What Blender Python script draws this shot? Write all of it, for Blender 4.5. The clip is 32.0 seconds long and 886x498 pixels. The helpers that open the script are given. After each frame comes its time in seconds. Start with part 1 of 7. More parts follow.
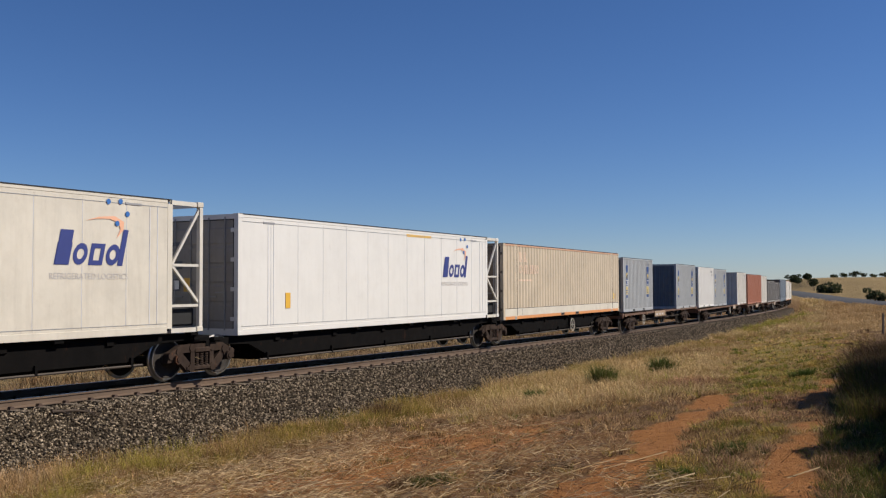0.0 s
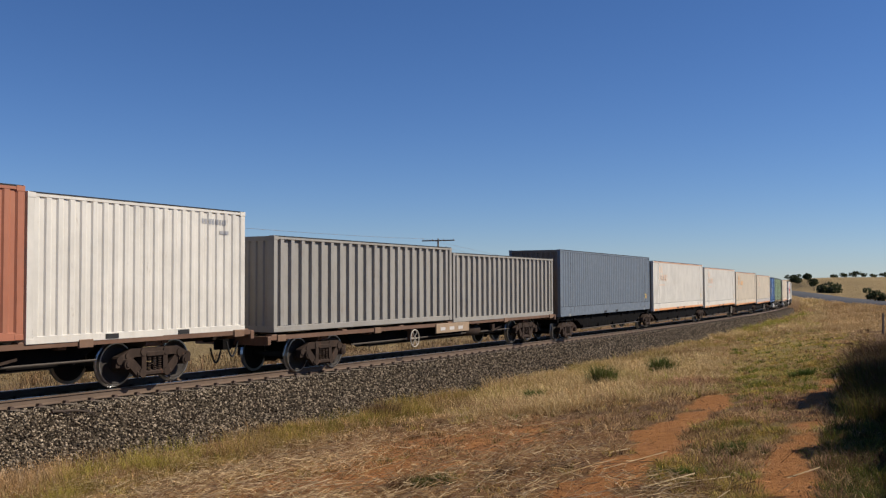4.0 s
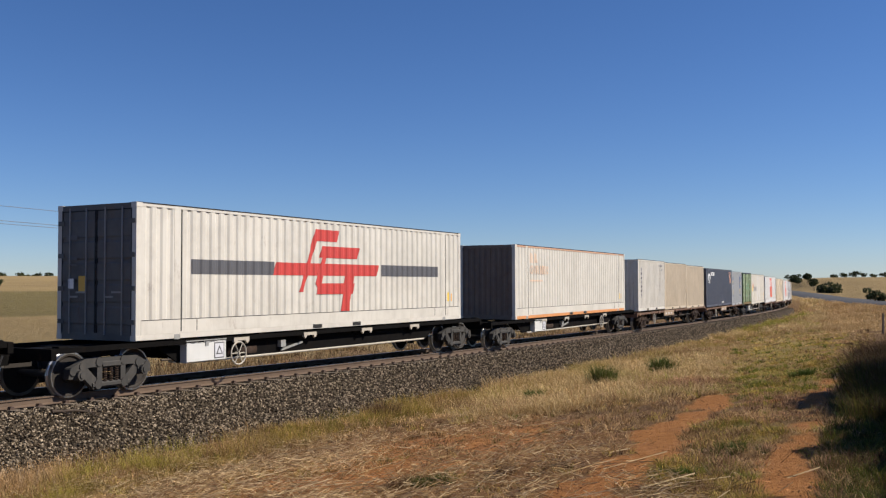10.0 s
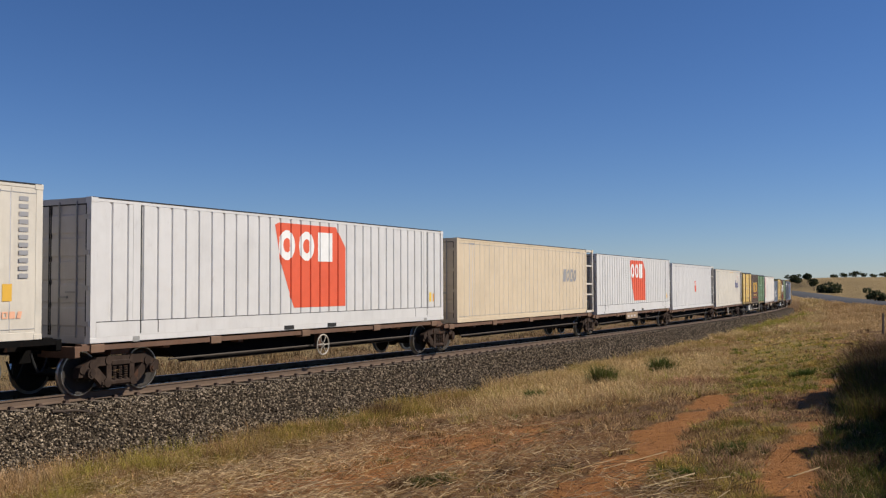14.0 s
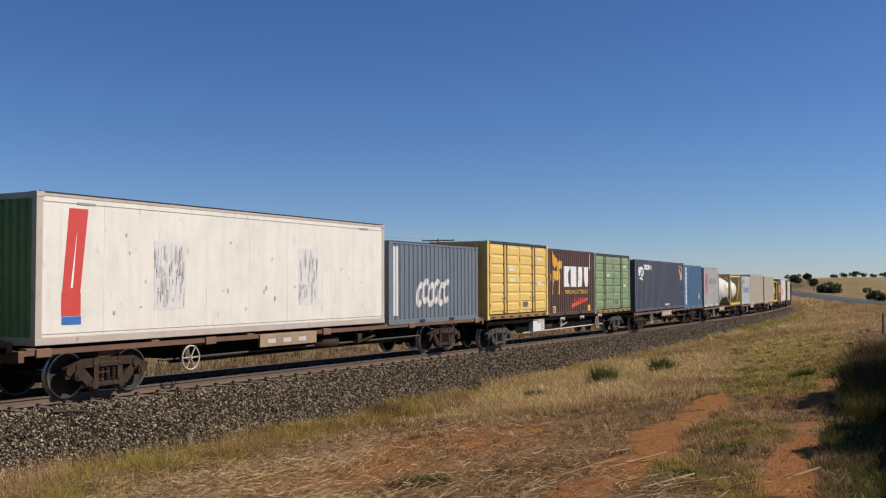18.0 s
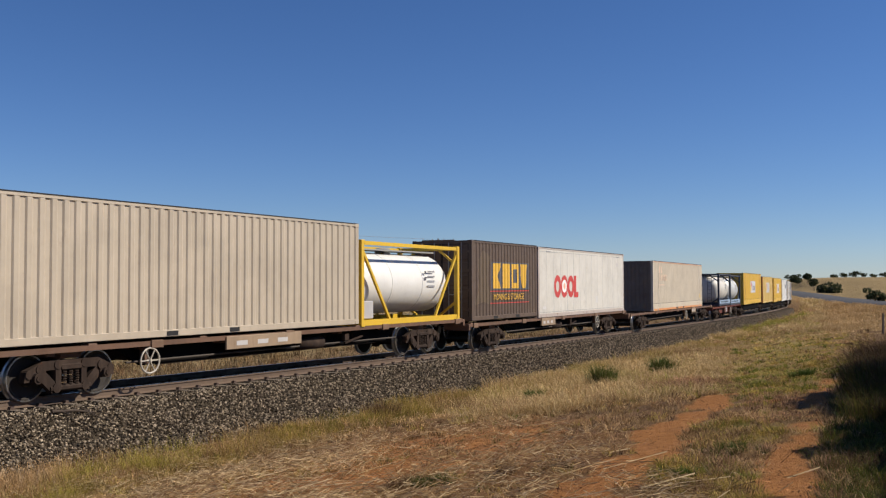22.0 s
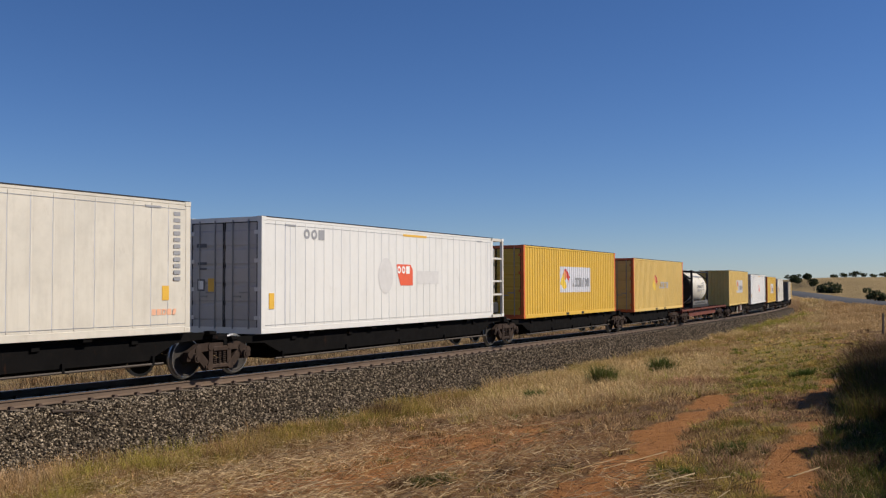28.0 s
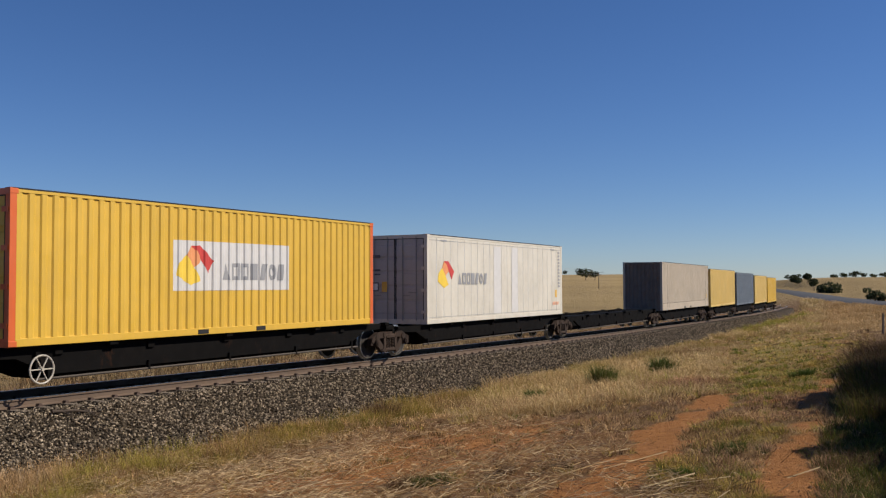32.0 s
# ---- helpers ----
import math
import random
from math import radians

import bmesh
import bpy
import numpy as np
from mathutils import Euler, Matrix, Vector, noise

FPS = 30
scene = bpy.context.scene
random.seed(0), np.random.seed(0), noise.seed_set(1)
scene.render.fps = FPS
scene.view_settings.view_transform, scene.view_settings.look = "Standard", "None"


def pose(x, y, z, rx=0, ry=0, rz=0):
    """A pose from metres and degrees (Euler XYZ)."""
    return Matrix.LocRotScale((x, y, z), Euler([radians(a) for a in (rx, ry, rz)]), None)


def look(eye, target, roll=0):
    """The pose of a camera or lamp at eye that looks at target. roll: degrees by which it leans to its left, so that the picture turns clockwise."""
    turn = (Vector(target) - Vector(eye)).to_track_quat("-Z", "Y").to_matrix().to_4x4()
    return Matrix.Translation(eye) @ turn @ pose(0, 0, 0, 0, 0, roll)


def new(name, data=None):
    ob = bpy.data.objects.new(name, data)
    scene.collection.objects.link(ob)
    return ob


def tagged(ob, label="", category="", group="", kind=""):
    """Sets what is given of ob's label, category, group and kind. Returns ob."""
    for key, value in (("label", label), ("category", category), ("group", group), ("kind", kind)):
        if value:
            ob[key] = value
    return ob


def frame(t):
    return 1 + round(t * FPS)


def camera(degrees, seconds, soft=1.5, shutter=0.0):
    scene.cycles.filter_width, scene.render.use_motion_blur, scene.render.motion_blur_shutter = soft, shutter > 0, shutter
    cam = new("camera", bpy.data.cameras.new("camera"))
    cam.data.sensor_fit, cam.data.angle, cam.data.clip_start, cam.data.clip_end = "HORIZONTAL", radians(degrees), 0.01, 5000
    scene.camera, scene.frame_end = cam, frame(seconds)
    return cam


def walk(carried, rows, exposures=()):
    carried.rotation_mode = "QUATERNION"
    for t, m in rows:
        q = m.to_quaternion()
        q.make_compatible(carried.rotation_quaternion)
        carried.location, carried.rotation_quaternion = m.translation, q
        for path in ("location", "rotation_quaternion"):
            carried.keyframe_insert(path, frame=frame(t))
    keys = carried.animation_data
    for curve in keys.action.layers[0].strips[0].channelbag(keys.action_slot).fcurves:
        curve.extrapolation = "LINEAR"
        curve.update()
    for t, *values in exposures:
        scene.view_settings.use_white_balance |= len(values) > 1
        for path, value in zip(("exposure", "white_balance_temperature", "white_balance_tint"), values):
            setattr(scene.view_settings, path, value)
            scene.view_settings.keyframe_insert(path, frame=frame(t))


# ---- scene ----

# ---- camera: it stands still beside the line ----
EYE = (0.0, 0.0, 2.155)
PITCH = radians(2.16)
STAND = look(EYE, (0.0, math.cos(PITCH), EYE[2] + math.sin(PITCH)), -0.196)
cam = camera(49.75, 32.0, soft=1.25)
EXPOSE = [(0.0, 0.22), (1.0, 0.14), (2.0, 0.54), (3.0, 0.34), (6.0, 0.32), (7.0, 0.24), (8.0, 0.36), (9.0, 0.57), (10.0, 0.45), (12.0, 0.26), (13.0, 0.51), (14.0, 0.21), (16.3, 0.17), (17.0, 0.26),
          (18.0, 0.29), (20.0, 0.70), (21.0, 0.33), (23.0, 0.36), (25.0, 0.49), (28.0, 0.22), (29.0, 0.18), (30.0, 0.58), (31.0, 0.38), (32.0, 0.24)]
walk(cam, [(0.0, STAND), (32.0, STAND)], exposures=EXPOSE)


# ---- light: a low sun from the right, a clear sky ----
SUN_EL = radians(41)
SUN_DIR = Vector((math.cos(SUN_EL), 0.01 * math.cos(SUN_EL), math.sin(SUN_EL)))
world = bpy.data.worlds.new("sky")
scene.world = world
world.use_nodes = True
wn = world.node_tree.nodes
sky = wn.new("ShaderNodeTexSky")
sky.sky_type = "NISHITA"
sky.sun_disc = False
sky.sun_elevation = SUN_EL
sky.sun_rotation = math.atan2(SUN_DIR.x, SUN_DIR.y)
sky.altitude = 1500
sky.air_density = 1.0
sky.dust_density = 0.12
sky.ozone_density = 4.0
tint = wn.new("ShaderNodeHueSaturation")
tint.inputs["Saturation"].default_value = 1.13
world.node_tree.links.new(sky.outputs[0], tint.inputs["Color"])
air = wn.new("ShaderNodeMix")
air.data_type, air.blend_type = "RGBA", "MULTIPLY"
air.inputs[0].default_value = 1.0
air.inputs[7].default_value = (0.91, 0.975, 1.21, 1)
world.node_tree.links.new(tint.outputs[0], air.inputs[6])
world.node_tree.links.new(air.outputs[2], wn["Background"].inputs[0])
wn["Background"].inputs[1].default_value = 0.060
sun = new("sun", bpy.data.lights.new("sun", "SUN"))
sun.data.energy = 4.6
sun.data.angle = radians(0.53)
sun.data.color = (1.0, 0.915, 0.785)
sun.matrix_world = look((0, 0, 0), -SUN_DIR)


# ---- the line: a curve in plan, by its curvature along the way ----
S_LO, S_HI, S_STEP = -1050.0, 1150.0, 1.0
_g = np.arange(S_LO, S_HI + 0.5, S_STEP)
_k = np.interp(_g, [-90, -40, 0, 40, 80, 120, 160, 220, 320, 420],
               [0, -0.0012, -0.0012, -0.00112, -0.0007, -0.00079, -0.00083, -0.00084, -0.00084, 0])
_i0 = int(-S_LO / S_STEP)


def _run(a):
    r = np.concatenate([[0], np.cumsum((a[1:] + a[:-1]) / 2 * S_STEP)])
    return r - r[_i0]


LINE_TH = _run(_k) + 0.5107
LINE_X = _run(np.sin(LINE_TH)) - 8.446
LINE_Y = _run(np.cos(LINE_TH)) + 19.357
LINE_Z = _run(np.interp(_g, [-80, -30, 210, 300], [0, -0.010, -0.010, 0]))


def line_at(s):
    """Centre of the line, rail top height and heading at s metres."""
    return [float(np.interp(s, _g, a)) for a in (LINE_X, LINE_Y, LINE_Z, LINE_TH)]


def on_line(s, z=0.0, d=0.0):
    """A pose on the line: x along it, away; -y towards the path beside it."""
    x, y, h, th = line_at(s)
    return pose(x + d * math.cos(th), y - d * math.sin(th), h + z, 0, 0, 90 - math.degrees(th))


def line_coords(X, Y):
    """Nearest s and the offset to the right of the line for arrays of points."""
    X, Y = np.asarray(X, float).ravel(), np.asarray(Y, float).ravel()
    k = np.zeros(len(X), int)
    best = np.full(len(X), 1e18)
    for j in range(0, len(_g), 4):
        q = (X - LINE_X[j]) ** 2 + (Y - LINE_Y[j]) ** 2
        m = q < best
        best[m], k[m] = q[m], j
    th = LINE_TH[k]
    ds = (X - LINE_X[k]) * np.sin(th) + (Y - LINE_Y[k]) * np.cos(th)
    s = np.clip(_g[k] + ds, S_LO, S_HI)
    th = np.interp(s, _g, LINE_TH)
    d = (X - np.interp(s, _g, LINE_X)) * np.cos(th) - (Y - np.interp(s, _g, LINE_Y)) * np.sin(th)
    return s, d


def run(t):
    """Metres that the train has come after t seconds."""
    return 23.484 * t + 0.03239 * t * t


# ---- mesh and part helpers ----
class Build:
    def __init__(self):
        self.v, self.f, self.mi = [], [], []
        self.cur = 0

    def face(self, pts):
        n = len(self.v)
        self.v += [tuple(p) for p in pts]
        self.f.append(tuple(range(n, n + len(pts))))
        self.mi.append(self.cur)
        return self

    def box(self, x0, x1, y0, y1, z0, z1, c=0.0):
        """A box; c: the width of a chamfer along its four long edges in x."""
        if c:
            ring = [(y0 + c, z0), (y1 - c, z0), (y1, z0 + c), (y1, z1 - c), (y1 - c, z1), (y0 + c, z1), (y0, z1 - c), (y0, z0 + c)]
            return self.prism("x", ring, x0, x1)
        n = len(self.v)
        self.v += [(x, y, z) for x in (x0, x1) for y in (y0, y1) for z in (z0, z1)]
        for q in ((0, 1, 3, 2), (4, 6, 7, 5), (0, 4, 5, 1), (2, 3, 7, 6), (0, 2, 6, 4), (1, 5, 7, 3)):
            self.f.append(tuple(n + i for i in q))
            self.mi.append(self.cur)
        return self

    def prism(self, axis, ring, lo, hi):
        """A ring of 2D points (the two axes that are left, in order) drawn out along axis."""
        n, k = len(self.v), len(ring)
        put = {"x": lambda a, b, c: (c, a, b), "y": lambda a, b, c: (a, c, b), "z": lambda a, b, c: (a, b, c)}[axis]
        self.v += [put(a, b, lo) for a, b in ring] + [put(a, b, hi) for a, b in ring]
        area = sum(ring[i - 1][0] * ring[i][1] - ring[i][0] * ring[i - 1][1] for i in range(k))
        flip = (area < 0) != (axis == "y")
        fs = [tuple(n + i for i in reversed(range(k))), tuple(n + k + i for i in range(k))]
        fs += [(n + i, n + (i + 1) % k, n + k + (i + 1) % k, n + k + i) for i in range(k)]
        for q in fs:
            self.f.append(tuple(reversed(q)) if flip else q)
            self.mi.append(self.cur)
        return self

    def rod(self, p0, p1, r, n=8, r1=None):
        p0, p1 = Vector(p0), Vector(p1)
        m = (p1 - p0).to_track_quat("Z", "Y").to_matrix()
        k, r1 = len(self.v), r if r1 is None else r1
        for p, rr in ((p0, r), (p1, r1)):
            self.v += [tuple(p + m @ Vector((rr * math.cos(2 * math.pi * i / n), rr * math.sin(2 * math.pi * i / n), 0))) for i in range(n)]
        fs = [tuple(k + i for i in reversed(range(n))), tuple(k + n + i for i in range(n))]
        fs += [(k + i, k + (i + 1) % n, k + n + (i + 1) % n, k + n + i) for i in range(n)]
        self.f += fs
        self.mi += [self.cur] * len(fs)
        return self

    def bar(self, p0, p1, w, d):
        """A square bar between two points of the x-z plane, w wide in that plane, d deep in y."""
        a, b = Vector(p0), Vector(p1)
        t = (b - a).normalized()
        s = Vector((-t.z, 0, t.x)) * (w / 2)
        ring = [(q.x, q.z) for q in (a - s, b - s, b + s, a + s)]
        return self.prism("y", ring, a.y - d / 2, a.y + d / 2)

    def lathe(self, ring, n=24, axis="x", at=(0, 0, 0)):
        """Turn (position along axis, radius) points about the axis."""
        k, m = len(self.v), len(ring)
        for a, r in ring:
            for i in range(n):
                u, w = r * math.cos(2 * math.pi * i / n), r * math.sin(2 * math.pi * i / n)
                p = (a, u, w) if axis == "x" else ((u, a, w) if axis == "y" else (u, w, a))
                self.v.append((p[0] + at[0], p[1] + at[1], p[2] + at[2]))
        fs = [tuple(k + i for i in reversed(range(n))), tuple(k + (m - 1) * n + i for i in range(n))]
        for j in range(m - 1):
            for i in range(n):
                q = (k + j * n + i, k + j * n + (i + 1) % n, k + (j + 1) * n + (i + 1) % n, k + (j + 1) * n + i)
                fs.append(q)
        if axis == "y":
            fs = [tuple(reversed(q)) for q in fs]
        self.f += fs
        self.mi += [self.cur] * len(fs)
        return self

    def mesh(self, name, smooth=False):
        me = bpy.data.meshes.new(name)
        me.from_pydata(self.v, [], self.f)
        if smooth:
            me.polygons.foreach_set("use_smooth", [True] * len(self.f))
        if any(self.mi):
            me.polygons.foreach_set("material_index", self.mi)
        me.update()
        return me


def part(name, b, material, parent=None, label="", at=None, smooth=False):
    """One mesh object out of a Build (or a ready mesh) under a thing or a part."""
    me = b.mesh(name, smooth) if isinstance(b, Build) else b
    ob = new(name, me)
    mats = material if isinstance(material, (list, tuple)) else [material]
    if len(me.materials) == 0:
        for m in mats:
            me.materials.append(m)
    elif list(me.materials) != list(mats):
        for i, m in enumerate(mats):
            ob.material_slots[i].link = "OBJECT"
            ob.material_slots[i].material = m
    if parent is not None:
        ob.parent = parent
    if at is not None:
        ob.matrix_basis = at
    if label:
        tagged(ob, label=label)
    return ob


MESHES = {}


def shared(key, make, smooth=False):
    """A mesh that alike pieces share."""
    if key not in MESHES:
        MESHES[key] = make().mesh(key[0], smooth)
    return MESHES[key]


def thing(name, label, category, group="", m=None, kind=""):
    ob = new(name)
    ob.empty_display_size = 0.2
    tagged(ob, label, category, group, kind)
    if m is not None:
        ob.matrix_basis = m
    return ob


def sheet(name, verts, faces, material, smooth=True):
    """A mesh straight from arrays."""
    verts, faces = np.asarray(verts, np.float32), np.asarray(faces, np.int32)
    me = bpy.data.meshes.new(name)
    k = faces.shape[1]
    me.vertices.add(len(verts))
    me.vertices.foreach_set("co", verts.ravel())
    me.loops.add(faces.size)
    me.loops.foreach_set("vertex_index", faces.ravel())
    me.polygons.add(len(faces))
    me.polygons.foreach_set("loop_start", np.arange(len(faces), dtype=np.int32) * k)
    me.polygons.foreach_set("use_smooth", np.full(len(faces), smooth))
    me.update(calc_edges=True)
    me.materials.append(material)
    return new(name, me)


# ---- materials ----
def nodes_of(name):
    m = bpy.data.materials.new(name)
    m.use_nodes = True
    nt = m.node_tree
    return m, nt, nt.nodes["Principled BSDF"]


def mixer(nt, fac, a, b, mode="MIX"):
    n = nt.nodes.new("ShaderNodeMix")
    n.data_type, n.blend_type = "RGBA", mode
    for sock, val in ((0, fac), (6, a), (7, b)):
        if isinstance(val, bpy.types.NodeSocket):
            nt.links.new(val, n.inputs[sock])
        elif sock == 0:
            n.inputs[0].default_value = val
        else:
            n.inputs[sock].default_value = (*val, 1) if len(val) == 3 else val
    return n.outputs[2]


def fuzz(nt, scale, detail=4, rough=0.6, stretch=(1, 1, 1), ramp=(0.4, 0.6), vec=None, random_shift=True):
    """Noise in object metres, ramped to 0..1."""
    if vec is None:
        tc = nt.nodes.new("ShaderNodeTexCoord")
        vec = tc.outputs["Object"]
        if random_shift:
            oi = nt.nodes.new("ShaderNodeObjectInfo")
            ad = nt.nodes.new("ShaderNodeVectorMath")
            ad.operation = "MULTIPLY_ADD"
            nt.links.new(oi.outputs["Random"], ad.inputs[0])
            ad.inputs[1].default_value = (37, 53, 71)
            nt.links.new(vec, ad.inputs[2])
            vec = ad.outputs[0]
    mp = nt.nodes.new("ShaderNodeMapping")
    mp.inputs["Scale"].default_value = stretch
    nt.links.new(vec, mp.inputs["Vector"])
    n = nt.nodes.new("ShaderNodeTexNoise")
    n.inputs["Scale"].default_value = scale
    n.inputs["Detail"].default_value = detail
    n.inputs["Roughness"].default_value = rough
    nt.links.new(mp.outputs[0], n.inputs["Vector"])
    r = nt.nodes.new("ShaderNodeMapRange")
    r.inputs[1].default_value, r.inputs[2].default_value = ramp
    nt.links.new(n.outputs["Fac"], r.inputs[0])
    return r.outputs[0]


def times(nt, a, k):
    n = nt.nodes.new("ShaderNodeMath")
    n.operation = "MULTIPLY"
    nt.links.new(a, n.inputs[0])
    n.inputs[1].default_value = k
    return n.outputs[0]


def bumped(nt, bsdf, height, strength=0.3, dist=0.01):
    b = nt.nodes.new("ShaderNodeBump")
    b.inputs["Strength"].default_value = strength
    b.inputs["Distance"].default_value = dist
    nt.links.new(height, b.inputs["Height"])
    nt.links.new(b.outputs[0], bsdf.inputs["Normal"])


PAINTS = {}


def paint(name, col, rough=0.45, dirt=0.35, rust=0.0, metal=0.0, dust=(0.23, 0.17, 0.11), spec=0.5):
    """Weathered paint: stains, streaks that run down, dust and a little rust."""
    if name in PAINTS:
        return PAINTS[name]
    m, nt, p = nodes_of(name)
    col = tuple(c * 0.82 for c in col)
    dark = tuple(c * 0.60 for c in col)
    c = mixer(nt, times(nt, fuzz(nt, 0.9, 5, 0.65, ramp=(0.42, 0.72)), dirt), col, dark)
    c = mixer(nt, times(nt, fuzz(nt, 5.0, 5, 0.7, (1, 1, 0.09), (0.48, 0.75)), dirt * 0.9), c, tuple(a * 0.55 + b * 0.25 for a, b in zip(col, dust)))
    c = mixer(nt, times(nt, fuzz(nt, 2.2, 6, 0.7, ramp=(0.5, 0.8)), dirt * 0.8), c, tuple(a * 0.5 + b * 0.5 for a, b in zip(col, dust)))
    if rust:
        c = mixer(nt, times(nt, fuzz(nt, 3.5, 8, 0.75, (1, 1, 0.35), (0.60, 0.68)), rust), c, (0.13, 0.05, 0.022))
    nt.links.new(c, p.inputs["Base Color"])
    r = nt.nodes.new("ShaderNodeMapRange")
    r.inputs[3].default_value, r.inputs[4].default_value = rough - 0.06, min(1, rough + 0.25)
    nt.links.new(fuzz(nt, 4, 4, ramp=(0.35, 0.7)), r.inputs[0])
    nt.links.new(r.outputs[0], p.inputs["Roughness"])
    p.inputs["Metallic"].default_value = metal
    p.inputs["Specular IOR Level"].default_value = spec
    bumped(nt, p, fuzz(nt, 1.6, 3), 0.12, 0.012)
    PAINTS[name] = m
    return m


def plain(name, col, rough=0.6, metal=0.0, var=0.35, scale=8):
    """A small surface with mild variation."""
    if name in PAINTS:
        return PAINTS[name]
    m, nt, p = nodes_of(name)
    c = mixer(nt, times(nt, fuzz(nt, scale, 5, ramp=(0.35, 0.7)), var), col, tuple(a * 0.5 for a in col))
    nt.links.new(c, p.inputs["Base Color"])
    p.inputs["Roughness"].default_value = rough
    p.inputs["Metallic"].default_value = metal
    PAINTS[name] = m
    return m


STEEL_DARK = paint("black_underframe", (0.008, 0.0075, 0.0075), 0.85, 0.5, 0.15, dust=(0.022, 0.017, 0.014), spec=0.05)
STEEL_GRIME = paint("grimy_brown_sill", (0.026, 0.018, 0.014), 0.85, 0.6, 0.3, dust=(0.05, 0.034, 0.024), spec=0.1)
PIPE = plain("dusty_pipe", (0.06, 0.045, 0.034), 0.75)
STEEL_BROWN = paint("brown_underframe", (0.17, 0.088, 0.052), 0.7, 0.85, 0.7, dust=(0.10, 0.066, 0.046))
STEEL_RED = paint("red_oxide_underframe", (0.18, 0.05, 0.031), 0.7, 0.7, 0.5, dust=(0.10, 0.06, 0.04), spec=0.25)
BOGIE_GREY = paint("grey_bogie", (0.070, 0.067, 0.064), 0.8, 0.8, 0.3, dust=(0.20, 0.175, 0.15), spec=0.2)
BOGIE_BROWN = paint("dusty_brown_bogie", (0.045, 0.030, 0.023), 0.8, 0.8, 0.6, dust=(0.17, 0.115, 0.085), spec=0.15)
WHEEL = plain("wheel_steel", (0.030, 0.024, 0.020), 0.75, 0.1)
TREAD = plain("wheel_rim_steel", (0.45, 0.44, 0.43), 0.3, 0.9)
BOX_CREAM = paint("cream_box", (0.62, 0.55, 0.44), 0.5, 0.5, 0.3)
BOX_RUSTY = paint("rust_stained_box", (0.21, 0.10, 0.07), 0.6, 0.6, 0.5)
BOX_WHITE = paint("white_box", (0.78, 0.78, 0.76), 0.5, 0.3, 0.1)
WHITE_BITS = plain("white_enamel", (0.47, 0.42, 0.35), 0.6)
POCKET = paint("dusty_brown_pocket", (0.21, 0.12, 0.072), 0.7, 0.7, 0.4)
PLATE = paint("dusty_tan_plate", (0.40, 0.28, 0.18), 0.65, 0.7, 0.3)
BLACK = plain("black_gap", (0.012, 0.012, 0.013), 0.8)
CAST_GREY = plain("casting_grey", (0.3, 0.3, 0.29), 0.6)

# ---- ground: one sheet from the line to the horizon ----
ROAD = [(60, 20), (58, 60), (57, 100), (63, 140), (80, 200), (101, 270), (124, 350), (149, 450), (170, 560), (185, 700)]
_rp = np.array(ROAD, float)
_rt = np.linspace(0, len(ROAD) - 1, 400)
ROAD_X = np.interp(_rt, range(len(ROAD)), _rp[:, 0])
ROAD_Y = np.interp(_rt, range(len(ROAD)), _rp[:, 1])
for _ in range(60):
    ROAD_X[1:-1] = (ROAD_X[:-2] + ROAD_X[2:] + 2 * ROAD_X[1:-1]) / 4
    ROAD_Y[1:-1] = (ROAD_Y[:-2] + ROAD_Y[2:] + 2 * ROAD_Y[1:-1]) / 4


def road_gap(X, Y):
    best = np.full(len(X), 1e18)
    for x, y in zip(ROAD_X[::3], ROAD_Y[::3]):
        best = np.minimum(best, (X - x) ** 2 + (Y - y) ** 2)
    return np.sqrt(best)


def lumps(X, Y, scale, seed):
    """Cheap smooth unevenness out of a few waves."""
    r = np.random.RandomState(seed)
    z = np.zeros(len(X))
    for i in range(9):
        a, ph = r.uniform(0, 6.28), r.uniform(0, 6.28)
        k = scale * r.uniform(0.5, 2.2)
        z += np.sin((X * math.cos(a) + Y * math.sin(a)) * k + ph) / 9
    return z


def smooth(a, lo, hi):
    t = np.clip((a - lo) / (hi - lo), 0, 1)
    return t * t * (3 - 2 * t)


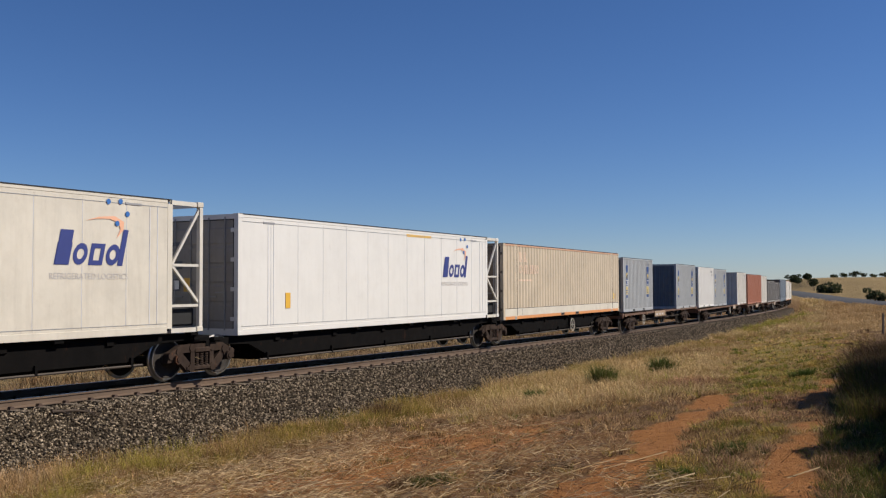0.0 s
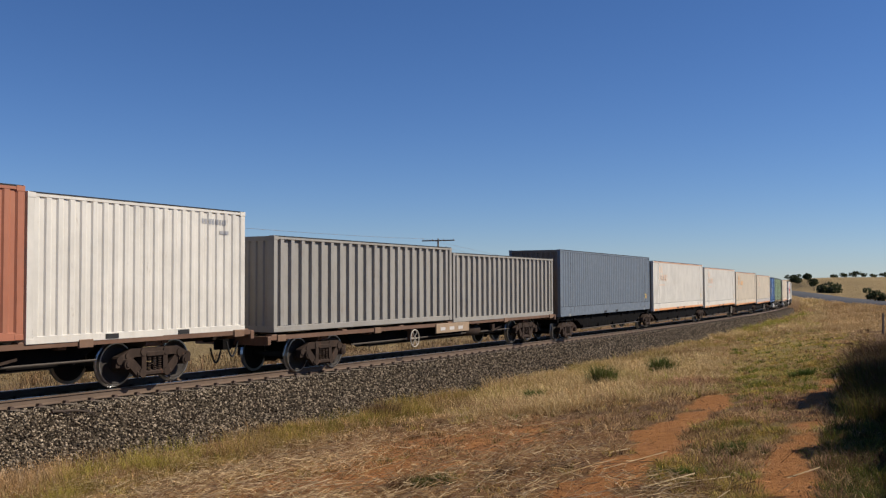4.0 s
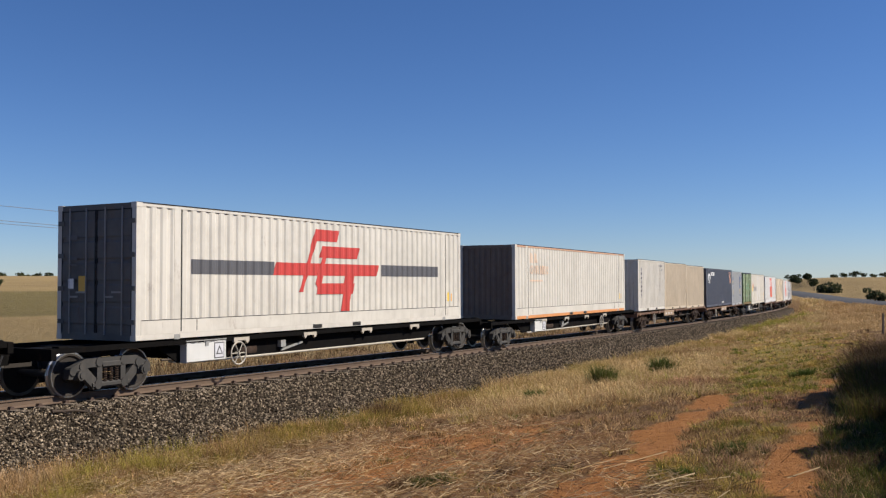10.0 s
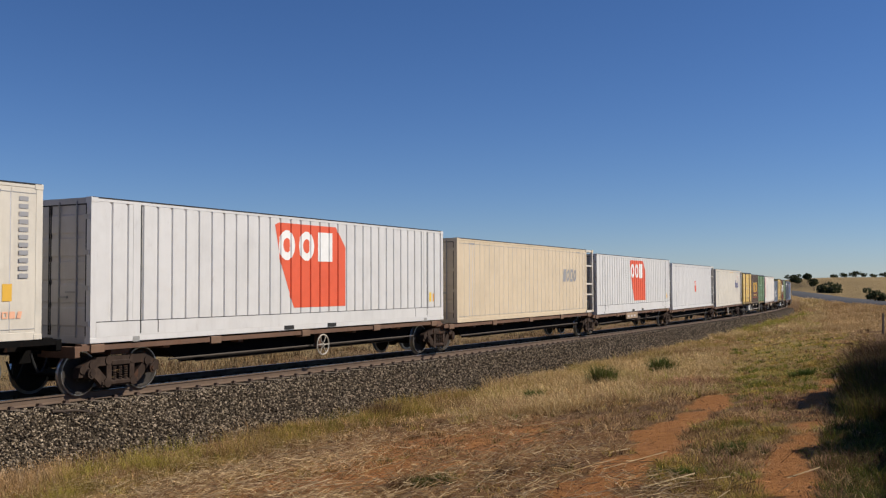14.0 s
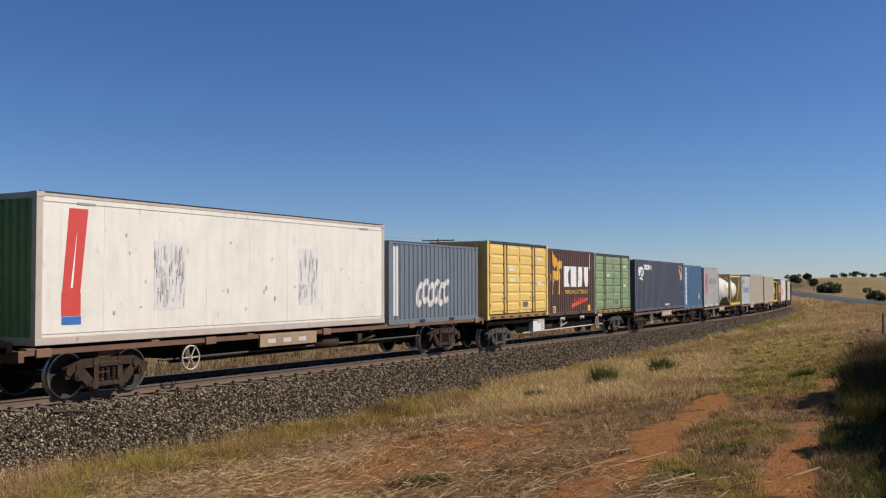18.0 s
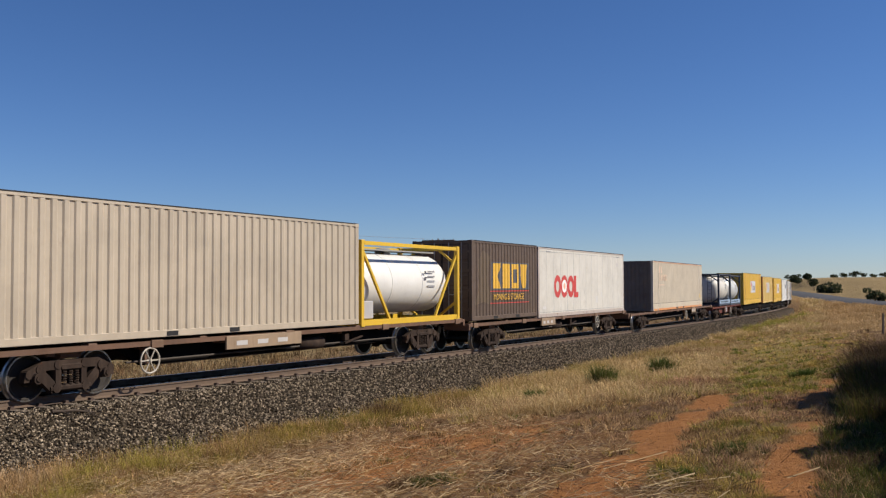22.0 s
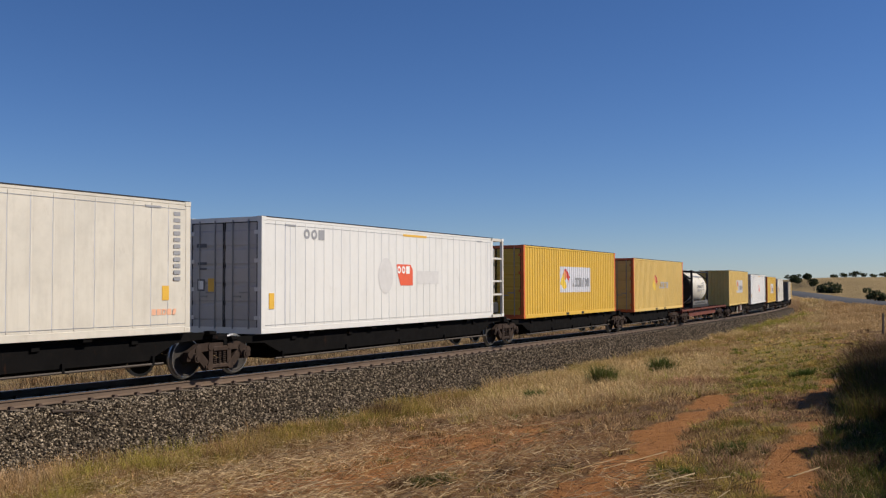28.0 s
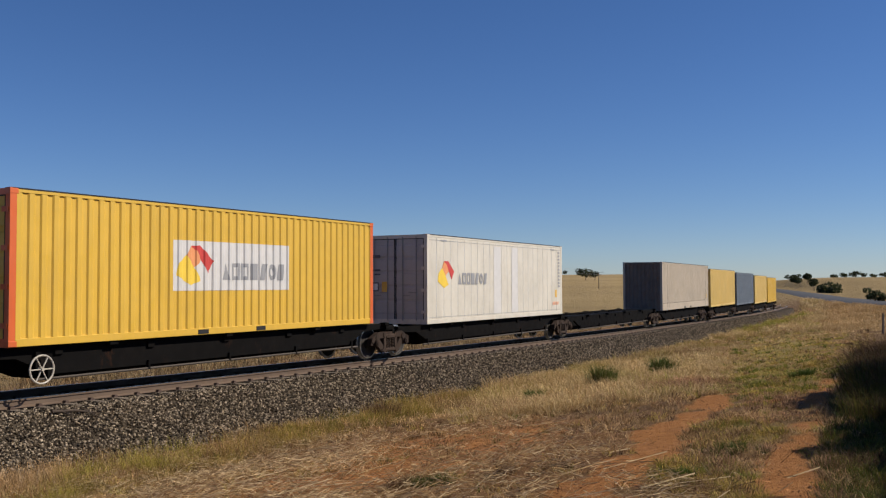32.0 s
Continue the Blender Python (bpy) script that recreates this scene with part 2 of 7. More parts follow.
def ground_z(X, Y):
    X, Y = np.asarray(X, float).ravel(), np.asarray(Y, float).ravel()
    s, d = line_coords(X, Y)
    zt = np.interp(s, _g, LINE_Z)
    near = np.interp(d, [-400, -60, -9, -5, -3.1, 3.1, 4.2, 6, 9, 12, 15, 18, 24, 40, 70],
                     [-1.6, -1.4, -1.15, -1.05, -1.02, -1.02, -0.98, -0.80, -0.38, 0.05, 0.40, 0.52, 0.60, 0.70, 0.75])
    # the bank beside the path sinks to the level of the line further on
    fade = smooth(s, 20, 75)
    near = np.where(d > 3.1, near * (1 - fade) + fade * np.interp(d, [3.1, 4.2, 6, 12, 20, 30], [-1.0, -0.62, -0.45, -0.30, -0.12, 0.0]), near)
    near = near + np.where(np.abs(d) > 3.4, lumps(X, Y, 0.9, 3) * 0.10 * smooth(np.abs(d), 3.4, 6), 0)
    near = near + np.where(d > 6, lumps(X, Y, 3.1, 5) * 0.05, 0)
    r = np.hypot(X, Y)
    ang = np.degrees(np.arctan2(X, Y))
    far_left = np.interp(r, [120, 200, 400, 700, 1200, 1500, 2600, 5000], [-1.5, -1.5, -0.3, 5.0, 14.5, 15.5, 22, 22])
    far_left += lumps(X, Y, 0.004, 11) * np.interp(r, [300, 1200, 3000], [0, 2.0, 5.0])
    far_right = np.interp(r, [90, 160, 260, 420, 700, 1500, 5000], [-0.5, -0.8, 1.4, 4.6, 4.2, 3, 0]) + lumps(X, Y, 0.008, 12) * np.interp(r, [200, 500], [0, 0.5])
    w = smooth(ang, 15, 21) * smooth(d, 0, 40)
    far = far_left * (1 - w) + far_right * w
    f = np.maximum(smooth(-d, 40, 220), smooth(d, 45, 120))
    f = np.maximum(f, smooth(r, 230, 420))
    z = (zt + near) * (1 - f) + far * f
    g = road_gap(X, Y)
    zr = np.interp(Y, [0, 100, 200, 350, 500, 700], [-0.2, -0.55, -0.75, -0.35, 0.6, 1.5])
    m = 1 - smooth(g, 4.5, 16)
    return z * (1 - m) + (zr - 0.05) * m


def build_ground():
    m, nt, p = nodes_of("ground_earth_and_dry_grass")
    at = nt.nodes.new("ShaderNodeVertexColor")
    at.layer_name = "zone"
    sep = nt.nodes.new("ShaderNodeSeparateColor")
    nt.links.new(at.outputs[0], sep.inputs[0])
    f1 = fuzz(nt, 0.7, 8, 0.7, ramp=(0.36, 0.66), random_shift=False)
    f2 = fuzz(nt, 7.0, 8, 0.8, ramp=(0.40, 0.62), random_shift=False)
    f3 = fuzz(nt, 28.0, 4, 0.7, ramp=(0.3, 0.7), random_shift=False)
    straw = mixer(nt, f2, (0.38, 0.25, 0.125), (0.15, 0.085, 0.042))
    straw = mixer(nt, times(nt, f1, 0.6), straw, (0.30, 0.15, 0.065))
    straw = mixer(nt, times(nt, f3, 0.45), straw, (0.075, 0.045, 0.025))
    earth = mixer(nt, f2, (0.52, 0.225, 0.072), (0.37, 0.150, 0.046))
    earth = mixer(nt, times(nt, f3, 0.5), earth, (0.60, 0.29, 0.105))
    earth = mixer(nt, fuzz(nt, 13.0, 6, 0.75, ramp=(0.58, 0.72), random_shift=False), earth, (0.12, 0.062, 0.03))
    green = mixer(nt, f2, (0.30, 0.285, 0.062), (0.37, 0.25, 0.085))
    c = mixer(nt, sep.outputs[0], straw, earth)
    c = mixer(nt, sep.outputs[1], c, green)
    field = mixer(nt, fuzz(nt, 0.012, 6, 0.6, ramp=(0.35, 0.65), random_shift=False), (0.34, 0.245, 0.115), (0.26, 0.185, 0.085))
    olive = mixer(nt, fuzz(nt, 0.02, 6, 0.6, (1, 3, 1), (0.35, 0.65), random_shift=False), (0.165, 0.132, 0.05), (0.195, 0.15, 0.062))
    ft = mixer(nt, at.outputs[1], field, olive)
    c = mixer(nt, sep.outputs[2], c, ft)
    nt.links.new(c, p.inputs["Base Color"])
    p.inputs["Roughness"].default_value = 0.95
    p.inputs["Specular IOR Level"].default_value = 0.15
    bumped(nt, p, f2, 0.9, 0.10)
    rad = np.concatenate([[0.0, 0.15, 0.3, 0.5, 0.7, 0.9, 1.1, 1.3], np.geomspace(1.5, 60, 190), np.geomspace(61, 4600, 150)])
    ang = np.radians(np.concatenate([np.linspace(-32, 32, 400), np.linspace(33, 327, 120)]))
    R, A = np.meshgrid(rad, ang, indexing="ij")
    X, Y = (R * np.sin(A)).ravel(), (R * np.cos(A)).ravel()
    Z = ground_z(X, Y)
    na, nr = len(ang), len(rad)
    i, j = np.meshgrid(np.arange(nr - 1), np.arange(na), indexing="ij")
    a, b = i * na + j, i * na + (j + 1) % na
    F = np.stack([a, b, b + na, a + na], -1).reshape(-1, 4)[:, ::-1]
    ob = sheet("ground", np.stack([X, Y, Z], 1), F, m)
    z = zones(X, Y)
    col = ob.data.color_attributes.new("zone", "FLOAT_COLOR", "POINT")
    col.data.foreach_set("color", z.astype(np.float32).ravel())
    return tagged(ob, "dry grassy ground with red earth beside a railway", "ground", kind="structure")


def patch(X, Y, x, y, a, b):
    return np.exp(-((X - x) / a) ** 2 - ((Y - y) / b) ** 2)


def wheel_tracks(X, Y):
    """How bare the earth is: two ruts of the path beside the line, and patches on the bank."""
    wob = lumps(X, Y, 1.1, 21)
    c1 = np.interp(Y, [4, 7, 8.4, 9.3, 10.8, 13.4, 16.6, 20], [-0.2, 0.75, 1.18, 1.5, 2.3, 3.2, 4.7, 6.3]) + wob * 0.22
    rut1 = np.exp(-((X - c1) / np.interp(Y, [7, 8.4, 9.3, 10.8, 13.4, 16.6], [0.62, 0.50, 0.45, 0.38, 0.38, 0.42])) ** 2) * (1 - smooth(Y, 16.2, 19.5))
    c2 = np.interp(Y, [4, 7.6, 10.0, 11.6, 15, 22, 32], [1.5, 2.73, 3.58, 4.33, 5.75, 8.9, 12.9]) + wob * 0.15
    rut2 = np.exp(-((X - c2) / 0.32) ** 2) * np.interp(Y, [6, 7.4, 10.1, 10.7, 11.6, 13, 15, 17, 30, 36], [0.8, 1.0, 1.05, 0.5, 0.8, 0.45, 0.8, 0.5, 0.42, 0.0])
    bare = np.maximum(rut1 * 1.12, rut2)
    for x, y, a, b, k in ((0.75, 13.4, 0.6, 1.2, 1.0), (1.4, 15.2, 0.65, 1.2, 0.95), (-1.2, 11.3, 0.75, 0.75, 1.0), (-2.1, 11.8, 0.55, 0.45, 0.8), (0.2, 11.6, 0.55, 0.7, 0.62), (1.95, 9.3, 0.3, 0.45, 0.62), (-0.5, 12.4, 0.5, 0.6, 0.6),
                          (5.3, 15.6, 0.45, 0.9, 0.62), (2.2, 11.9, 0.5, 0.4, 0.62), (-3.0, 11.0, 0.7, 0.35, 0.6)):
        bare = np.maximum(bare, k * patch(X, Y, x, y, a, b))
    return smooth(bare + (lumps(X, Y, 3.2, 23) * 0.9 + lumps(X, Y, 8.0, 24) * 0.7) * smooth(bare, 0.1, 0.5), 0.30, 0.74)


def lane_green(X, Y):
    """The weedy strip between and beyond the ruts."""
    far = np.exp(-((X / np.maximum(Y, 1) - 0.358) / 0.058) ** 2) * smooth(Y, 15, 19) * (1 - smooth(Y, 48, 70))
    near = np.maximum(patch(X, Y, 3.65, 11.6, 0.55, 1.1), 0.62 * patch(X, Y, 2.35, 8.5, 0.42, 1.4))
    return np.clip(np.maximum(far, near) * (0.85 + 0.9 * lumps(X, Y, 0.8, 37)), 0, 1)


def zones(X, Y):
    s, d = line_coords(X, Y)
    r = np.hypot(X, Y)
    earth = wheel_tracks(X, Y)
    verge = np.exp(-((d - 4.7) / 0.9) ** 2) * 0.5 * (lumps(X, Y, 0.6, 31) > -0.1)
    bank = np.exp(-((d - 9.6) / 2.6) ** 2) * (X < 2.6) * (1 - smooth(Y, 15, 20)) * 0.95 * np.clip(0.7 + lumps(X, Y, 1.4, 35) * 1.6, 0, 1)
    earth = np.maximum(earth, bank)
    lane = lane_green(X, Y)
    earth = np.maximum(earth, 0.45 * lane * (lumps(X, Y, 1.7, 38) > 0.05))
    green = np.clip(lane * 0.9 + verge, 0, 1) * (1 - earth)
    farness = np.maximum(smooth(-d, 9, 16), smooth(r, 150, 260))
    olive = smooth(-d, 95, 100) * (1 - smooth(r, 420, 430)) * (d < 0)
    return np.stack([earth, green, farness, olive], 1)


def strip_along(name, ring, s0, s1, step, material, close=False):
    """Draw a ring of (d, z) points out along the line."""
    ss = np.arange(s0, s1 + step / 2, step)
    x, y, z, th = (np.interp(ss, _g, a) for a in (LINE_X, LINE_Y, LINE_Z, LINE_TH))
    V = np.concatenate([np.stack([x + d * np.cos(th), y - d * np.sin(th), z + h], 1) for d, h in ring])
    n, k = len(ss), len(ring)
    F = []
    for j in range(k if close else k - 1):
        a = np.arange(n - 1) + j * n
        b = np.arange(n - 1) + ((j + 1) % k) * n
        F.append(np.stack([a, a + 1, b + 1, b], 1))
    return sheet(name, V, np.concatenate(F), material, smooth=False)


def build_track():
    m, nt, p = nodes_of("grey_ballast_stone")
    vo = nt.nodes.new("ShaderNodeTexVoronoi")
    vo.inputs["Scale"].default_value = 17
    tc = nt.nodes.new("ShaderNodeTexCoord")
    nt.links.new(tc.outputs["Object"], vo.inputs["Vector"])
    sc = nt.nodes.new("ShaderNodeSeparateColor")
    nt.links.new(vo.outputs["Color"], sc.inputs[0])
    c = mixer(nt, sc.outputs[0], (0.018, 0.014, 0.010), (0.085, 0.067, 0.047))
    c = mixer(nt, times(nt, fuzz(nt, 0.8, 5, random_shift=False), 0.5), c, (0.06, 0.042, 0.03))
    nt.links.new(c, p.inputs["Base Color"])
    p.inputs["Roughness"].default_value = 0.95
    p.inputs["Specular IOR Level"].default_value = 0.08
    bumped(nt, p, vo.outputs["Distance"], 1.0, 0.04)
    prof = [(-3.6, -1.2), (-3.1, -1.0), (-1.95, -0.21), (-1.5, -0.20), (-0.6, -0.24), (0.6, -0.24), (1.5, -0.20), (1.95, -0.21), (3.15, -1.02), (3.6, -1.3)]
    b = strip_along("ballast", prof[::-1], -900, 900, 2.0, m)
    tagged(b, "grey crushed stone ballast under the railway track", "ballast", kind="structure")

    # loose stones on the shoulder and slope that face the path
    ms, nt, p = nodes_of("ballast_stone_single")
    gi = nt.nodes.new("ShaderNodeNewGeometry")
    rp = nt.nodes.new("ShaderNodeValToRGB")
    rp.color_ramp.elements[0].color = (0.014, 0.011, 0.009, 1)
    rp.color_ramp.elements[1].color = (0.42, 0.335, 0.24, 1)
    e = rp.color_ramp.elements.new(0.5)
    e.color = (0.060, 0.044, 0.028, 1)
    nt.links.new(gi.outputs["Random Per Island"], rp.inputs[0])
    nt.links.new(rp.outputs[0], p.inputs["Base Color"])
    p.inputs["Roughness"].default_value = 0.9
    p.inputs["Specular IOR Level"].default_value = 0.15
    r = np.random.RandomState(4)
    n = 96000
    s = -6 + 105 * r.rand(n) ** 1.75
    lat = r.rand(n)
    d = np.where(lat < 0.2, r.uniform(0.85, 1.95, n), 1.9 + 1.5 * r.rand(n))
    h = np.interp(d, [0.85, 1.5, 1.95, 3.15, 3.5], [-0.22, -0.20, -0.21, -1.02, -1.2]) + r.uniform(-0.005, 0.03, n)
    x, y, z, th = (np.interp(s, _g, a) for a in (LINE_X, LINE_Y, LINE_Z, LINE_TH))
    C = np.stack([x + d * np.cos(th), y - d * np.sin(th), z + h], 1)
    size = r.uniform(0.016, 0.039, n) * np.interp(s, [0, 40, 90, 144], [1, 1.0, 1.0, 1.0])
    base = np.array([(1, 0, 0), (-1, 0, 0), (0, 1, 0), (0, -1, 0), (0, 0, 0.8), (0, 0, -0.8)])
    tri = np.array([(0, 2, 4), (2, 1, 4), (1, 3, 4), (3, 0, 4), (2, 0, 5), (1, 2, 5), (3, 1, 5), (0, 3, 5)])
    V = base[None] * r.uniform(0.55, 1.3, (n, 6, 1))
    a, t = r.uniform(0, 6.28, n), r.uniform(-0.9, 0.9, n)
    ca, sa, ct, st = np.cos(a)[:, None], np.sin(a)[:, None], np.cos(t)[:, None], np.sin(t)[:, None]
    vx, vy, vz = V[..., 0], V[..., 1] * ct - V[..., 2] * st, V[..., 1] * st + V[..., 2] * ct
    V = np.stack([vx * ca - vy * sa, vx * sa + vy * ca, vz], -1) * size[:, None, None] + C[:, None]
    F = tri[None] + 6 * np.arange(n)[:, None, None]
    tagged(sheet("ballast_stones", V.reshape(-1, 3), F.reshape(-1, 3), ms, False), "loose grey and tan ballast stones", "stones", kind="stuff")

    # rails, sleepers and clips
    rail_m = paint("rusty_rail_side", (0.15, 0.098, 0.066), 0.7, 0.5, 0.4)
    head_m = plain("worn_rail_head", (0.42, 0.40, 0.38), 0.28, 0.9, 0.2)
    for side in (-1, 1):
        o = side * 0.753
        ring = [(o - 0.07, -0.17), (o - 0.07, -0.155), (o - 0.012, -0.13), (o - 0.012, -0.045), (o - 0.036, -0.035), (o - 0.036, -0.004),
                (o + 0.036, -0.004), (o + 0.036, -0.035), (o + 0.012, -0.045), (o + 0.012, -0.13), (o + 0.07, -0.155), (o + 0.07, -0.17)]
        ob = strip_along("rail", ring, -900, 900, 2.0, rail_m, close=True)
        tagged(ob, "rust-brown steel rail with a shiny worn top", "rail", group="rails of the track", kind="structure")
        hd = strip_along("rail_head", [(o + 0.03, 0.0), (o - 0.03, 0.0)], -900, 900, 2.0, head_m)
        hd.parent = ob


def build_sleepers():
    conc = plain("grey_brown_sleeper", (0.15, 0.115, 0.085), 0.85, 0, 0.6, 14)
    clip_m = plain("rusty_clip", (0.075, 0.045, 0.032), 0.7)
    bed = thing("sleeper_row", "grey concrete sleepers half sunk in ballast", "sleepers", kind="structure")

    def sl():
        b = Build()
        return b.prism("y", [(-0.125, -0.02), (0.125, -0.02), (0.10, 0.20), (-0.10, 0.20)], -1.3, 1.3)

    def cl():
        b = Build()
        for o in (-0.753, 0.753):
            for e in (-0.105, 0.105):
                b.prism("y", [(-0.06, 0), (0.06, 0), (0.03, 0.055), (-0.03, 0.055)], o + e - 0.045, o + e + 0.045)
        return b
    for i in range(150):
        s = -9 + i * 0.62
        o = part("sleeper", shared(("sleeper",), sl), conc, bed, at=on_line(s, -0.375))
        part("rail_clips", shared(("rail_clips",), cl), clip_m, o, at=pose(0, 0, 0.2))


def build_road():
    m, nt, p = nodes_of("asphalt")
    c = mixer(nt, fuzz(nt, 0.5, 6, 0.7, random_shift=False), (0.030, 0.030, 0.032), (0.05, 0.048, 0.046))
    c = mixer(nt, times(nt, fuzz(nt, 40, 3, random_shift=False), 0.4), c, (0.075, 0.07, 0.066))
    nt.links.new(c, p.inputs["Base Color"])
    p.inputs["Roughness"].default_value = 0.8
    dx, dy = np.gradient(ROAD_X), np.gradient(ROAD_Y)
    l = np.hypot(dx, dy)
    nx, ny = dy / l, -dx / l
    z = np.interp(ROAD_Y, [0, 100, 200, 350, 500, 700], [-0.2, -0.55, -0.75, -0.35, 0.6, 1.5])
    V = np.concatenate([np.stack([ROAD_X + o * nx, ROAD_Y + o * ny, z + h], 1) for o, h in ((-4.6, -0.25), (-4.1, 0.03), (0, 0.09), (4.1, 0.03), (4.6, -0.25))])
    n = len(ROAD_X)
    a = np.concatenate([np.arange(n - 1) + k * n for k in range(4)])
    ob = sheet("road", V, np.stack([a, a + n, a + n + 1, a + 1], 1)[:, ::-1], m)
    tagged(ob, "dark grey sealed country road curving away", "road", kind="structure")

# ---- paints of the boxes ----
WHITE = paint("white_paint", (0.755, 0.715, 0.64), 0.45, 0.42, 0.28)
CLEAN_WHITE = paint("clean_white_paint", (0.85, 0.83, 0.79), 0.42, 0.16, 0.10)
COOL_WHITE = paint("cool_white_paint", (0.76, 0.75, 0.735), 0.45, 0.25, 0.12)
SANDY = paint("warm_sand_paint", (0.77, 0.63, 0.44), 0.45, 0.3, 0.10)
WHITE_WORN = paint("worn_white_paint", (0.84, 0.80, 0.73), 0.5, 0.3, 0.25)
CREAM = paint("cream_paint", (0.77, 0.715, 0.61), 0.45, 0.38, 0.16)
BEIGE = paint("beige_paint", (0.66, 0.55, 0.41), 0.45, 0.42, 0.14)
SAND = paint("sand_paint", (0.56, 0.47, 0.36), 0.45, 0.42, 0.16)
PEACH = paint("pale_peach_paint", (0.70, 0.605, 0.47), 0.45, 0.42, 0.14)
GREY = paint("light_grey_paint", (0.44, 0.455, 0.465), 0.42, 0.3, 0.08)
# GREY_W also makes door ends of pale boxes, their shade put into paint
GREY_W = paint("warm_light_grey_paint", (0.52, 0.50, 0.49), 0.42, 0.3, 0.08)
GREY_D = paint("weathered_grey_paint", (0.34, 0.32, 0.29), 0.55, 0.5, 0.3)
RED_OX = paint("red_oxide_paint", (0.42, 0.15, 0.082), 0.5, 0.35, 0.1)
BLUEGREY = paint("blue_grey_paint", (0.15, 0.185, 0.23), 0.45, 0.35, 0.1)
SLATE = paint("slate_blue_paint", (0.072, 0.084, 0.122), 0.42, 0.35, 0.12)
BLUE = paint("blue_paint", (0.055, 0.15, 0.36), 0.42, 0.35, 0.1)
BLUE_MID = paint("faded_blue_paint", (0.068, 0.165, 0.31), 0.45, 0.4, 0.1)
GREEN = paint("faded_green_paint", (0.24, 0.315, 0.17), 0.5, 0.6, 0.2)
GREEN_D = paint("deep_green_paint", (0.165, 0.28, 0.135), 0.5, 0.6, 0.2)
YELLOW = paint("yellow_paint", (0.78, 0.48, 0.055), 0.45, 0.25, 0.05)
YELLOW_P = paint("pale_yellow_paint", (0.80, 0.55, 0.16), 0.45, 0.3, 0.06)
BROWN = paint("dark_brown_paint", (0.085, 0.038, 0.026), 0.42, 0.35, 0.1)
BROWN_W = paint("worn_brown_paint", (0.12, 0.078, 0.055), 0.55, 0.5, 0.2)
ICE = paint("pale_blue_grey_paint", (0.58, 0.62, 0.64), 0.5, 0.4, 0.55)
ORANGE = paint("orange_paint", (0.80, 0.34, 0.12), 0.45, 0.3, 0.08)
RAIL_TOP = paint("faded_orange_rail", (0.70, 0.40, 0.26), 0.5, 0.3, 0.1)
ORANGE_R = paint("red_orange_paint", (0.74, 0.14, 0.03), 0.45, 0.25, 0.05)
TANK_STEEL = paint("brushed_steel", (0.72, 0.72, 0.70), 0.42, 0.2, 0.02, metal=0.3)
RAIL_GREY = paint("grimy_grey_rail", (0.13, 0.125, 0.12), 0.6, 0.5, 0.3)
AMBER_POST = paint("amber_post_paint", (0.76, 0.34, 0.075), 0.5, 0.3, 0.05)
NAVY_FRAME = paint("dark_navy_frame", (0.035, 0.045, 0.07), 0.5, 0.4, 0.2)
SKY_FRAME = paint("pale_blue_rail", (0.34, 0.45, 0.60), 0.45, 0.3, 0.1)
RUSTY_FRAME = paint("rusty_white_frame", (0.55, 0.47, 0.42), 0.5, 0.4, 0.9)
YEL_BASE = paint("worn_yellow_base", (0.32, 0.20, 0.06), 0.5, 0.8, 0.7)
YEL_FRAME = paint("yellow_frame", (0.80, 0.50, 0.03), 0.45, 0.25, 0.15)
# end paints darker than the sides: shade and grime put into one colour
SOOT_SHADE = paint("shaded_sooty_end", (0.20, 0.155, 0.125), 0.6, 0.6, 0.3)
SLATE_END = paint("shaded_slate_end", (0.13, 0.165, 0.20), 0.55, 0.5, 0.2)
# grimy tank frames, and the dark strips and caps that paint in shade
DARK_FRAME_SHADE = paint("grimy_frame_and_shade", (0.028, 0.027, 0.027), 0.65, 0.5, 0.35, dust=(0.06, 0.045, 0.036), spec=0.25)
INK = {k: plain("mark_" + k, c, 0.5, 0, 0.18, 4) for k, c in {
    "navy": (0.03, 0.045, 0.20), "red": (0.54, 0.055, 0.045), "orange": (0.74, 0.30, 0.12), "dull_orange": (0.70, 0.43, 0.23), "faded_orange": (0.71, 0.54, 0.41),
    "white": (0.82, 0.82, 0.80), "panelblue": (0.032, 0.085, 0.25), "panelyellow": (0.66, 0.52, 0.17), "black": (0.03, 0.03, 0.035), "grey": (0.30, 0.30, 0.31), "blue": (0.03, 0.14, 0.42), "sky": (0.15, 0.35, 0.68),
    "yellow": (0.80, 0.55, 0.06), "gold": (0.72, 0.42, 0.05), "amber": (0.75, 0.36, 0.03), "salmon": (0.78, 0.42, 0.27), "pale": (0.62, 0.60, 0.58),
    "signred": (0.72, 0.11, 0.045), "mist": (0.62, 0.62, 0.66), "dust": (0.50, 0.47, 0.45), "char": (0.10, 0.10, 0.11), "dullbrown": (0.13, 0.09, 0.055), "palegreen": (0.45, 0.55, 0.40), "fresh": (0.15, 0.27, 0.145)}.items()}
DECK = 1.075
HALF = 1.22


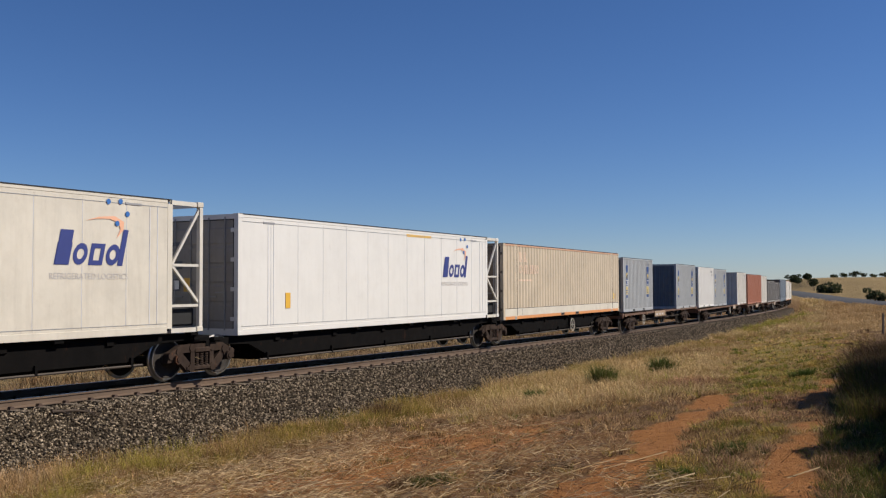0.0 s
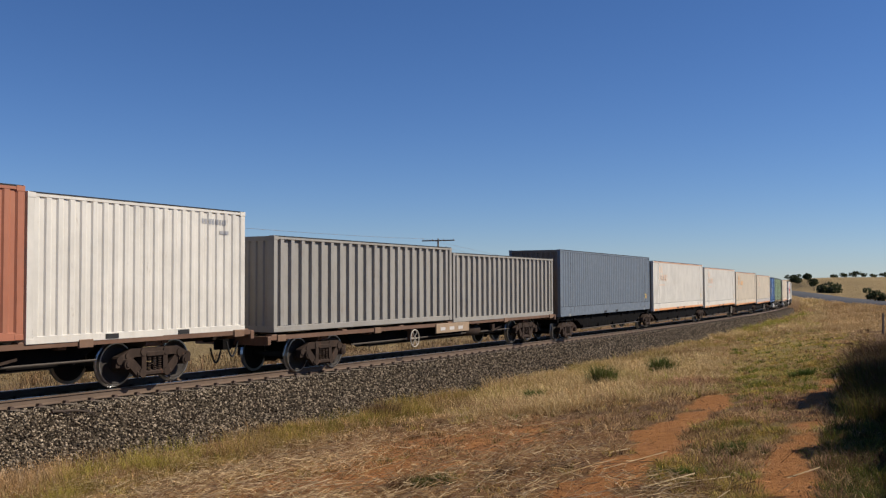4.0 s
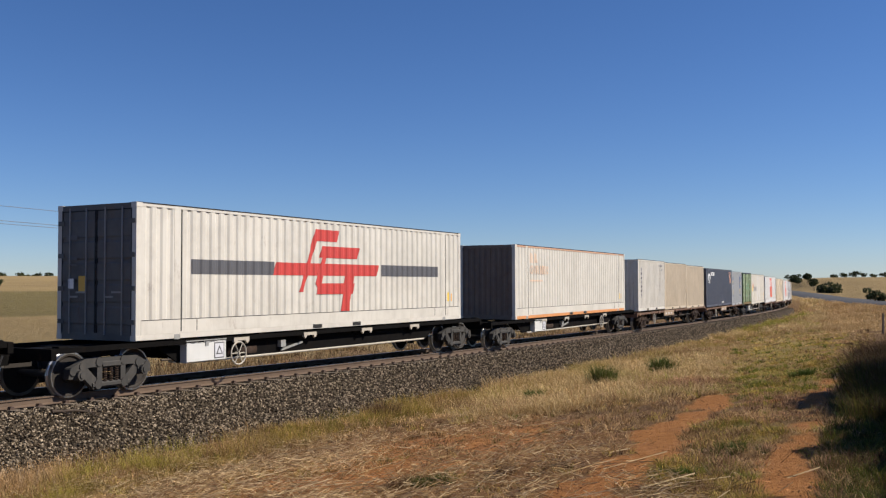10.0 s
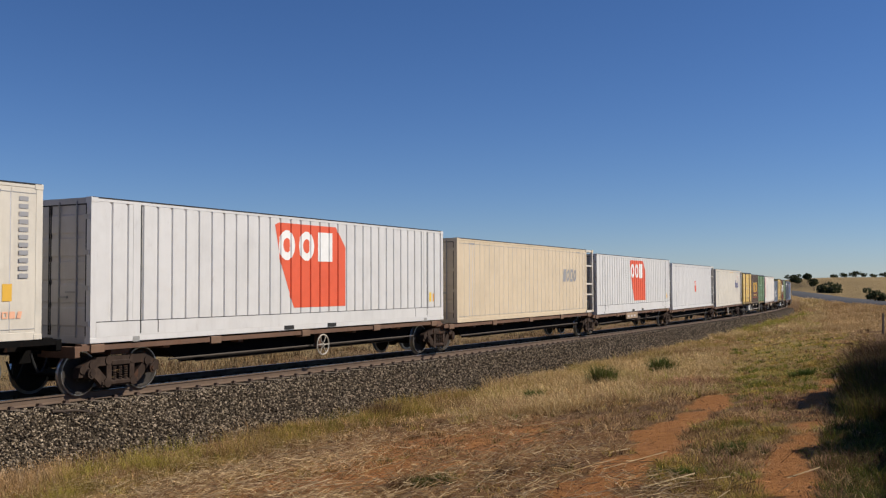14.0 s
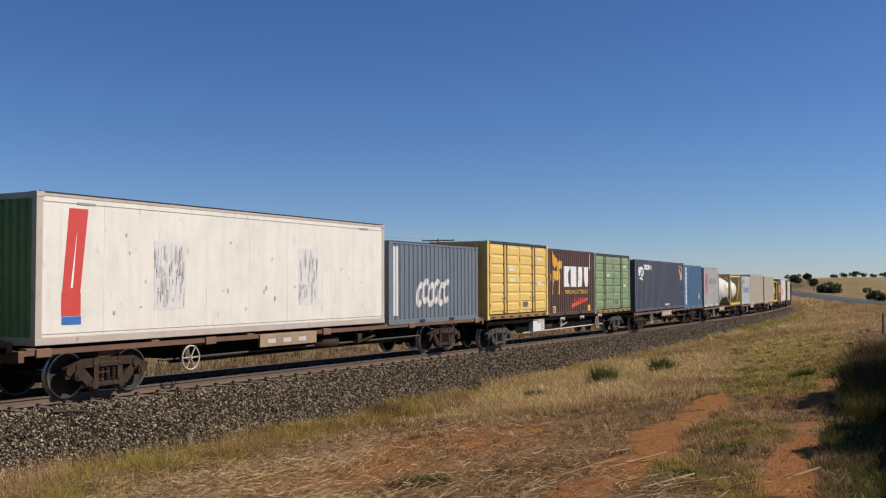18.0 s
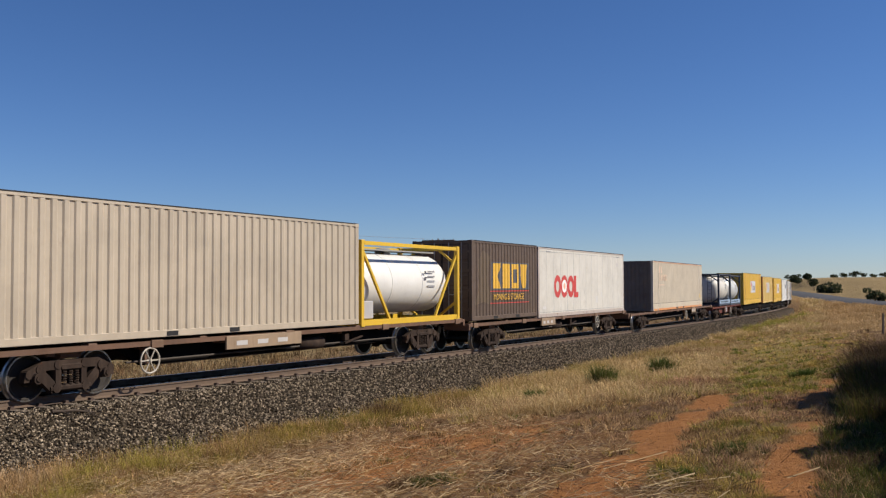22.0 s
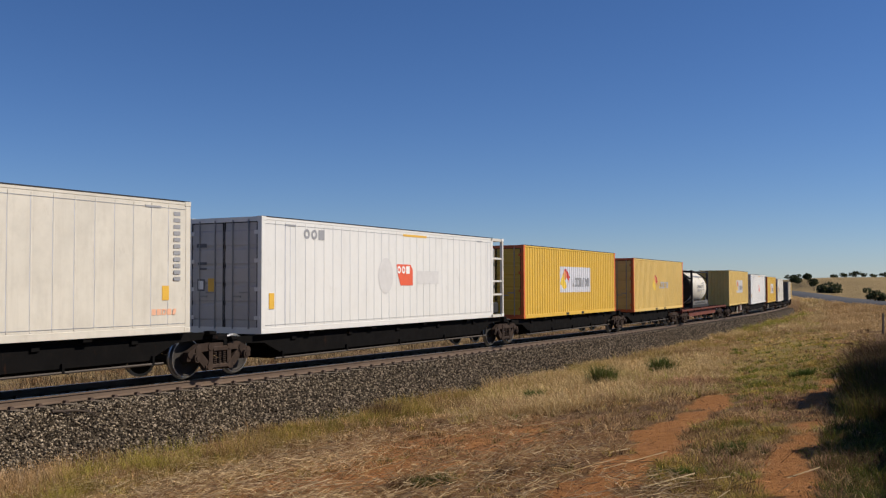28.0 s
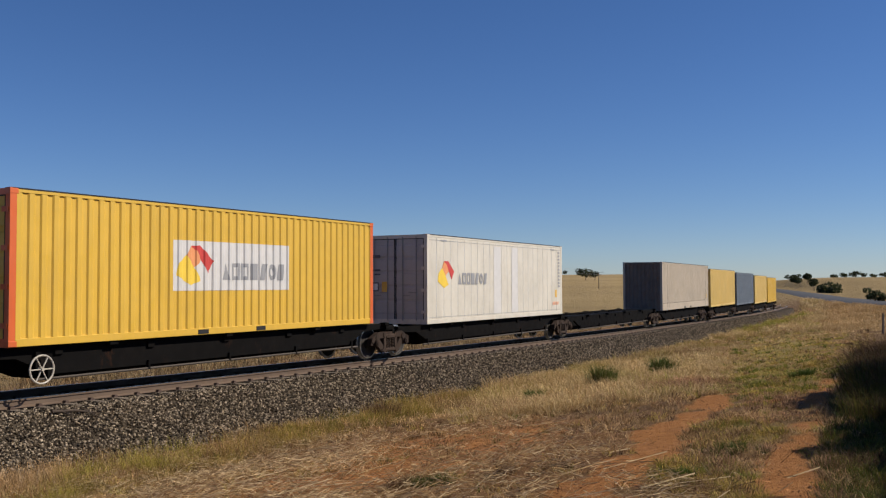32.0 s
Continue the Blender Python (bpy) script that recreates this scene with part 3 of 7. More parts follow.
# ---- flat marks on a side ----
def outline(kind, x, z, w, h, slant=0.0):
    """Pieces of a mark as lists of (x, z)."""
    def sl(pts):
        return [(x + a * w + slant * b * h, z + b * h) for a, b in pts]
    if kind == "bar":
        return [sl([(0, 0), (1, 0), (1, 1), (0, 1)])]
    if kind == "ring":
        out = []
        n = 14
        for i in range(n):
            a, b = 2 * math.pi * i / n, 2 * math.pi * (i + 1) / n
            out.append(sl([(0.5 + 0.5 * math.cos(a), 0.5 + 0.5 * math.sin(a)), (0.5 + 0.5 * math.cos(b), 0.5 + 0.5 * math.sin(b)),
                           (0.5 + 0.24 * math.cos(b), 0.5 + 0.24 * math.sin(b)), (0.5 + 0.24 * math.cos(a), 0.5 + 0.24 * math.sin(a))]))
        return out
    if kind == "arc":
        out = []
        n = 9
        for i in range(n):
            a, b = 0.9 + 4.6 * i / n, 0.9 + 4.6 * (i + 1) / n
            out.append(sl([(0.55 + 0.55 * math.cos(a), 0.5 + 0.5 * math.sin(a)), (0.55 + 0.55 * math.cos(b), 0.5 + 0.5 * math.sin(b)),
                           (0.55 + 0.27 * math.cos(b), 0.5 + 0.25 * math.sin(b)), (0.55 + 0.27 * math.cos(a), 0.5 + 0.25 * math.sin(a))]))
        return out
    if kind == "disc":
        return [sl([(0.5 + 0.5 * math.cos(i * math.pi / 8), 0.5 + 0.5 * math.sin(i * math.pi / 8)) for i in range(16)])]
    if kind == "frame":
        return [sl(q) for q in ([(0, 0), (0.28, 0), (0.28, 1), (0, 1)], [(0.72, 0), (1, 0), (1, 1), (0.72, 1)],
                                [(0.28, 0.78), (0.72, 0.78), (0.72, 1), (0.28, 1)], [(0.28, 0), (0.72, 0), (0.72, 0.22), (0.28, 0.22)])]
    return [sl(kind)]


WAVES = {}
FLATS = {}


def cut(pts, x, keep_right):
    """What is left of a polygon of (x, z) on one side of an upright line."""
    out = []
    for (ax, az), (bx, bz) in zip(pts, pts[1:] + pts[:1]):
        ina, inb = (ax >= x, bx >= x) if keep_right else (ax <= x, bx <= x)
        if ina:
            out.append((ax, az))
        if ina != inb:
            k = (x - ax) / (bx - ax)
            out.append((x, az + k * (bz - az)))
    return out


def folds(T, lo, hi):
    """The creases of a thing's pressed wall between lo and hi: (x, depth there)."""
    x0, p, depth, y, bends = WAVES[T.name]
    out = []
    for i in range(int((lo - x0) / p) - 1, int((hi - x0) / p) + 2):
        a = x0 + i * p
        out += [(a, y), (a + bends[0] * p, y), (a + bends[1] * p, y + depth), (a + bends[2] * p, y + depth)]
    return out


def mark(T, name, items, label="", y=-HALF - 0.012):
    """Flat painted pieces on the side towards the path. items: (shape, x, z, w, h, ink[, slant])."""
    y = FLATS.get(T.name, y)
    inks = []
    b = Build()
    for it in items:
        if it[5] not in inks:
            inks.append(it[5])
    for lay, it in enumerate(items):
        b.cur = inks.index(it[5])
        for pts in outline(it[0], *it[1:5], *(it[6:7] or ())):
            area = sum(pts[i - 1][0] * pts[i][1] - pts[i][0] * pts[i - 1][1] for i in range(len(pts)))
            if T.name in WAVES:
                pts = pts if area > 0 else pts[::-1]
                fs = folds(T, min(q[0] for q in pts), max(q[0] for q in pts))
                for (xa, ya), (xb, yb) in zip(fs, fs[1:]):
                    q = cut(cut(pts, xa, True), xb, False)
                    if len(q) > 2 and max(u[0] for u in q) - min(u[0] for u in q) > 1e-4:
                        b.face([(px, ya + (yb - ya) * (px - xa) / (xb - xa) - 0.004 - 0.0012 * (lay % 12), pz) for px, pz in q])
                continue
            b.face([(px, y - 0.0012 * (lay % 12), pz) for px, pz in (pts if area > 0 else pts[::-1])])
    return part(name, b, [INK[k] for k in inks], T, label)


PLAIN_SHAPES = {"comb": "bar", "gate": "frame", "zig": [(0, 0), (0.75, 0), (1, 1), (0.25, 1)], "tent": [(0, 0), (1, 0), (0.5, 1)], "mast": [(0.3, 0), (0.7, 0), (1, 1), (0, 1)],
                "cross": [(0, 0), (0.9, 0), (0.6, 0.5), (1, 1), (0, 1)], "bend": [(0, 0), (1, 0), (0.5, 0.4), (0.4, 1), (0, 1)], "arc": "ring"}


def word(shapes, x, z, w, h, ink, slant=0.0, gap=0.2):
    """A row of plain shapes as wide as a painted name."""
    shapes = [PLAIN_SHAPES.get(k, k) for k in shapes]
    n = len(shapes)
    step = w / n
    return [(k, x + i * step, z, step * (1 - gap), h, ink, slant) for i, k in enumerate(shapes)]


def lettering(T, text, x, z, h, ink, y=-HALF - 0.016, wide=None):
    y = FLATS.get(T.name, y)
    cu = bpy.data.curves.new("lettering", "FONT")
    cu.body, cu.size = text, h * 1.38
    tmp = bpy.data.objects.new("lettering", cu)
    scene.collection.objects.link(tmp)
    bpy.context.view_layer.update()
    me = bpy.data.meshes.new_from_object(tmp.evaluated_get(bpy.context.evaluated_depsgraph_get()))
    bpy.data.objects.remove(tmp)
    k = 1.0
    if wide and len(me.vertices):
        xs = [v.co.x for v in me.vertices]
        k = wide / (max(xs) - min(xs))
    me.transform(Matrix.Translation((x, y, z)) @ Matrix.Rotation(radians(90), 4, "X") @ Matrix.Diagonal((k, 1, 1, 1)))
    me.materials.clear()
    ob = new("lettering", me)
    me.materials.append(INK[ink])
    ob.parent = T
    return ob


def stickers(T, L, H, both=True, dull=False):
    """Tall blue and yellow leasing panels near both ends of a side."""
    for x in ((-L / 2 + 0.57, L / 2 - 1.30) if both else (-L / 2 + 0.57,)):
        z = 0.74
        if dull:
            mark(T, "leasing_panel", [("bar", x + 0.06, z, 0.22, 1.75, "dust")] + [("bar", x + 0.09, z + 0.1 + 0.24 * k, 0.16, 0.12, "char" if k % 3 else "grey") for k in range(7)], "faded dark leasing panel")
            continue
        rows = [("bar", x - 0.02, z - 0.02, 0.40, 1.80, "pale"), ("bar", x, z, 0.36, 0.17, "panelblue"), ("bar", x, z + 0.19, 0.36, 0.42, "panelyellow"), ("bar", x + 0.02, z + 0.25, 0.28, 0.05, "panelblue"), ("bar", x + 0.02, z + 0.38, 0.28, 0.05, "panelblue"),
                ("bar", x, z + 0.66, 0.36, 0.72, "panelblue"), ("disc", x + 0.03, z + 1.02, 0.30, 0.34, "panelyellow"), ("disc", x + 0.09, z + 1.02, 0.18, 0.22, "char"), ("bar", x + 0.05, z + 0.70, 0.26, 0.05, "white"), ("bar", x + 0.12, z + 0.80, 0.1, 0.06, "white"), ("bar", x + 0.05, z + 0.91, 0.26, 0.06, "white"),
                ("bar", x, z + 1.40, 0.36, 0.35, "panelblue"), ("bar", x + 0.06, z + 1.46, 0.24, 0.07, "white"), ("bar", x + 0.06, z + 1.60, 0.26, 0.07, "white")]
        mark(T, "leasing_panel", rows, "blue and yellow leasing panel")


# ---- boxes ----
def wave(x0, x1, z0, z1, y, out, period, depth, bends=(0.36, 0.52, 0.87)):
    """A pressed steel wall in x-z; y: its outermost plane, out: -1 or 1."""
    b = Build()
    n = max(1, round((x1 - x0) / period))
    p = (x1 - x0) / n
    pts = []
    for i in range(n):
        a = x0 + i * p
        pts += [(a, 0), (a + bends[0] * p, 0), (a + bends[1] * p, 1), (a + bends[2] * p, 1)]
    pts.append((x1, 0))
    lo = [(a, y - out * depth * k, z0) for a, k in pts]
    hi = [(a, y - out * depth * k, z1) for a, k in pts]
    b.v = lo + hi
    m = len(pts)
    for i in range(m - 1):
        q = (i, i + 1, m + i + 1, m + i)
        b.f.append(q if out < 0 else q[::-1])
        b.mi.append(0)
    return b


def pressed(T, x0, x1, z0, z1, y, period, depth, mat, bends=(0.36, 0.52, 0.87)):
    """Both pressed sides of a box; marks on the side towards the path follow it."""
    for s in (-1, 1):
        part("side_panel", wave(x0, x1, z0, z1, s * y, s, period, depth, bends), mat, T)
    WAVES[T.name] = (x0, (x1 - x0) / max(1, round((x1 - x0) / period)), depth, -y, bends)


def end_wall(T, x, H, kind, mat, frame):
    s = 1 if x > 0 else -1
    if kind == "plain":
        b = wave(-1.08, 1.08, 0.14, H - 0.1, 0.0, 1, 0.24, 0.045)
        b.v = [(x - s * 0.02 + s * p[1], p[0], p[2]) for p in b.v]
        if s > 0:
            b.f = [q[::-1] for q in b.f]
        part("end_wall", b, mat, T)
        return
    for j, (y0, y1) in enumerate(((-1.09, -0.012), (0.012, 1.09))):
        b = Build()
        if kind == "doors":
            ring = [(x - s * 0.07, 0.15), (x - s * 0.02, 0.15)]
            hh = (H - 0.6) / 5
            for k in range(5):
                z = 0.30 + k * hh
                ring += [(x - s * 0.02, z + 0.03), (x - s * 0.004, z + 0.07), (x - s * 0.004, z + hh - 0.07), (x - s * 0.02, z + hh - 0.03)]
            ring += [(x - s * 0.02, H - 0.12), (x - s * 0.07, H - 0.12)]
            b.prism("y", ring, y0, y1)
        else:
            b.box(min(x - s * 0.07, x - s * 0.02), max(x - s * 0.07, x - s * 0.02), y0, y1, 0.15, H - 0.12)
        d = part("door", b, mat, T)
        for k in (0.26, 0.74):
            y = y0 + (y1 - y0) * k
            part("lock_rod", Build().rod((x + s * 0.012, y, 0.12), (x + s * 0.012, y, H - 0.08), 0.018, 6), CAST_GREY, d)
        part("door_seal", Build().box(min(x, x - s * 0.018), max(x, x - s * 0.018), y0 + 0.004, y0 + 0.03, 0.16, H - 0.13).box(min(x, x - s * 0.018), max(x, x - s * 0.018), y1 - 0.03, y1 - 0.004, 0.16, H - 0.13)
             .box(min(x, x - s * 0.018), max(x, x - s * 0.018), y0 + 0.03, y1 - 0.03, H - 0.155, H - 0.13), BLACK, d)
        for k in (0.26, 0.74):
            y = y0 + (y1 - y0) * k
            part("lock_handle", Build().box(min(x + s * 0.02, x + s * 0.045), max(x + s * 0.02, x + s * 0.045), y - 0.03, y + 0.28 * (1 if k < 0.5 else -1), 0.92, 0.96) if k > 0.5 else
                 Build().box(min(x + s * 0.02, x + s * 0.045), max(x + s * 0.02, x + s * 0.045), y - 0.03, y + 0.28, 1.02, 1.06), CAST_GREY, d)
        if s < 0 and j == 1:
            for yy, zz, w, h, ink in ((y0 + 0.62, 1.08, 0.24, 0.30, "char"), (y0 + 0.655, 1.12, 0.17, 0.22, "white"), (y0 + 0.28, 1.02, 0.22, 0.38, "gold"), (y0 + 0.55, 1.75, 0.3, 0.07, "char"), (y0 + 0.55, 1.62, 0.24, 0.05, "char"), (y0 + 0.55, 2.2, 0.34, 0.1, "char")):
                part("placard", Build().box(x - 0.022 - (0.003 if ink == "white" else 0), x - 0.018, yy, yy + w, zz, zz + h), INK[ink], d)
        for k in range(4):
            z = 0.4 + k * (H - 0.8) / 3
            yy = y0 if j == 0 else y1
            part("hinge", Build().box(min(x, x + s * 0.02), max(x, x + s * 0.02), yy - 0.09, yy + 0.09, z - 0.05, z + 0.05), frame, d)


def castings(T, L, H, mat):
    me = shared(("corner_casting",), lambda: Build().box(-0.089, 0.089, -0.081, 0.081, 0, 0.118, 0.012))
    for x in (-1, 1):
        for y in (-1, 1):
            for z in (0, H - 0.116):
                part("corner_casting", me, mat, T, at=pose(x * (L / 2 - 0.087), y * (HALF - 0.079), z))


def shell(T, L, H, frame, roof, bottom=None, top=None, x1=None, endm=None):
    """Posts, rails, floor and roof."""
    x1 = L / 2 if x1 is None else x1
    for x in (-L / 2 + 0.075, x1 - 0.075):
        for y in (-1, 1):
            part("corner_post", Build().box(x - 0.072, x + 0.072, y * 1.15 - 0.065, y * 1.15 + 0.065, 0.1, H - 0.1), frame, T)
    for y in (-1, 1):
        part("bottom_rail", Build().box(-L / 2 + 0.15, x1 - 0.15, y * 1.18 - 0.036, y * 1.18 + 0.036, 0.0, 0.155, 0.01), bottom or frame, T)
        part("top_rail", Build().box(-L / 2 + 0.15, x1 - 0.15, y * 1.185 - 0.03, y * 1.185 + 0.03, H - 0.09, H - 0.004, 0.01), top or frame, T)
    # thin dark strip that paints in the shadow along the roof's edge
    part("roof_edge", Build().box(-L / 2 + 0.03, x1 - 0.03, -1.2185, -1.19, H - 0.022, H + 0.006), DARK_FRAME_SHADE, T)
    part("roof", Build().box(-L / 2 + 0.02, x1 - 0.02, -1.17, 1.17, H - 0.05, H - 0.012), roof, T)
    part("floor", Build().box(-L / 2 + 0.02, x1 - 0.02, -1.14, 1.14, 0.04, 0.16), BLACK, T)
    # endm carries the end wall's darkened, shade-holding paint onto its rails
    for x in (-L / 2 + 0.04, x1 - 0.04):
        part("end_rail", Build().box(x - 0.04, x + 0.04, -1.09, 1.09, H - 0.13, H - 0.01), endm or frame, T)
        part("end_sill", Build().box(x - 0.04, x + 0.04, -1.09, 1.09, 0.0, 0.16), endm or frame, T)


def pockets(T, xs, w=0.34):
    for x in xs:
        part("fork_pocket", Build().box(x - w / 2, x + w / 2, -HALF - 0.006, -HALF + 0.05, 0.025, 0.125), BLACK, T)


def corrugated(T, L, H, side, frame=None, end="plain", pocket=True, endmat=None):
    frame = frame or side
    shell(T, L, H, frame, side, side, side)
    pressed(T, -L / 2 + 0.15, L / 2 - 0.15, 0.15, H - 0.085, 1.214, 0.278, 0.030, side)
    end_wall(T, -L / 2, H, end, endmat or side, frame)
    end_wall(T, L / 2, H, "doors" if end == "plain" else "plain", endmat or side, frame)
    castings(T, L, H, frame)
    if pocket:
        pockets(T, (-1.02, 1.02))


def long_box(T, L, H, side, trim=None, skirt=None, end="plain", seams=True, period=0.31, post=None, endmat=None, bends=(0.36, 0.54, 0.82), deep=0.029):
    """A 48 ft box: inner posts at the 40 ft points, a plain skirt, painted rails."""
    trim = trim or side
    shell(T, L, H, side, side, trim, RAIL_TOP if trim is ORANGE else trim, endm=endmat)
    pp = L / 2 - 1.22
    pressed(T, -L / 2 + 0.15, L / 2 - 0.15, 0.42, H - 0.085, 1.212, period, deep, side, bends)
    for y in (-1, 1):
        part("skirt", Build().box(-L / 2 + 0.15, L / 2 - 0.15, y * 1.192 - 0.026, y * 1.192 + 0.026, 0.12, 0.43, 0.008), skirt or side, T)
        for x in (-pp, pp) if seams else ():
            part("lifting_post", Build().box(x - 0.10, x + 0.10, y * 1.175 - 0.042, y * 1.175 + 0.042, 0.01, H - 0.02), post or side, T)
            part("post_seam", Build().box(x + 0.102, x + 0.134, y * 1.175 - 0.046, y * 1.175 + 0.046, 0.16, H - 0.09), BLACK, T)
            part("lifting_socket", Build().box(x - 0.09, x + 0.09, y * 1.18 - 0.042, y * 1.18 + 0.042, -0.012, 0.10), CAST_GREY, T)
    part("skirt_line", Build().box(-L / 2 + 0.16, L / 2 - 0.16, -1.2195, -1.205, 0.424, 0.440), BLACK, T)
    for x in (-pp + 0.62, pp - 0.62):
        part("skirt_joint", Build().box(x - 0.012, x + 0.012, -1.219, -1.2, 0.16, 0.42), BLACK, T)
    end_wall(T, -L / 2, H, end, endmat or side, endmat or side)
    end_wall(T, L / 2, H, "doors" if end == "plain" else "plain", side, side)
    castings(T, L, H, side)
    pockets(T, (-0.95, 0.95), 0.4)


def reefer(T, L, H, side, frame=None, rib=0.62, end="doors", endmat=None, cage=None, ribdeep=0.006, tab=None):
    """A smooth insulated box; cage: the open frame for its cooler at the far end ('truss' or 'ladder')."""
    frame = frame or side
    x1 = L / 2 - (0.95 if cage else 0)
    ribdeep = min(ribdeep, 0.005)
    FLATS[T.name] = -1.2130 - ribdeep
    shell(T, L, H, frame, side, x1=x1)
    for y in (-1, 1):
        part("side_panel", Build().box(-L / 2 + 0.145, x1 - 0.145, y * 1.185 - 0.025, y * 1.185 + 0.025, 0.155, H - 0.09), side, T)
        n = int((x1 + L / 2 - 0.3) / rib)
        st = (x1 + L / 2 - 0.3) / n
        b = Build()
        for i in range(1, n):
            x = -L / 2 + 0.15 + i * st
            b.box(x - 0.018, x + 0.018, y * 1.211 - ribdeep, y * 1.211 + ribdeep, 0.17, H - 0.1)
        part("panel_ribs", b, side, T)
    end_wall(T, -L / 2, H, end, endmat or side, frame)
    castings(T, L, H, frame)
    part("bulkhead", Build().box(x1 - 0.06, x1 - 0.01, -1.08, 1.08, 0.16, H - 0.1), side, T)
    if cage:
        a, e = x1 + 0.02, L / 2 - 0.05
        for y in (-1.16, 1.16):
            part("cage_post", Build().box(e - 0.05, e + 0.05, y - 0.05, y + 0.05, 0.1, H - 0.1), WHITE, T)
            part("cage_rail", Build().box(a - 0.03, e, y - 0.04, y + 0.04, H - 0.11, H - 0.01), WHITE, T)
            part("cage_rail", Build().box(a - 0.03, e, y - 0.04, y + 0.04, 0.0, 0.1), WHITE, T)
            if cage == "truss":
                for p, q in (((a, y, 1.52), (e, y, H - 0.12)), ((a, y, 1.5), (e, y, 0.62)), ((a, y, 1.51), (e, y, 1.51)), ((a, y, 0.6), (e, y, 0.6))):
                    part("cage_brace", Build().bar(p, q, 0.06, 0.05), WHITE, T)
            else:
                for z in (0.85, 1.35, 2.2):
                    part("cage_brace", Build().bar((a, y, z), (e, y, z), 0.07, 0.05), WHITE, T)
        part("cage_rail", Build().box(e - 0.04, e + 0.04, -1.12, 1.12, H - 0.11, H - 0.02), WHITE, T)
        if cage == "ladder":
            part("cooling_unit", Build().box(a, e - 0.2, -0.95, 0.95, 0.75, H - 0.35, 0.05), GREY_D, T, "dark grey cooling unit")
        part("fuel_tank", Build().box(a + 0.05, e - 0.08, -1.05, -0.2, 0.14, 0.55, 0.04), BLACK, T)
    for x in (-L / 2 + 1.3, x1 - 1.0):
        part("vent_slots", Build().box(x - 0.35, x + 0.1, -HALF - 0.004, -HALF + 0.02, H - 0.20, H - 0.155), INK["grey"], T)
    if tab is not None:
        part("placard", Build().box(-L / 2 + tab, -L / 2 + tab + 0.2, -HALF - 0.004, -HALF + 0.02, 0.62, 1.02), INK["gold"], T, "yellow data placard")
    for z in (0.21, H - 0.19):
        part("sill_joint", Build().box(-L / 2 + 0.15, x1 - 0.15, -1.217, -1.2, z, z + 0.012), INK["grey"], T)
    if L > 13.5:
        for x in (-6.14, 5.92):
            for o in (-0.11, 0.11):
                part("post_seam", Build().box(x + o - 0.009, x + o + 0.009, -1.2165, -1.2, 0.23, H - 0.2), INK["mist"], T)
    # joints beside the ribs as strips, their shadow lines put into the colour
    if ribdeep > 0.002:
        b = Build()
        for i in range(1, n):
            x = -L / 2 + 0.15 + i * st - 0.026
            b.box(x - 0.006, x + 0.006, -1.2125, -1.2, 0.23, H - 0.2)
        part("panel_joints", b, INK["mist"], T)


def side_door(T, L, H, side, base=None):
    """A box whose long side is four folding doors with pressed panels."""
    shell(T, L, H, side, side, YEL_BASE if base else side, NAVY_FRAME)
    part("far_side_panel", wave(-L / 2 + 0.15, L / 2 - 0.15, 0.15, H - 0.085, 1.214, 1, 0.278, 0.036), side, T)
    n = 4
    w = (L - 0.42) / n
    for i in range(n):
        x0 = -L / 2 + 0.21 + i * w
        b = Build()
        rows = 7
        hh = (H - 0.42) / rows
        ring = [(-1.13, 0.20), (-1.192, 0.20)]
        for r in range(rows):
            z = 0.26 + r * hh
            ring += [(-1.192, z + 0.02), (-1.212, z + 0.06), (-1.212, z + hh - 0.06), (-1.192, z + hh - 0.02)]
        ring += [(-1.192, H - 0.11), (-1.13, H - 0.11)]
        b.prism("x", ring, x0 + 0.09, x0 + w - 0.09)
        b.box(x0 + 0.015, x0 + 0.15, -1.2085, -1.13, 0.21, H - 0.12).box(x0 + w - 0.15, x0 + w - 0.015, -1.2085, -1.13, 0.21, H - 0.12)
        d = part("side_door", b, side, T)
        lx = x0 + (w - 0.14 if i % 2 == 0 else 0.14)
        part("lock_rod", Build().rod((lx, -1.222, 0.18), (lx, -1.222, H - 0.1), 0.022, 6), STEEL_BROWN if side is YELLOW_P else side, d)
        part("lock_handle", Build().box(lx - 0.20, lx + 0.05, -1.24, -1.222, 0.78, 0.82).box(lx - 0.03, lx + 0.03, -1.24, -1.222, 0.70, 0.9), GREY_D, d)
        hx = x0 + (0.02 if i % 2 == 0 else w - 0.02)
        for k in range(4):
            part("hinge", Build().rod((hx, -1.214, 0.45 + k * 0.6), (hx, -1.214, 0.60 + k * 0.6), 0.028, 6), side, d)
    for i in range(7):
        x = -L / 2 + 0.5 + i * (L - 1.0) / 6
        part("base_slot", Build().box(x - 0.16, x + 0.16, -HALF - 0.004, -HALF + 0.04, 0.03, 0.10), BLACK, T)
    end_wall(T, -L / 2, H, "plain", side, side)
    end_wall(T, L / 2, H, "plain", side, side)
    castings(T, L, H, side)


def open_box(T, L, H, side):
    """A weathered box with deep square ribs and a cover."""
    shell(T, L, H, side, DARK_FRAME_SHADE)
    for y in (-1, 1):
        part("side_panel", Build().box(-L / 2 + 0.145, L / 2 - 0.145, y * 1.11 - 0.02, y * 1.11 + 0.02, 0.155, H - 0.09), side, T)
        n = 21
        for i in range(n):
            x = -L / 2 + 0.35 + i * (L - 0.7) / (n - 1)
            me = shared(("side_rib", H), lambda: Build().prism("z", [(-0.10, 0.0), (-0.07, -0.08), (0.07, -0.08), (0.10, 0.0)], 0.156, H - 0.092))
            part("side_rib", me, side, T, at=pose(x, y * 1.13, 0, 0, 0, 0 if y < 0 else 180))
    end_wall(T, -L / 2, H, "plain", side, side)
    end_wall(T, L / 2, H, "plain", side, side)
    castings(T, L, H, side)


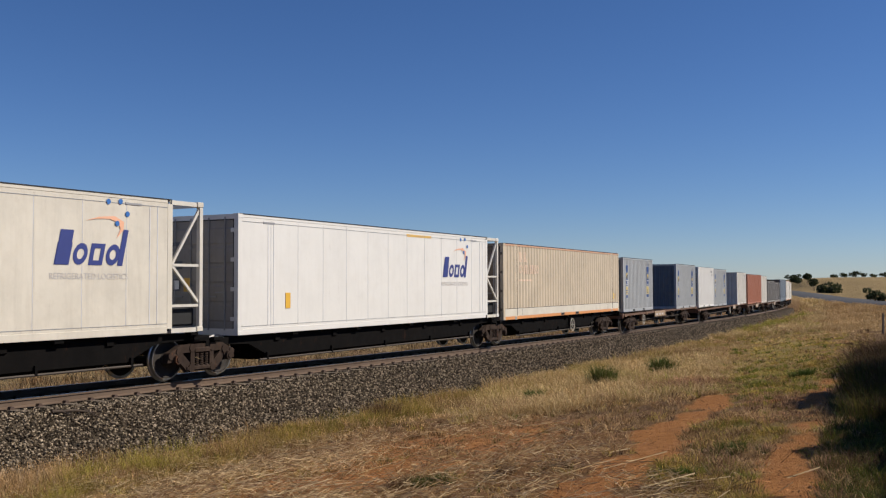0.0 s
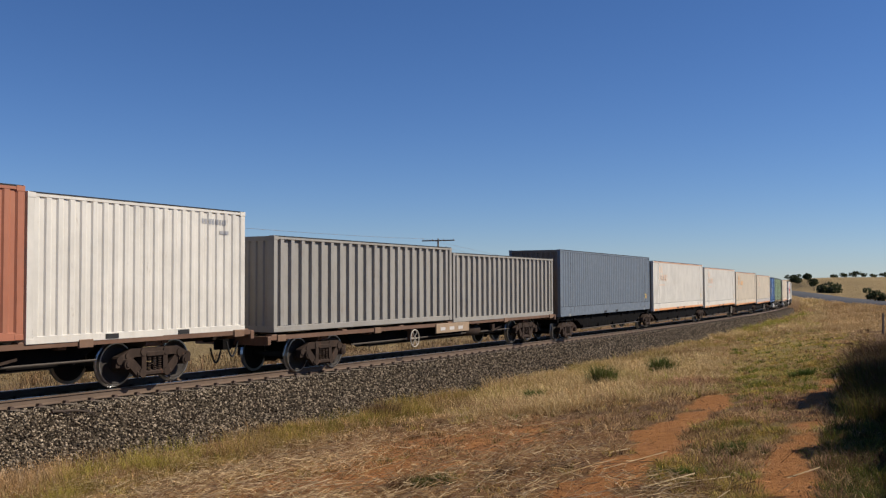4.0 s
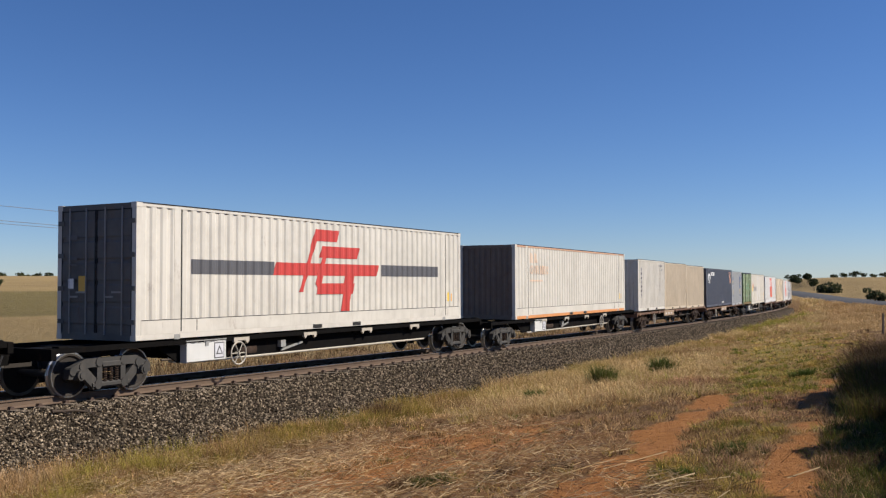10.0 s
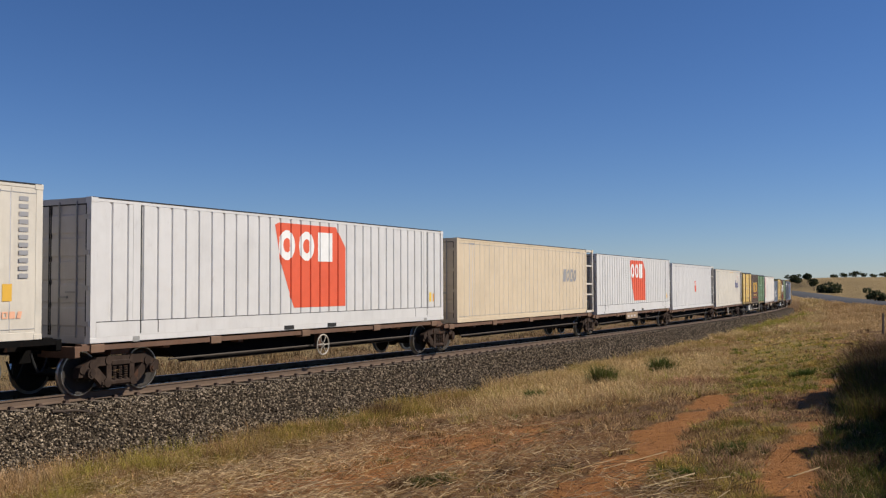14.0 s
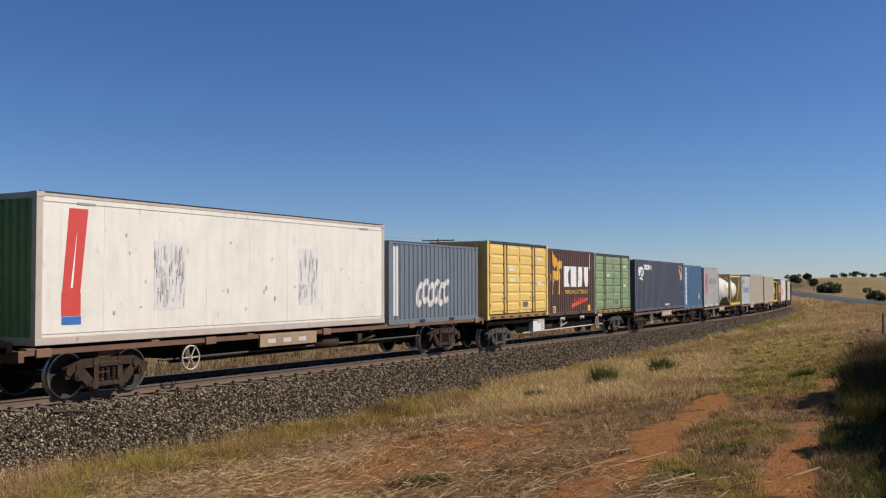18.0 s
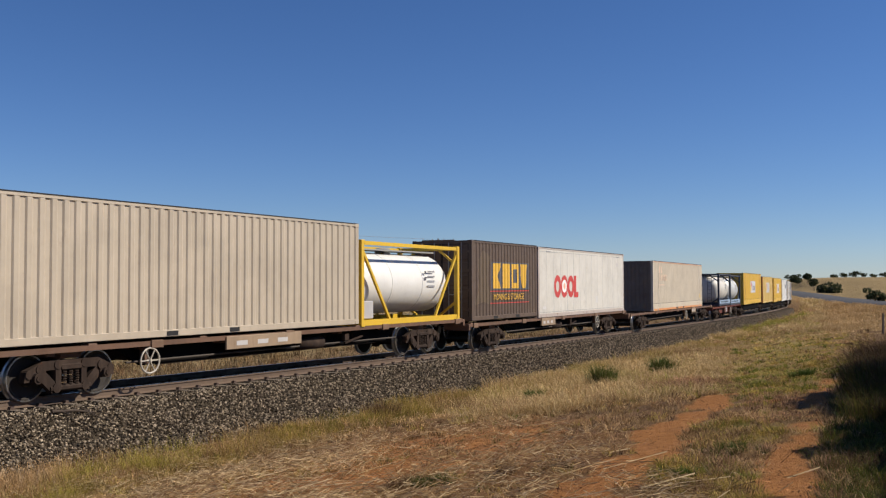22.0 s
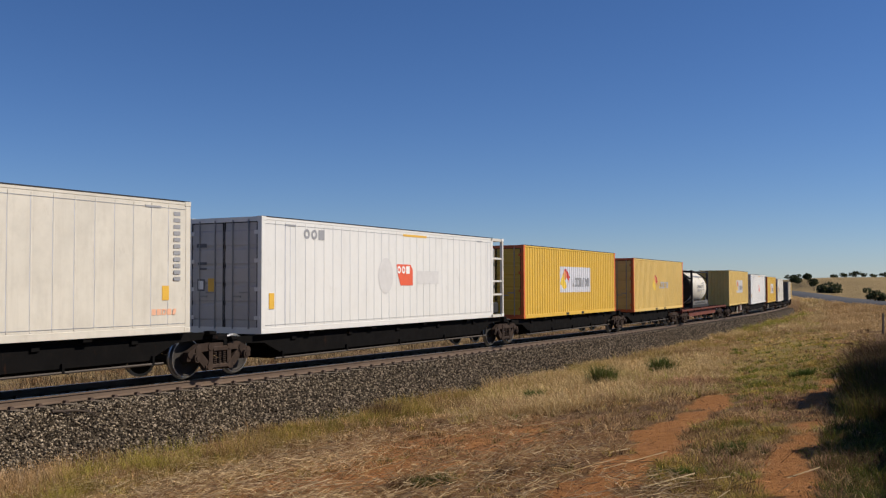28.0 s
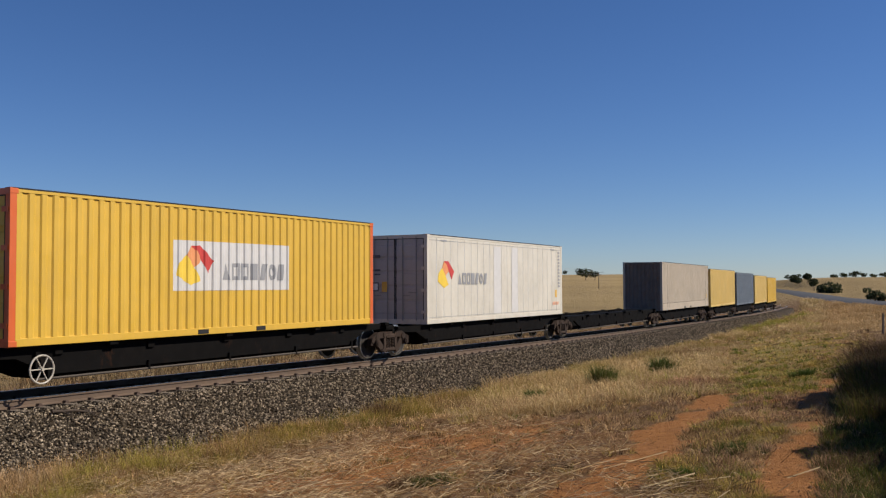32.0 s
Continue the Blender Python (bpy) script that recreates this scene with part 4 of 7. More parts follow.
def tank(T, L, H, shellmat, frame, style):
    """A tank in an open frame."""
    r = {"slim": 0.96, "grimy": 1.13}.get(style, 1.06)
    zc = {"slim": 1.28, "grimy": 1.37}.get(style, 1.32)
    e = L / 2 - 0.16
    prof = [(-e, 0.02), (-e + 0.02, r * 0.45), (-e + 0.10, r * 0.75), (-e + 0.24, r * 0.93), (-e + 0.42, r), (e - 0.42, r), (e - 0.24, r * 0.93), (e - 0.10, r * 0.75), (e - 0.02, r * 0.45), (e, 0.02)]
    if style == "grimy":
        # dark cap over the near end: its soot and its shade in one paint
        bulge = [(-e - 0.01, 0.02), (-e + 0.02, r * 0.6), (-e + 0.07, r * 0.885), (-e + 0.14, r + 0.004), (-e + 0.20, r + 0.004)]
        part("tank_end", Build().lathe(bulge, 40, "x", (0, 0, zc)), DARK_FRAME_SHADE, T, "tank end painted black with soot and shade", smooth=True)
        prof = [(-e, 0.02), (-e + 0.03, r * 0.6), (-e + 0.08, r * 0.88), (-e + 0.15, r), (e - 0.18, r), (e - 0.10, r * 0.9), (e - 0.03, r * 0.6), (e, 0.02)]
    part("tank_shell", Build().lathe(prof, 40, "x", (0, 0, zc)), shellmat, T, smooth=True)
    part("weld_bands", Build().lathe([(-0.95, r), (-0.95, r + 0.008), (-0.90, r + 0.008), (-0.90, r)], 40, "x", (0, 0, zc)).lathe([(0.95, r), (0.95, r + 0.008), (1.0, r + 0.008), (1.0, r)], 40, "x", (0, 0, zc)), shellmat, T)
    for x in (-L / 2 + 0.07, L / 2 - 0.07):
        for y in (-1.15, 1.15):
            part("corner_post", Build().box(x - 0.07, x + 0.07, y - 0.07, y + 0.07, 0.1, H - 0.1), frame, T)
        part("end_rail", Build().box(x - 0.055, x + 0.055, -1.08, 1.08, H - 0.14, H - 0.02), frame, T)
        part("end_rail", Build().box(x - 0.055, x + 0.055, -1.08, 1.08, 0.02, 0.16), frame, T)
        for y in (-1, 1):
            for z0, z1 in ((H - 0.62, H - 0.12), (0.62, 0.14)):
                ring = [(y * 1.1, z0 - 0.05), (y * 1.1, z0 + 0.05), (y * 0.45, z1 + 0.05), (y * 0.45, z1 - 0.05)]
                part("end_brace", Build().prism("x", ring, x - 0.03, x + 0.03), frame, T)
    for y in (-1, 1):
        low = {"blue": SKY_FRAME, "grimy": RAIL_GREY}.get(style, frame)
        if style == "white":
            for a, b2 in (((-L / 2 + 0.1, y * 1.14, 0.14), (-1.35, y * 1.14, 0.75)), ((L / 2 - 0.1, y * 1.14, 0.14), (1.35, y * 1.14, 0.75)), ((-1.35, y * 1.14, 0.74), (1.35, y * 1.14, 0.74))):
                part("side_brace", Build().bar(a, b2, 0.10, 0.08), frame, T)
        else:
            part("bottom_rail", Build().box(-L / 2 + 0.14, L / 2 - 0.14, y * 1.16 - 0.045, y * 1.16 + 0.045, 0.03, 0.20 if style != "blue" else 0.15), frame, T)
            if style in ("blue", "grimy"):
                part("slotted_rail", Build().box(-L / 2 + 0.14, L / 2 - 0.14, y * 1.155 - 0.03, y * 1.155 + 0.03, 0.17, 0.47), low, T)
                if y < 0:
                    for i in range(16):
                        x = -1.75 + i * 0.235
                        part("rail_hole", Build().rod((x, -1.18, 0.32), (x, -1.188, 0.32), 0.075, 10), BLACK, T)
                for x in (-L / 2 + 0.55, L / 2 - 0.55):
                    ring = [(x - 0.12, 0.46), (x + 0.12, 0.46), (x + (0.12 if x < 0 else -0.12), 0.82)]
                    part("saddle", Build().prism("y", ring, y * 1.10 - 0.04, y * 1.10 + 0.04), low, T)
            if style == "slim":
                part("top_rail", Build().box(-L / 2 + 0.14, L / 2 - 0.14, y * 1.16 - 0.045, y * 1.16 + 0.045, H - 0.14, H - 0.03), frame, T)
                for s in (-1, 1):
                    part("side_brace", Build().bar((s * (L / 2 - 0.14), y * 1.15, H - 0.3), (s * (L / 2 - 1.65), y * 1.15, 0.18), 0.085, 0.07), frame, T)
        if style in ("blue", "grimy"):
            part("top_rail", Build().box(-L / 2 + 0.14, L / 2 - 0.14, y * 1.16 - 0.035, y * 1.16 + 0.035, H - 0.12, H - 0.04), frame, T)
    part("walkway", Build().box(-L / 2 + 0.2, L / 2 - 0.4, -0.42, 0.25, zc + r + 0.07, zc + r + 0.11), CAST_GREY, T)
    part("manhole", Build().lathe([(zc + r - 0.05, 0.26), (zc + r + 0.14, 0.26), (zc + r + 0.18, 0.2)], 16, "z"), CAST_GREY, T)
    if style in ("blue", "grimy"):
        lad = Build()
        for y in (-0.62, -0.30):
            lad.rod((-L / 2 - 0.02, y, 0.2), (-L / 2 - 0.02, y, H - 0.1), 0.018, 6)
        for i in range(8):
            lad.rod((-L / 2 - 0.02, -0.62, 0.4 + i * 0.3), (-L / 2 - 0.02, -0.30, 0.4 + i * 0.3), 0.014, 6)
        part("ladder", lad, frame, T)
    if style == "slim":
        part("valve_box", Build().box(-L / 2 + 0.2, -L / 2 + 0.75, -1.14, -0.75, 0.22, 0.75, 0.02), GREY_W, T, "pale grey valve box")
    castings(T, L, H, frame)
    mark(T, "data_plate", [("bar", 1.25, zc + 0.35 - k * 0.16, 0.5, 0.06, "grey") for k in range(4)] + [("bar", 1.05, zc + 0.3 - k * 0.2, 0.13, 0.1, "char") for k in range(2)], y=-r - 0.012)


TRAIN = []


def load(u0, u1, H, label, category="container", name="container"):
    T = thing(name, label, category, group="containers of the train", m=on_line((u0 + u1) / 2, DECK))
    TRAIN.append((T, (u0 + u1) / 2, DECK))
    return T, u1 - u0

# ---- wagons ----
WB = 1.66


def wheel_pair():
    b = Build()
    for y in (-1, 1):
        ring = [(y * 0.685, 0.13), (y * 0.685, 0.40), (y * 0.675, 0.43), (y * 0.675, 0.495), (y * 0.71, 0.495), (y * 0.722, 0.462), (y * 0.80, 0.455), (y * 0.801, 0.428), (y * 0.80, 0.39),
                (y * 0.765, 0.36), (y * 0.755, 0.17), (y * 0.80, 0.15), (y * 0.80, 0.09)]
        k = len(b.f)
        b.lathe(ring if y > 0 else ring, 26, "y")
        if y < 0:
            b.f[k:] = [q[::-1] for q in b.f[k:]]
        for q in range(k, len(b.f)):
            rr = [math.hypot(b.v[i][0], b.v[i][2]) for i in b.f[q]]
            if min(rr) > 0.42:
                b.mi[q] = 1
    b.rod((0, -1.0, 0), (0, 1.0, 0), 0.075, 10)
    return b


def side_frame():
    b = Build()
    top = [(-1.16, 0.40), (-1.13, 0.60), (-0.72, 0.78), (0.72, 0.78), (1.13, 0.60), (1.16, 0.40), (0.98, 0.40), (0.94, 0.50), (0.60, 0.60), (-0.60, 0.60), (-0.94, 0.50), (-0.98, 0.40)]
    b.prism("y", top, -0.075, 0.075)
    for s in (-1, 1):
        b.bar((s * 0.80, 0, 0.58), (s * 0.40, 0, 0.22), 0.21, 0.13)
        b.box(min(s * 0.26, s * 0.40), max(s * 0.26, s * 0.40), -0.08, 0.08, 0.24, 0.68)
        b.box(s * 0.89 - 0.13, s * 0.89 + 0.13, -0.09, 0.09, 0.36, 0.60, 0.03)
        b.rod((s * 0.89, -0.17, 0.465), (s * 0.89, 0.05, 0.465), 0.105, 12, )
        for kx, kz, kr in ((0.79, 0.63, 0.095), (0.37, 0.245, 0.10), (0.345, 0.70, 0.095), (1.05, 0.55, 0.09)):
            b.rod((s * kx, -0.095, kz), (s * kx, 0.08, kz), kr, 12)
        b.rod((s * 0.89, -0.19, 0.465), (s * 0.89, -0.17, 0.465), 0.06, 8)
    b.box(-0.52, 0.52, -0.09, 0.09, 0.165, 0.30, 0.04)
    b.box(-0.26, 0.26, -0.10, 0.10, 0.58, 0.70, 0.02)
    b.v = [(x * 0.933, y, z) for x, y, z in b.v]
    return b


def spring_nest():
    b = Build()
    for x in (-0.15, 0.0, 0.15):
        for k in range(6):
            b.rod((x, -0.03, 0.30 + k * 0.047), (x, -0.03, 0.325 + k * 0.047), 0.06, 8)
    return b


def bogie(W, x, mat):
    b = Build()
    b.box(-0.20, 0.20, -1.0, 1.0, 0.48, 0.66, 0.04).box(-0.32, 0.32, -0.35, 0.35, 0.66, 0.80, 0.03).box(-0.75, 0.75, -0.10, 0.10, 0.40, 0.50)
    g = part("bogie", b, mat, W, at=pose(x, 0, 0))
    for y in (-1, 1):
        part("side_frame", shared(("side_frame",), side_frame), mat, g, at=pose(0, y * 0.99, 0, 0, 0, 0 if y < 0 else 180))
        part("spring_nest", shared(("spring_nest",), spring_nest), BOGIE_BROWN, g, at=pose(0, y * 0.99, 0, 0, 0, 0 if y < 0 else 180))
    for s in (-1, 1):
        part("wheelset", shared(("wheelset",), wheel_pair), [WHEEL, TREAD], g, at=pose(s * WB / 2, 0, 0.46, 0, 37 * s + x * 20, 0))
        part("brake_beam", Build().box(s * 0.36 - 0.05, s * 0.36 + 0.05, -0.78, 0.78, 0.28, 0.38), mat, g)


def hand_wheel():
    b = Build()
    n = 20
    for i in range(n):
        a, c = 2 * math.pi * i / n, 2 * math.pi * (i + 1) / n
        b.rod((0.27 * math.cos(a), 0, 0.27 * math.sin(a)), (0.27 * math.cos(c), 0, 0.27 * math.sin(c)), 0.02, 6)
    for i in range(6):
        a = 2 * math.pi * i / 6
        b.rod((0, 0, 0), (0.26 * math.cos(a), 0, 0.26 * math.sin(a)), 0.014, 5)
    b.rod((0, -0.04, 0), (0, 0.3, 0), 0.03, 8)
    return b


def coupler():
    b = Build()
    b.box(-0.35, 0.25, -0.09, 0.09, 0.72, 0.92, 0.03)
    b.prism("z", [(0.2, -0.16), (0.5, -0.20), (0.62, -0.05), (0.48, 0.02), (0.55, 0.15), (0.3, 0.19), (0.2, 0.12)], 0.70, 0.96)
    return b


def hose():
    b = Build()
    p = [Vector((0.1 + 0.42 * k / 8, -0.35, 0.72 - 0.38 * math.sin(math.pi * k / 8))) for k in range(9)]
    for a, c in zip(p, p[1:]):
        b.rod(a, c, 0.025, 6)
    return b


STYLES = {  # frame, bogies, box, hand wheel, words
    "black": (STEEL_DARK, BOGIE_BROWN, BOX_RUSTY, WHITE_BITS, "black low skeletal wagon unit with deep beams"),
    "grey": (STEEL_DARK, BOGIE_GREY, BOX_WHITE, WHITE_BITS, "black skeletal container wagon with grey bogies and white box"),
    "brown": (STEEL_BROWN, BOGIE_BROWN, BOX_CREAM, WHITE_BITS, "dusty brown flat container wagon with a cream box on rails"),
    "red": (STEEL_RED, BOGIE_BROWN, BOX_RUSTY, WHITE_BITS, "rusty red skeletal container wagon on rails")}


def wagon(u0, u1, style, bogies, ends=(True, True), wheel=None, kit=None):
    """u0, u1: its ends; bogies: their places along the train; ends: where it has couplers; wheel: the place of the hand wheel; kit: place and width of the box on its side."""
    frame, bg, bx, hw, words = STYLES[style]
    uc, L = (u0 + u1) / 2, u1 - u0
    W = thing("container_wagon", words, "rail wagon", group="wagons of the train", m=on_line(uc, 0))
    TRAIN.append((W, uc, 0.0))
    h = L / 2
    xs = [u - uc for u in bogies]
    lo, hi = xs[0] + 1.5 if xs and xs[0] < 0 else -h + 1.7, xs[-1] - 1.5 if xs and xs[-1] > 0 else h - 1.7
    deep = 0.36 if style == "black" else 0.55
    half = 0.42 if style == "black" else 0.26
    ring = [(-h + 0.05, 0.78), (lo - 0.2, 0.78), (lo + 0.9, deep), (hi - 0.9, deep), (hi + 0.2, 0.78), (h - 0.05, 0.78), (h - 0.05, 0.99), (-h + 0.05, 0.99)]
    part("centre_sill", Build().prism("y", ring, -half, half), STEEL_DARK if style in ("black", "grey") else STEEL_GRIME, W)
    for y in (-1, 1):
        if style == "black":
            ring = [(lo - 0.1, 0.84), (lo + 0.7, 0.50), (hi - 0.7, 0.50), (hi + 0.1, 0.84), (h - 0.05, 0.90), (h - 0.05, 1.04), (-h + 0.05, 1.04), (-h + 0.05, 0.90)]
            part("side_sill", Build().prism("y", ring, y * 0.98 - 0.05, y * 0.98 + 0.05), frame, W)
        else:
            ring = [(-h + 0.05, 0.93), (h - 0.05, 0.93), (h - 0.05, 1.035), (-h + 0.05, 1.035)]
            part("side_sill", Build().prism("y", ring, y * 1.13 - 0.06, y * 1.13 + 0.06), frame, W)
    n = max(3, int(L / 2.4))
    for i in range(n + 1):
        x = -h + 0.12 + i * (L - 0.24) / n
        me = shared(("cross_beam",), lambda: Build().box(-0.09, 0.09, -1.08, 1.08, 0.86, 1.0, 0.02))
        part("cross_beam", me, frame, W, at=pose(x, 0, 0))
    for x in xs:
        part("bolster", Build().box(x - 0.25, x + 0.25, -1.05, 1.05, 0.80, 0.97, 0.04), frame, W)
        bogie(W, x, bg)
    for e, s in ((ends[0], -1), (ends[1], 1)):
        if e:
            part("headstock", Build().box(min(s * (h - 0.12), s * h), max(s * (h - 0.12), s * h), -1.2, 1.2, 0.80, 1.03, 0.02), frame, W)
            part("coupler", shared(("coupler",), coupler), STEEL_DARK, W, at=pose(s * (h - 0.08), 0, 0, 0, 0, 0 if s > 0 else 180))
            part("brake_hose", shared(("brake_hose",), hose), BLACK, W, at=pose(s * (h - 0.15), 0, 0, 0, 0, 0 if s > 0 else 180))
    if style == "black":
        part("brake_pipe", Build().rod((lo + 0.3, -1.05, 0.42), (hi - 0.3, -1.05, 0.42), 0.028, 6), PIPE, W)
        for k in range(5):
            x = lo + 0.6 + k * (hi - lo - 1.2) / 4
            part("pipe_bracket", Build().box(x - 0.03, x + 0.03, -1.08, -0.95, 0.40, 0.60), STEEL_DARK, W)
    else:
        part("brake_pipe", Build().rod((lo, -0.95, 0.60), (hi, -0.95, 0.60), 0.025, 6).rod((lo + 1, -0.8, 0.50), (hi - 1, -0.8, 0.50), 0.03, 6), PIPE, W)
    # on brown wagons this black plate is added to fill the dark underneath
    web = 0.82 if style == "brown" else 0.96
    if style != "black":
        for y in (-1, 1):
            part("side_web", Build().prism("y", [(lo - 0.1, 0.86), (lo + 0.5, 0.50), (hi - 0.5, 0.50), (hi + 0.1, 0.86), (hi + 0.1, 0.90), (lo - 0.1, 0.90)], y * web - 0.03, y * web + 0.03), frame if style == "red" else STEEL_DARK, W)
    if style == "grey":
        part("brake_pipe", Build().rod((lo + 0.8, -1.06, 0.50), (hi - 0.8, -1.06, 0.50), 0.030, 6), WHITE_BITS, W, "pale brake pipe")
        for k in range(4):
            x = lo + 2.4 + k * (hi - lo - 4.0) / 3
            part("lug", shared(("lug",), lambda: Build().prism("y", [(-0.28, 1.0), (0.28, 1.0), (0.28, 0.90), (0.20, 0.84), (0.14, 0.92), (-0.14, 0.92), (-0.20, 0.84), (-0.28, 0.90)], -1.21, -1.16)), WHITE_BITS, W, at=pose(x, 0, 0))
    if style == "brown":
        for k in range(5):
            x = -h + 0.55 + k * (L - 1.1) / 4
            part("stake_pocket", shared(("stake_pocket",), lambda: Build().box(-0.17, 0.17, -1.222, -1.16, 0.88, 1.055, 0.015)), POCKET, W, at=pose(x, 0, 0))
    if kit is not None:
        x, w = kit[0] - uc, kit[1]
        if style == "brown":
            q = part("data_panel", Build().box(x, x + w, -1.225, -1.17, 0.70, 1.02, 0.012), PLATE, W, "dusty tan panel with faint stencils")
            for k in range(3):
                part("stencil", Build().box(x + w * (0.12 + 0.27 * k), x + w * (0.26 + 0.27 * k), -1.229, -1.2255, 0.79, 0.90), INK["dust"], q)
        else:
            q = part("equipment_box", Build().box(x, x + w, -1.19, -0.62, 0.50, 0.98, 0.02), bx, W)
            part("box_lid", Build().box(x - 0.02, x + w + 0.02, -1.20, -0.60, 0.98, 1.005), CAST_GREY, q)
            part("box_latch", Build().box(x + w * 0.46, x + w * 0.54, -1.205, -1.191, 0.86, 0.96), CAST_GREY, q)
            part("box_sign", Build().box(x + w - 0.40, x + w - 0.06, -1.1945, -1.1905, 0.55, 0.92), INK["char"], q)
            part("box_sign", Build().box(x + w - 0.375, x + w - 0.085, -1.198, -1.195, 0.575, 0.895), INK["mist"], q)
            part("box_sign", Build().prism("y", [(x + w - 0.35, 0.64), (x + w - 0.11, 0.64), (x + w - 0.23, 0.86)], -1.2015, -1.1985), INK["char"], q)
            part("box_sign", Build().prism("y", [(x + w - 0.30, 0.665), (x + w - 0.16, 0.665), (x + w - 0.23, 0.795)], -1.205, -1.202), INK["mist"], q)
        part("air_tank", Build().lathe([(x + w + 0.25, 0.05), (x + w + 0.30, 0.17), (x + w + 1.35, 0.17), (x + w + 1.40, 0.05)], 14, "x", (0, -0.85, 0.66)), BOGIE_BROWN, W, smooth=True)
        part("brake_cylinder", Build().lathe([(x + w + 2.1, 0.04), (x + w + 2.15, 0.14), (x + w + 2.6, 0.14), (x + w + 2.65, 0.04)], 12, "x", (0, -0.55, 0.70)), bg, W)
        part("brake_lever", Build().bar((x + w + 2.3, -1.02, 0.58), (x + w + 3.2, -1.02, 0.74), 0.05, 0.04).box(x + w + 2.2, x + w + 2.4, -1.1, -0.98, 0.66, 0.84), CAST_GREY if style == "grey" else bg, W)
    if wheel is not None:
        x = wheel - uc
        part("hand_wheel", shared(("hand_wheel",), hand_wheel), hw, W, "white spoked hand brake wheel", at=pose(x, -1.2, 0.62))
        part("wheel_bracket", Build().box(x - 0.06, x + 0.06, -1.1, -0.95, 0.55, 0.95), frame, W)
    # deck ribs and spigots that hold the boxes
    for i in range(int(L / 3.1) + 1):
        x = -h + 0.3 + i * (L - 0.6) / int(L / 3.1)
        for y in (-1, 1):
            me = shared(("spigot",), lambda: Build().box(-0.11, 0.11, -0.10, 0.10, 0.98, 1.07, 0.02))
            part("spigot", me, frame, W, at=pose(x, y * 1.08, 0))
    return W


def pack(us, style="black", first=1.75, last=1.75, wheels=(), kits=()):
    """Units that share a bogie at each joint. us: the joints, ends included."""
    n = len(us) - 1
    for i in range(n):
        b = []
        if i == 0:
            b.append(us[0] + first)
        b.append(us[i + 1] - (last if i == n - 1 else 0.0))
        wagon(us[i] + 0.06, us[i + 1] - 0.06, style, b, (i == 0, i == n - 1), wheel=dict(wheels).get(i), kit=dict(kits).get(i))


# ---- what is painted on the boxes ----
def name_rand(T, x, z, k=1.0, faint=False):
    ink = "navy"
    mark(T, "logo", word(["comb", "ring", "gate", "ring"], x, z, 1.55 * k, 0.42 * k, ink, 0.22, 0.14) + [("bar", x + 0.02 * k, z, 0.30 * k, 0.66 * k, ink, 0.2), ("bar", x + 1.48 * k, z, 0.13 * k, 0.72 * k, ink, 0.22)]
         + [([(0, 0), (0.35, 0.22), (0.75, 0.30), (1, 0.05), (0.98, -0.35), (0.80, -0.75), (0.90, -0.3), (0.85, 0.0), (0.62, 0.15), (0.3, 0.12)], x + 0.7 * k, z + 0.85 * k, 0.95 * k, 0.42 * k, "salmon")]
         + [("disc", x + a * k, z + b * k, 0.11 * k, 0.11 * k, "blue") for a, b in ((1.2, 1.20), (1.5, 1.22), (1.68, 0.98), (1.42, 0.78))],
         "dark blue shapes with an orange sweep and blue stars")
    lettering(T, "REFRIGERATED LOGISTICS", x - 0.1 * k, z - 0.27 * k, 0.12 * k, "dust", wide=1.85 * k)


def name_orange(T, L, big=True, ink="orange"):
    x, k = -L / 2 + 1.6, (1.0 if big else 0.58)
    mark(T, "logo", word(["comb", "tent", "bar", "bend"], x, 2.26, 1.4 * k, 0.40, ink) + word(["arc", "ring", "zig", "mast", "tent", "bar", "zig", "comb", "gate", "arc"], x, 1.80, 3.55 * k, 0.36, ink)
         + [("bar", x, 1.50, 2.3 * k, 0.07, ink)], "faded orange block shapes")


def name_flame(T, x, z, k=1.0, ink="grey", plate=False, fade=False):
    """A round yellow and red swirl with a row of grey shapes."""
    rows = []
    if plate:
        rows.append(("bar", x - 0.12 * k, z - 0.22 * k, 4.12 * k, 1.14 * k, "pale" if fade else "mist"))
    rows += [([(0, 0.25), (0.35, 0.0), (0.62, 0.12), (0.45, 0.45), (0.25, 0.75), (0.05, 0.55)], x, z - 0.10 * k, 1.25 * k, 0.92 * k, "yellow"),
             ([(0.35, 0.98), (0.60, 1.0), (0.95, 0.62), (0.80, 0.30), (0.68, 0.55), (0.55, 0.75)], x, z - 0.10 * k, 1.25 * k, 0.92 * k, "red"),
             ([(0.25, 0.75), (0.45, 0.45), (0.62, 0.62), (0.52, 0.85), (0.35, 0.98)], x, z - 0.10 * k, 1.25 * k, 0.92 * k, "orange")]
    rows += word(["tent", "frame", "gate", "bar", "zig", "ring", "zig"], x + 1.48 * k, z + 0.03 * k, 2.4 * k, 0.40 * k, ink)
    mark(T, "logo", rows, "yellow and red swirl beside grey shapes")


def end_column(T, L):
    """A column of small marks, a placard and a row of red shapes near the far end."""
    mark(T, "marking", [("bar", L / 2 - 0.52, 2.62 - 0.145 * k, 0.2, 0.085, "grey") for k in range(11)])
    mark(T, "placard", [("bar", L / 2 - 0.85, 0.74, 0.2, 0.32, "gold")], "yellow data placard")
    mark(T, "marking", word(["bar", "comb", "gate", "bar", "zig"], L / 2 - 1.15, 0.42, 0.75, 0.13, "salmon"))


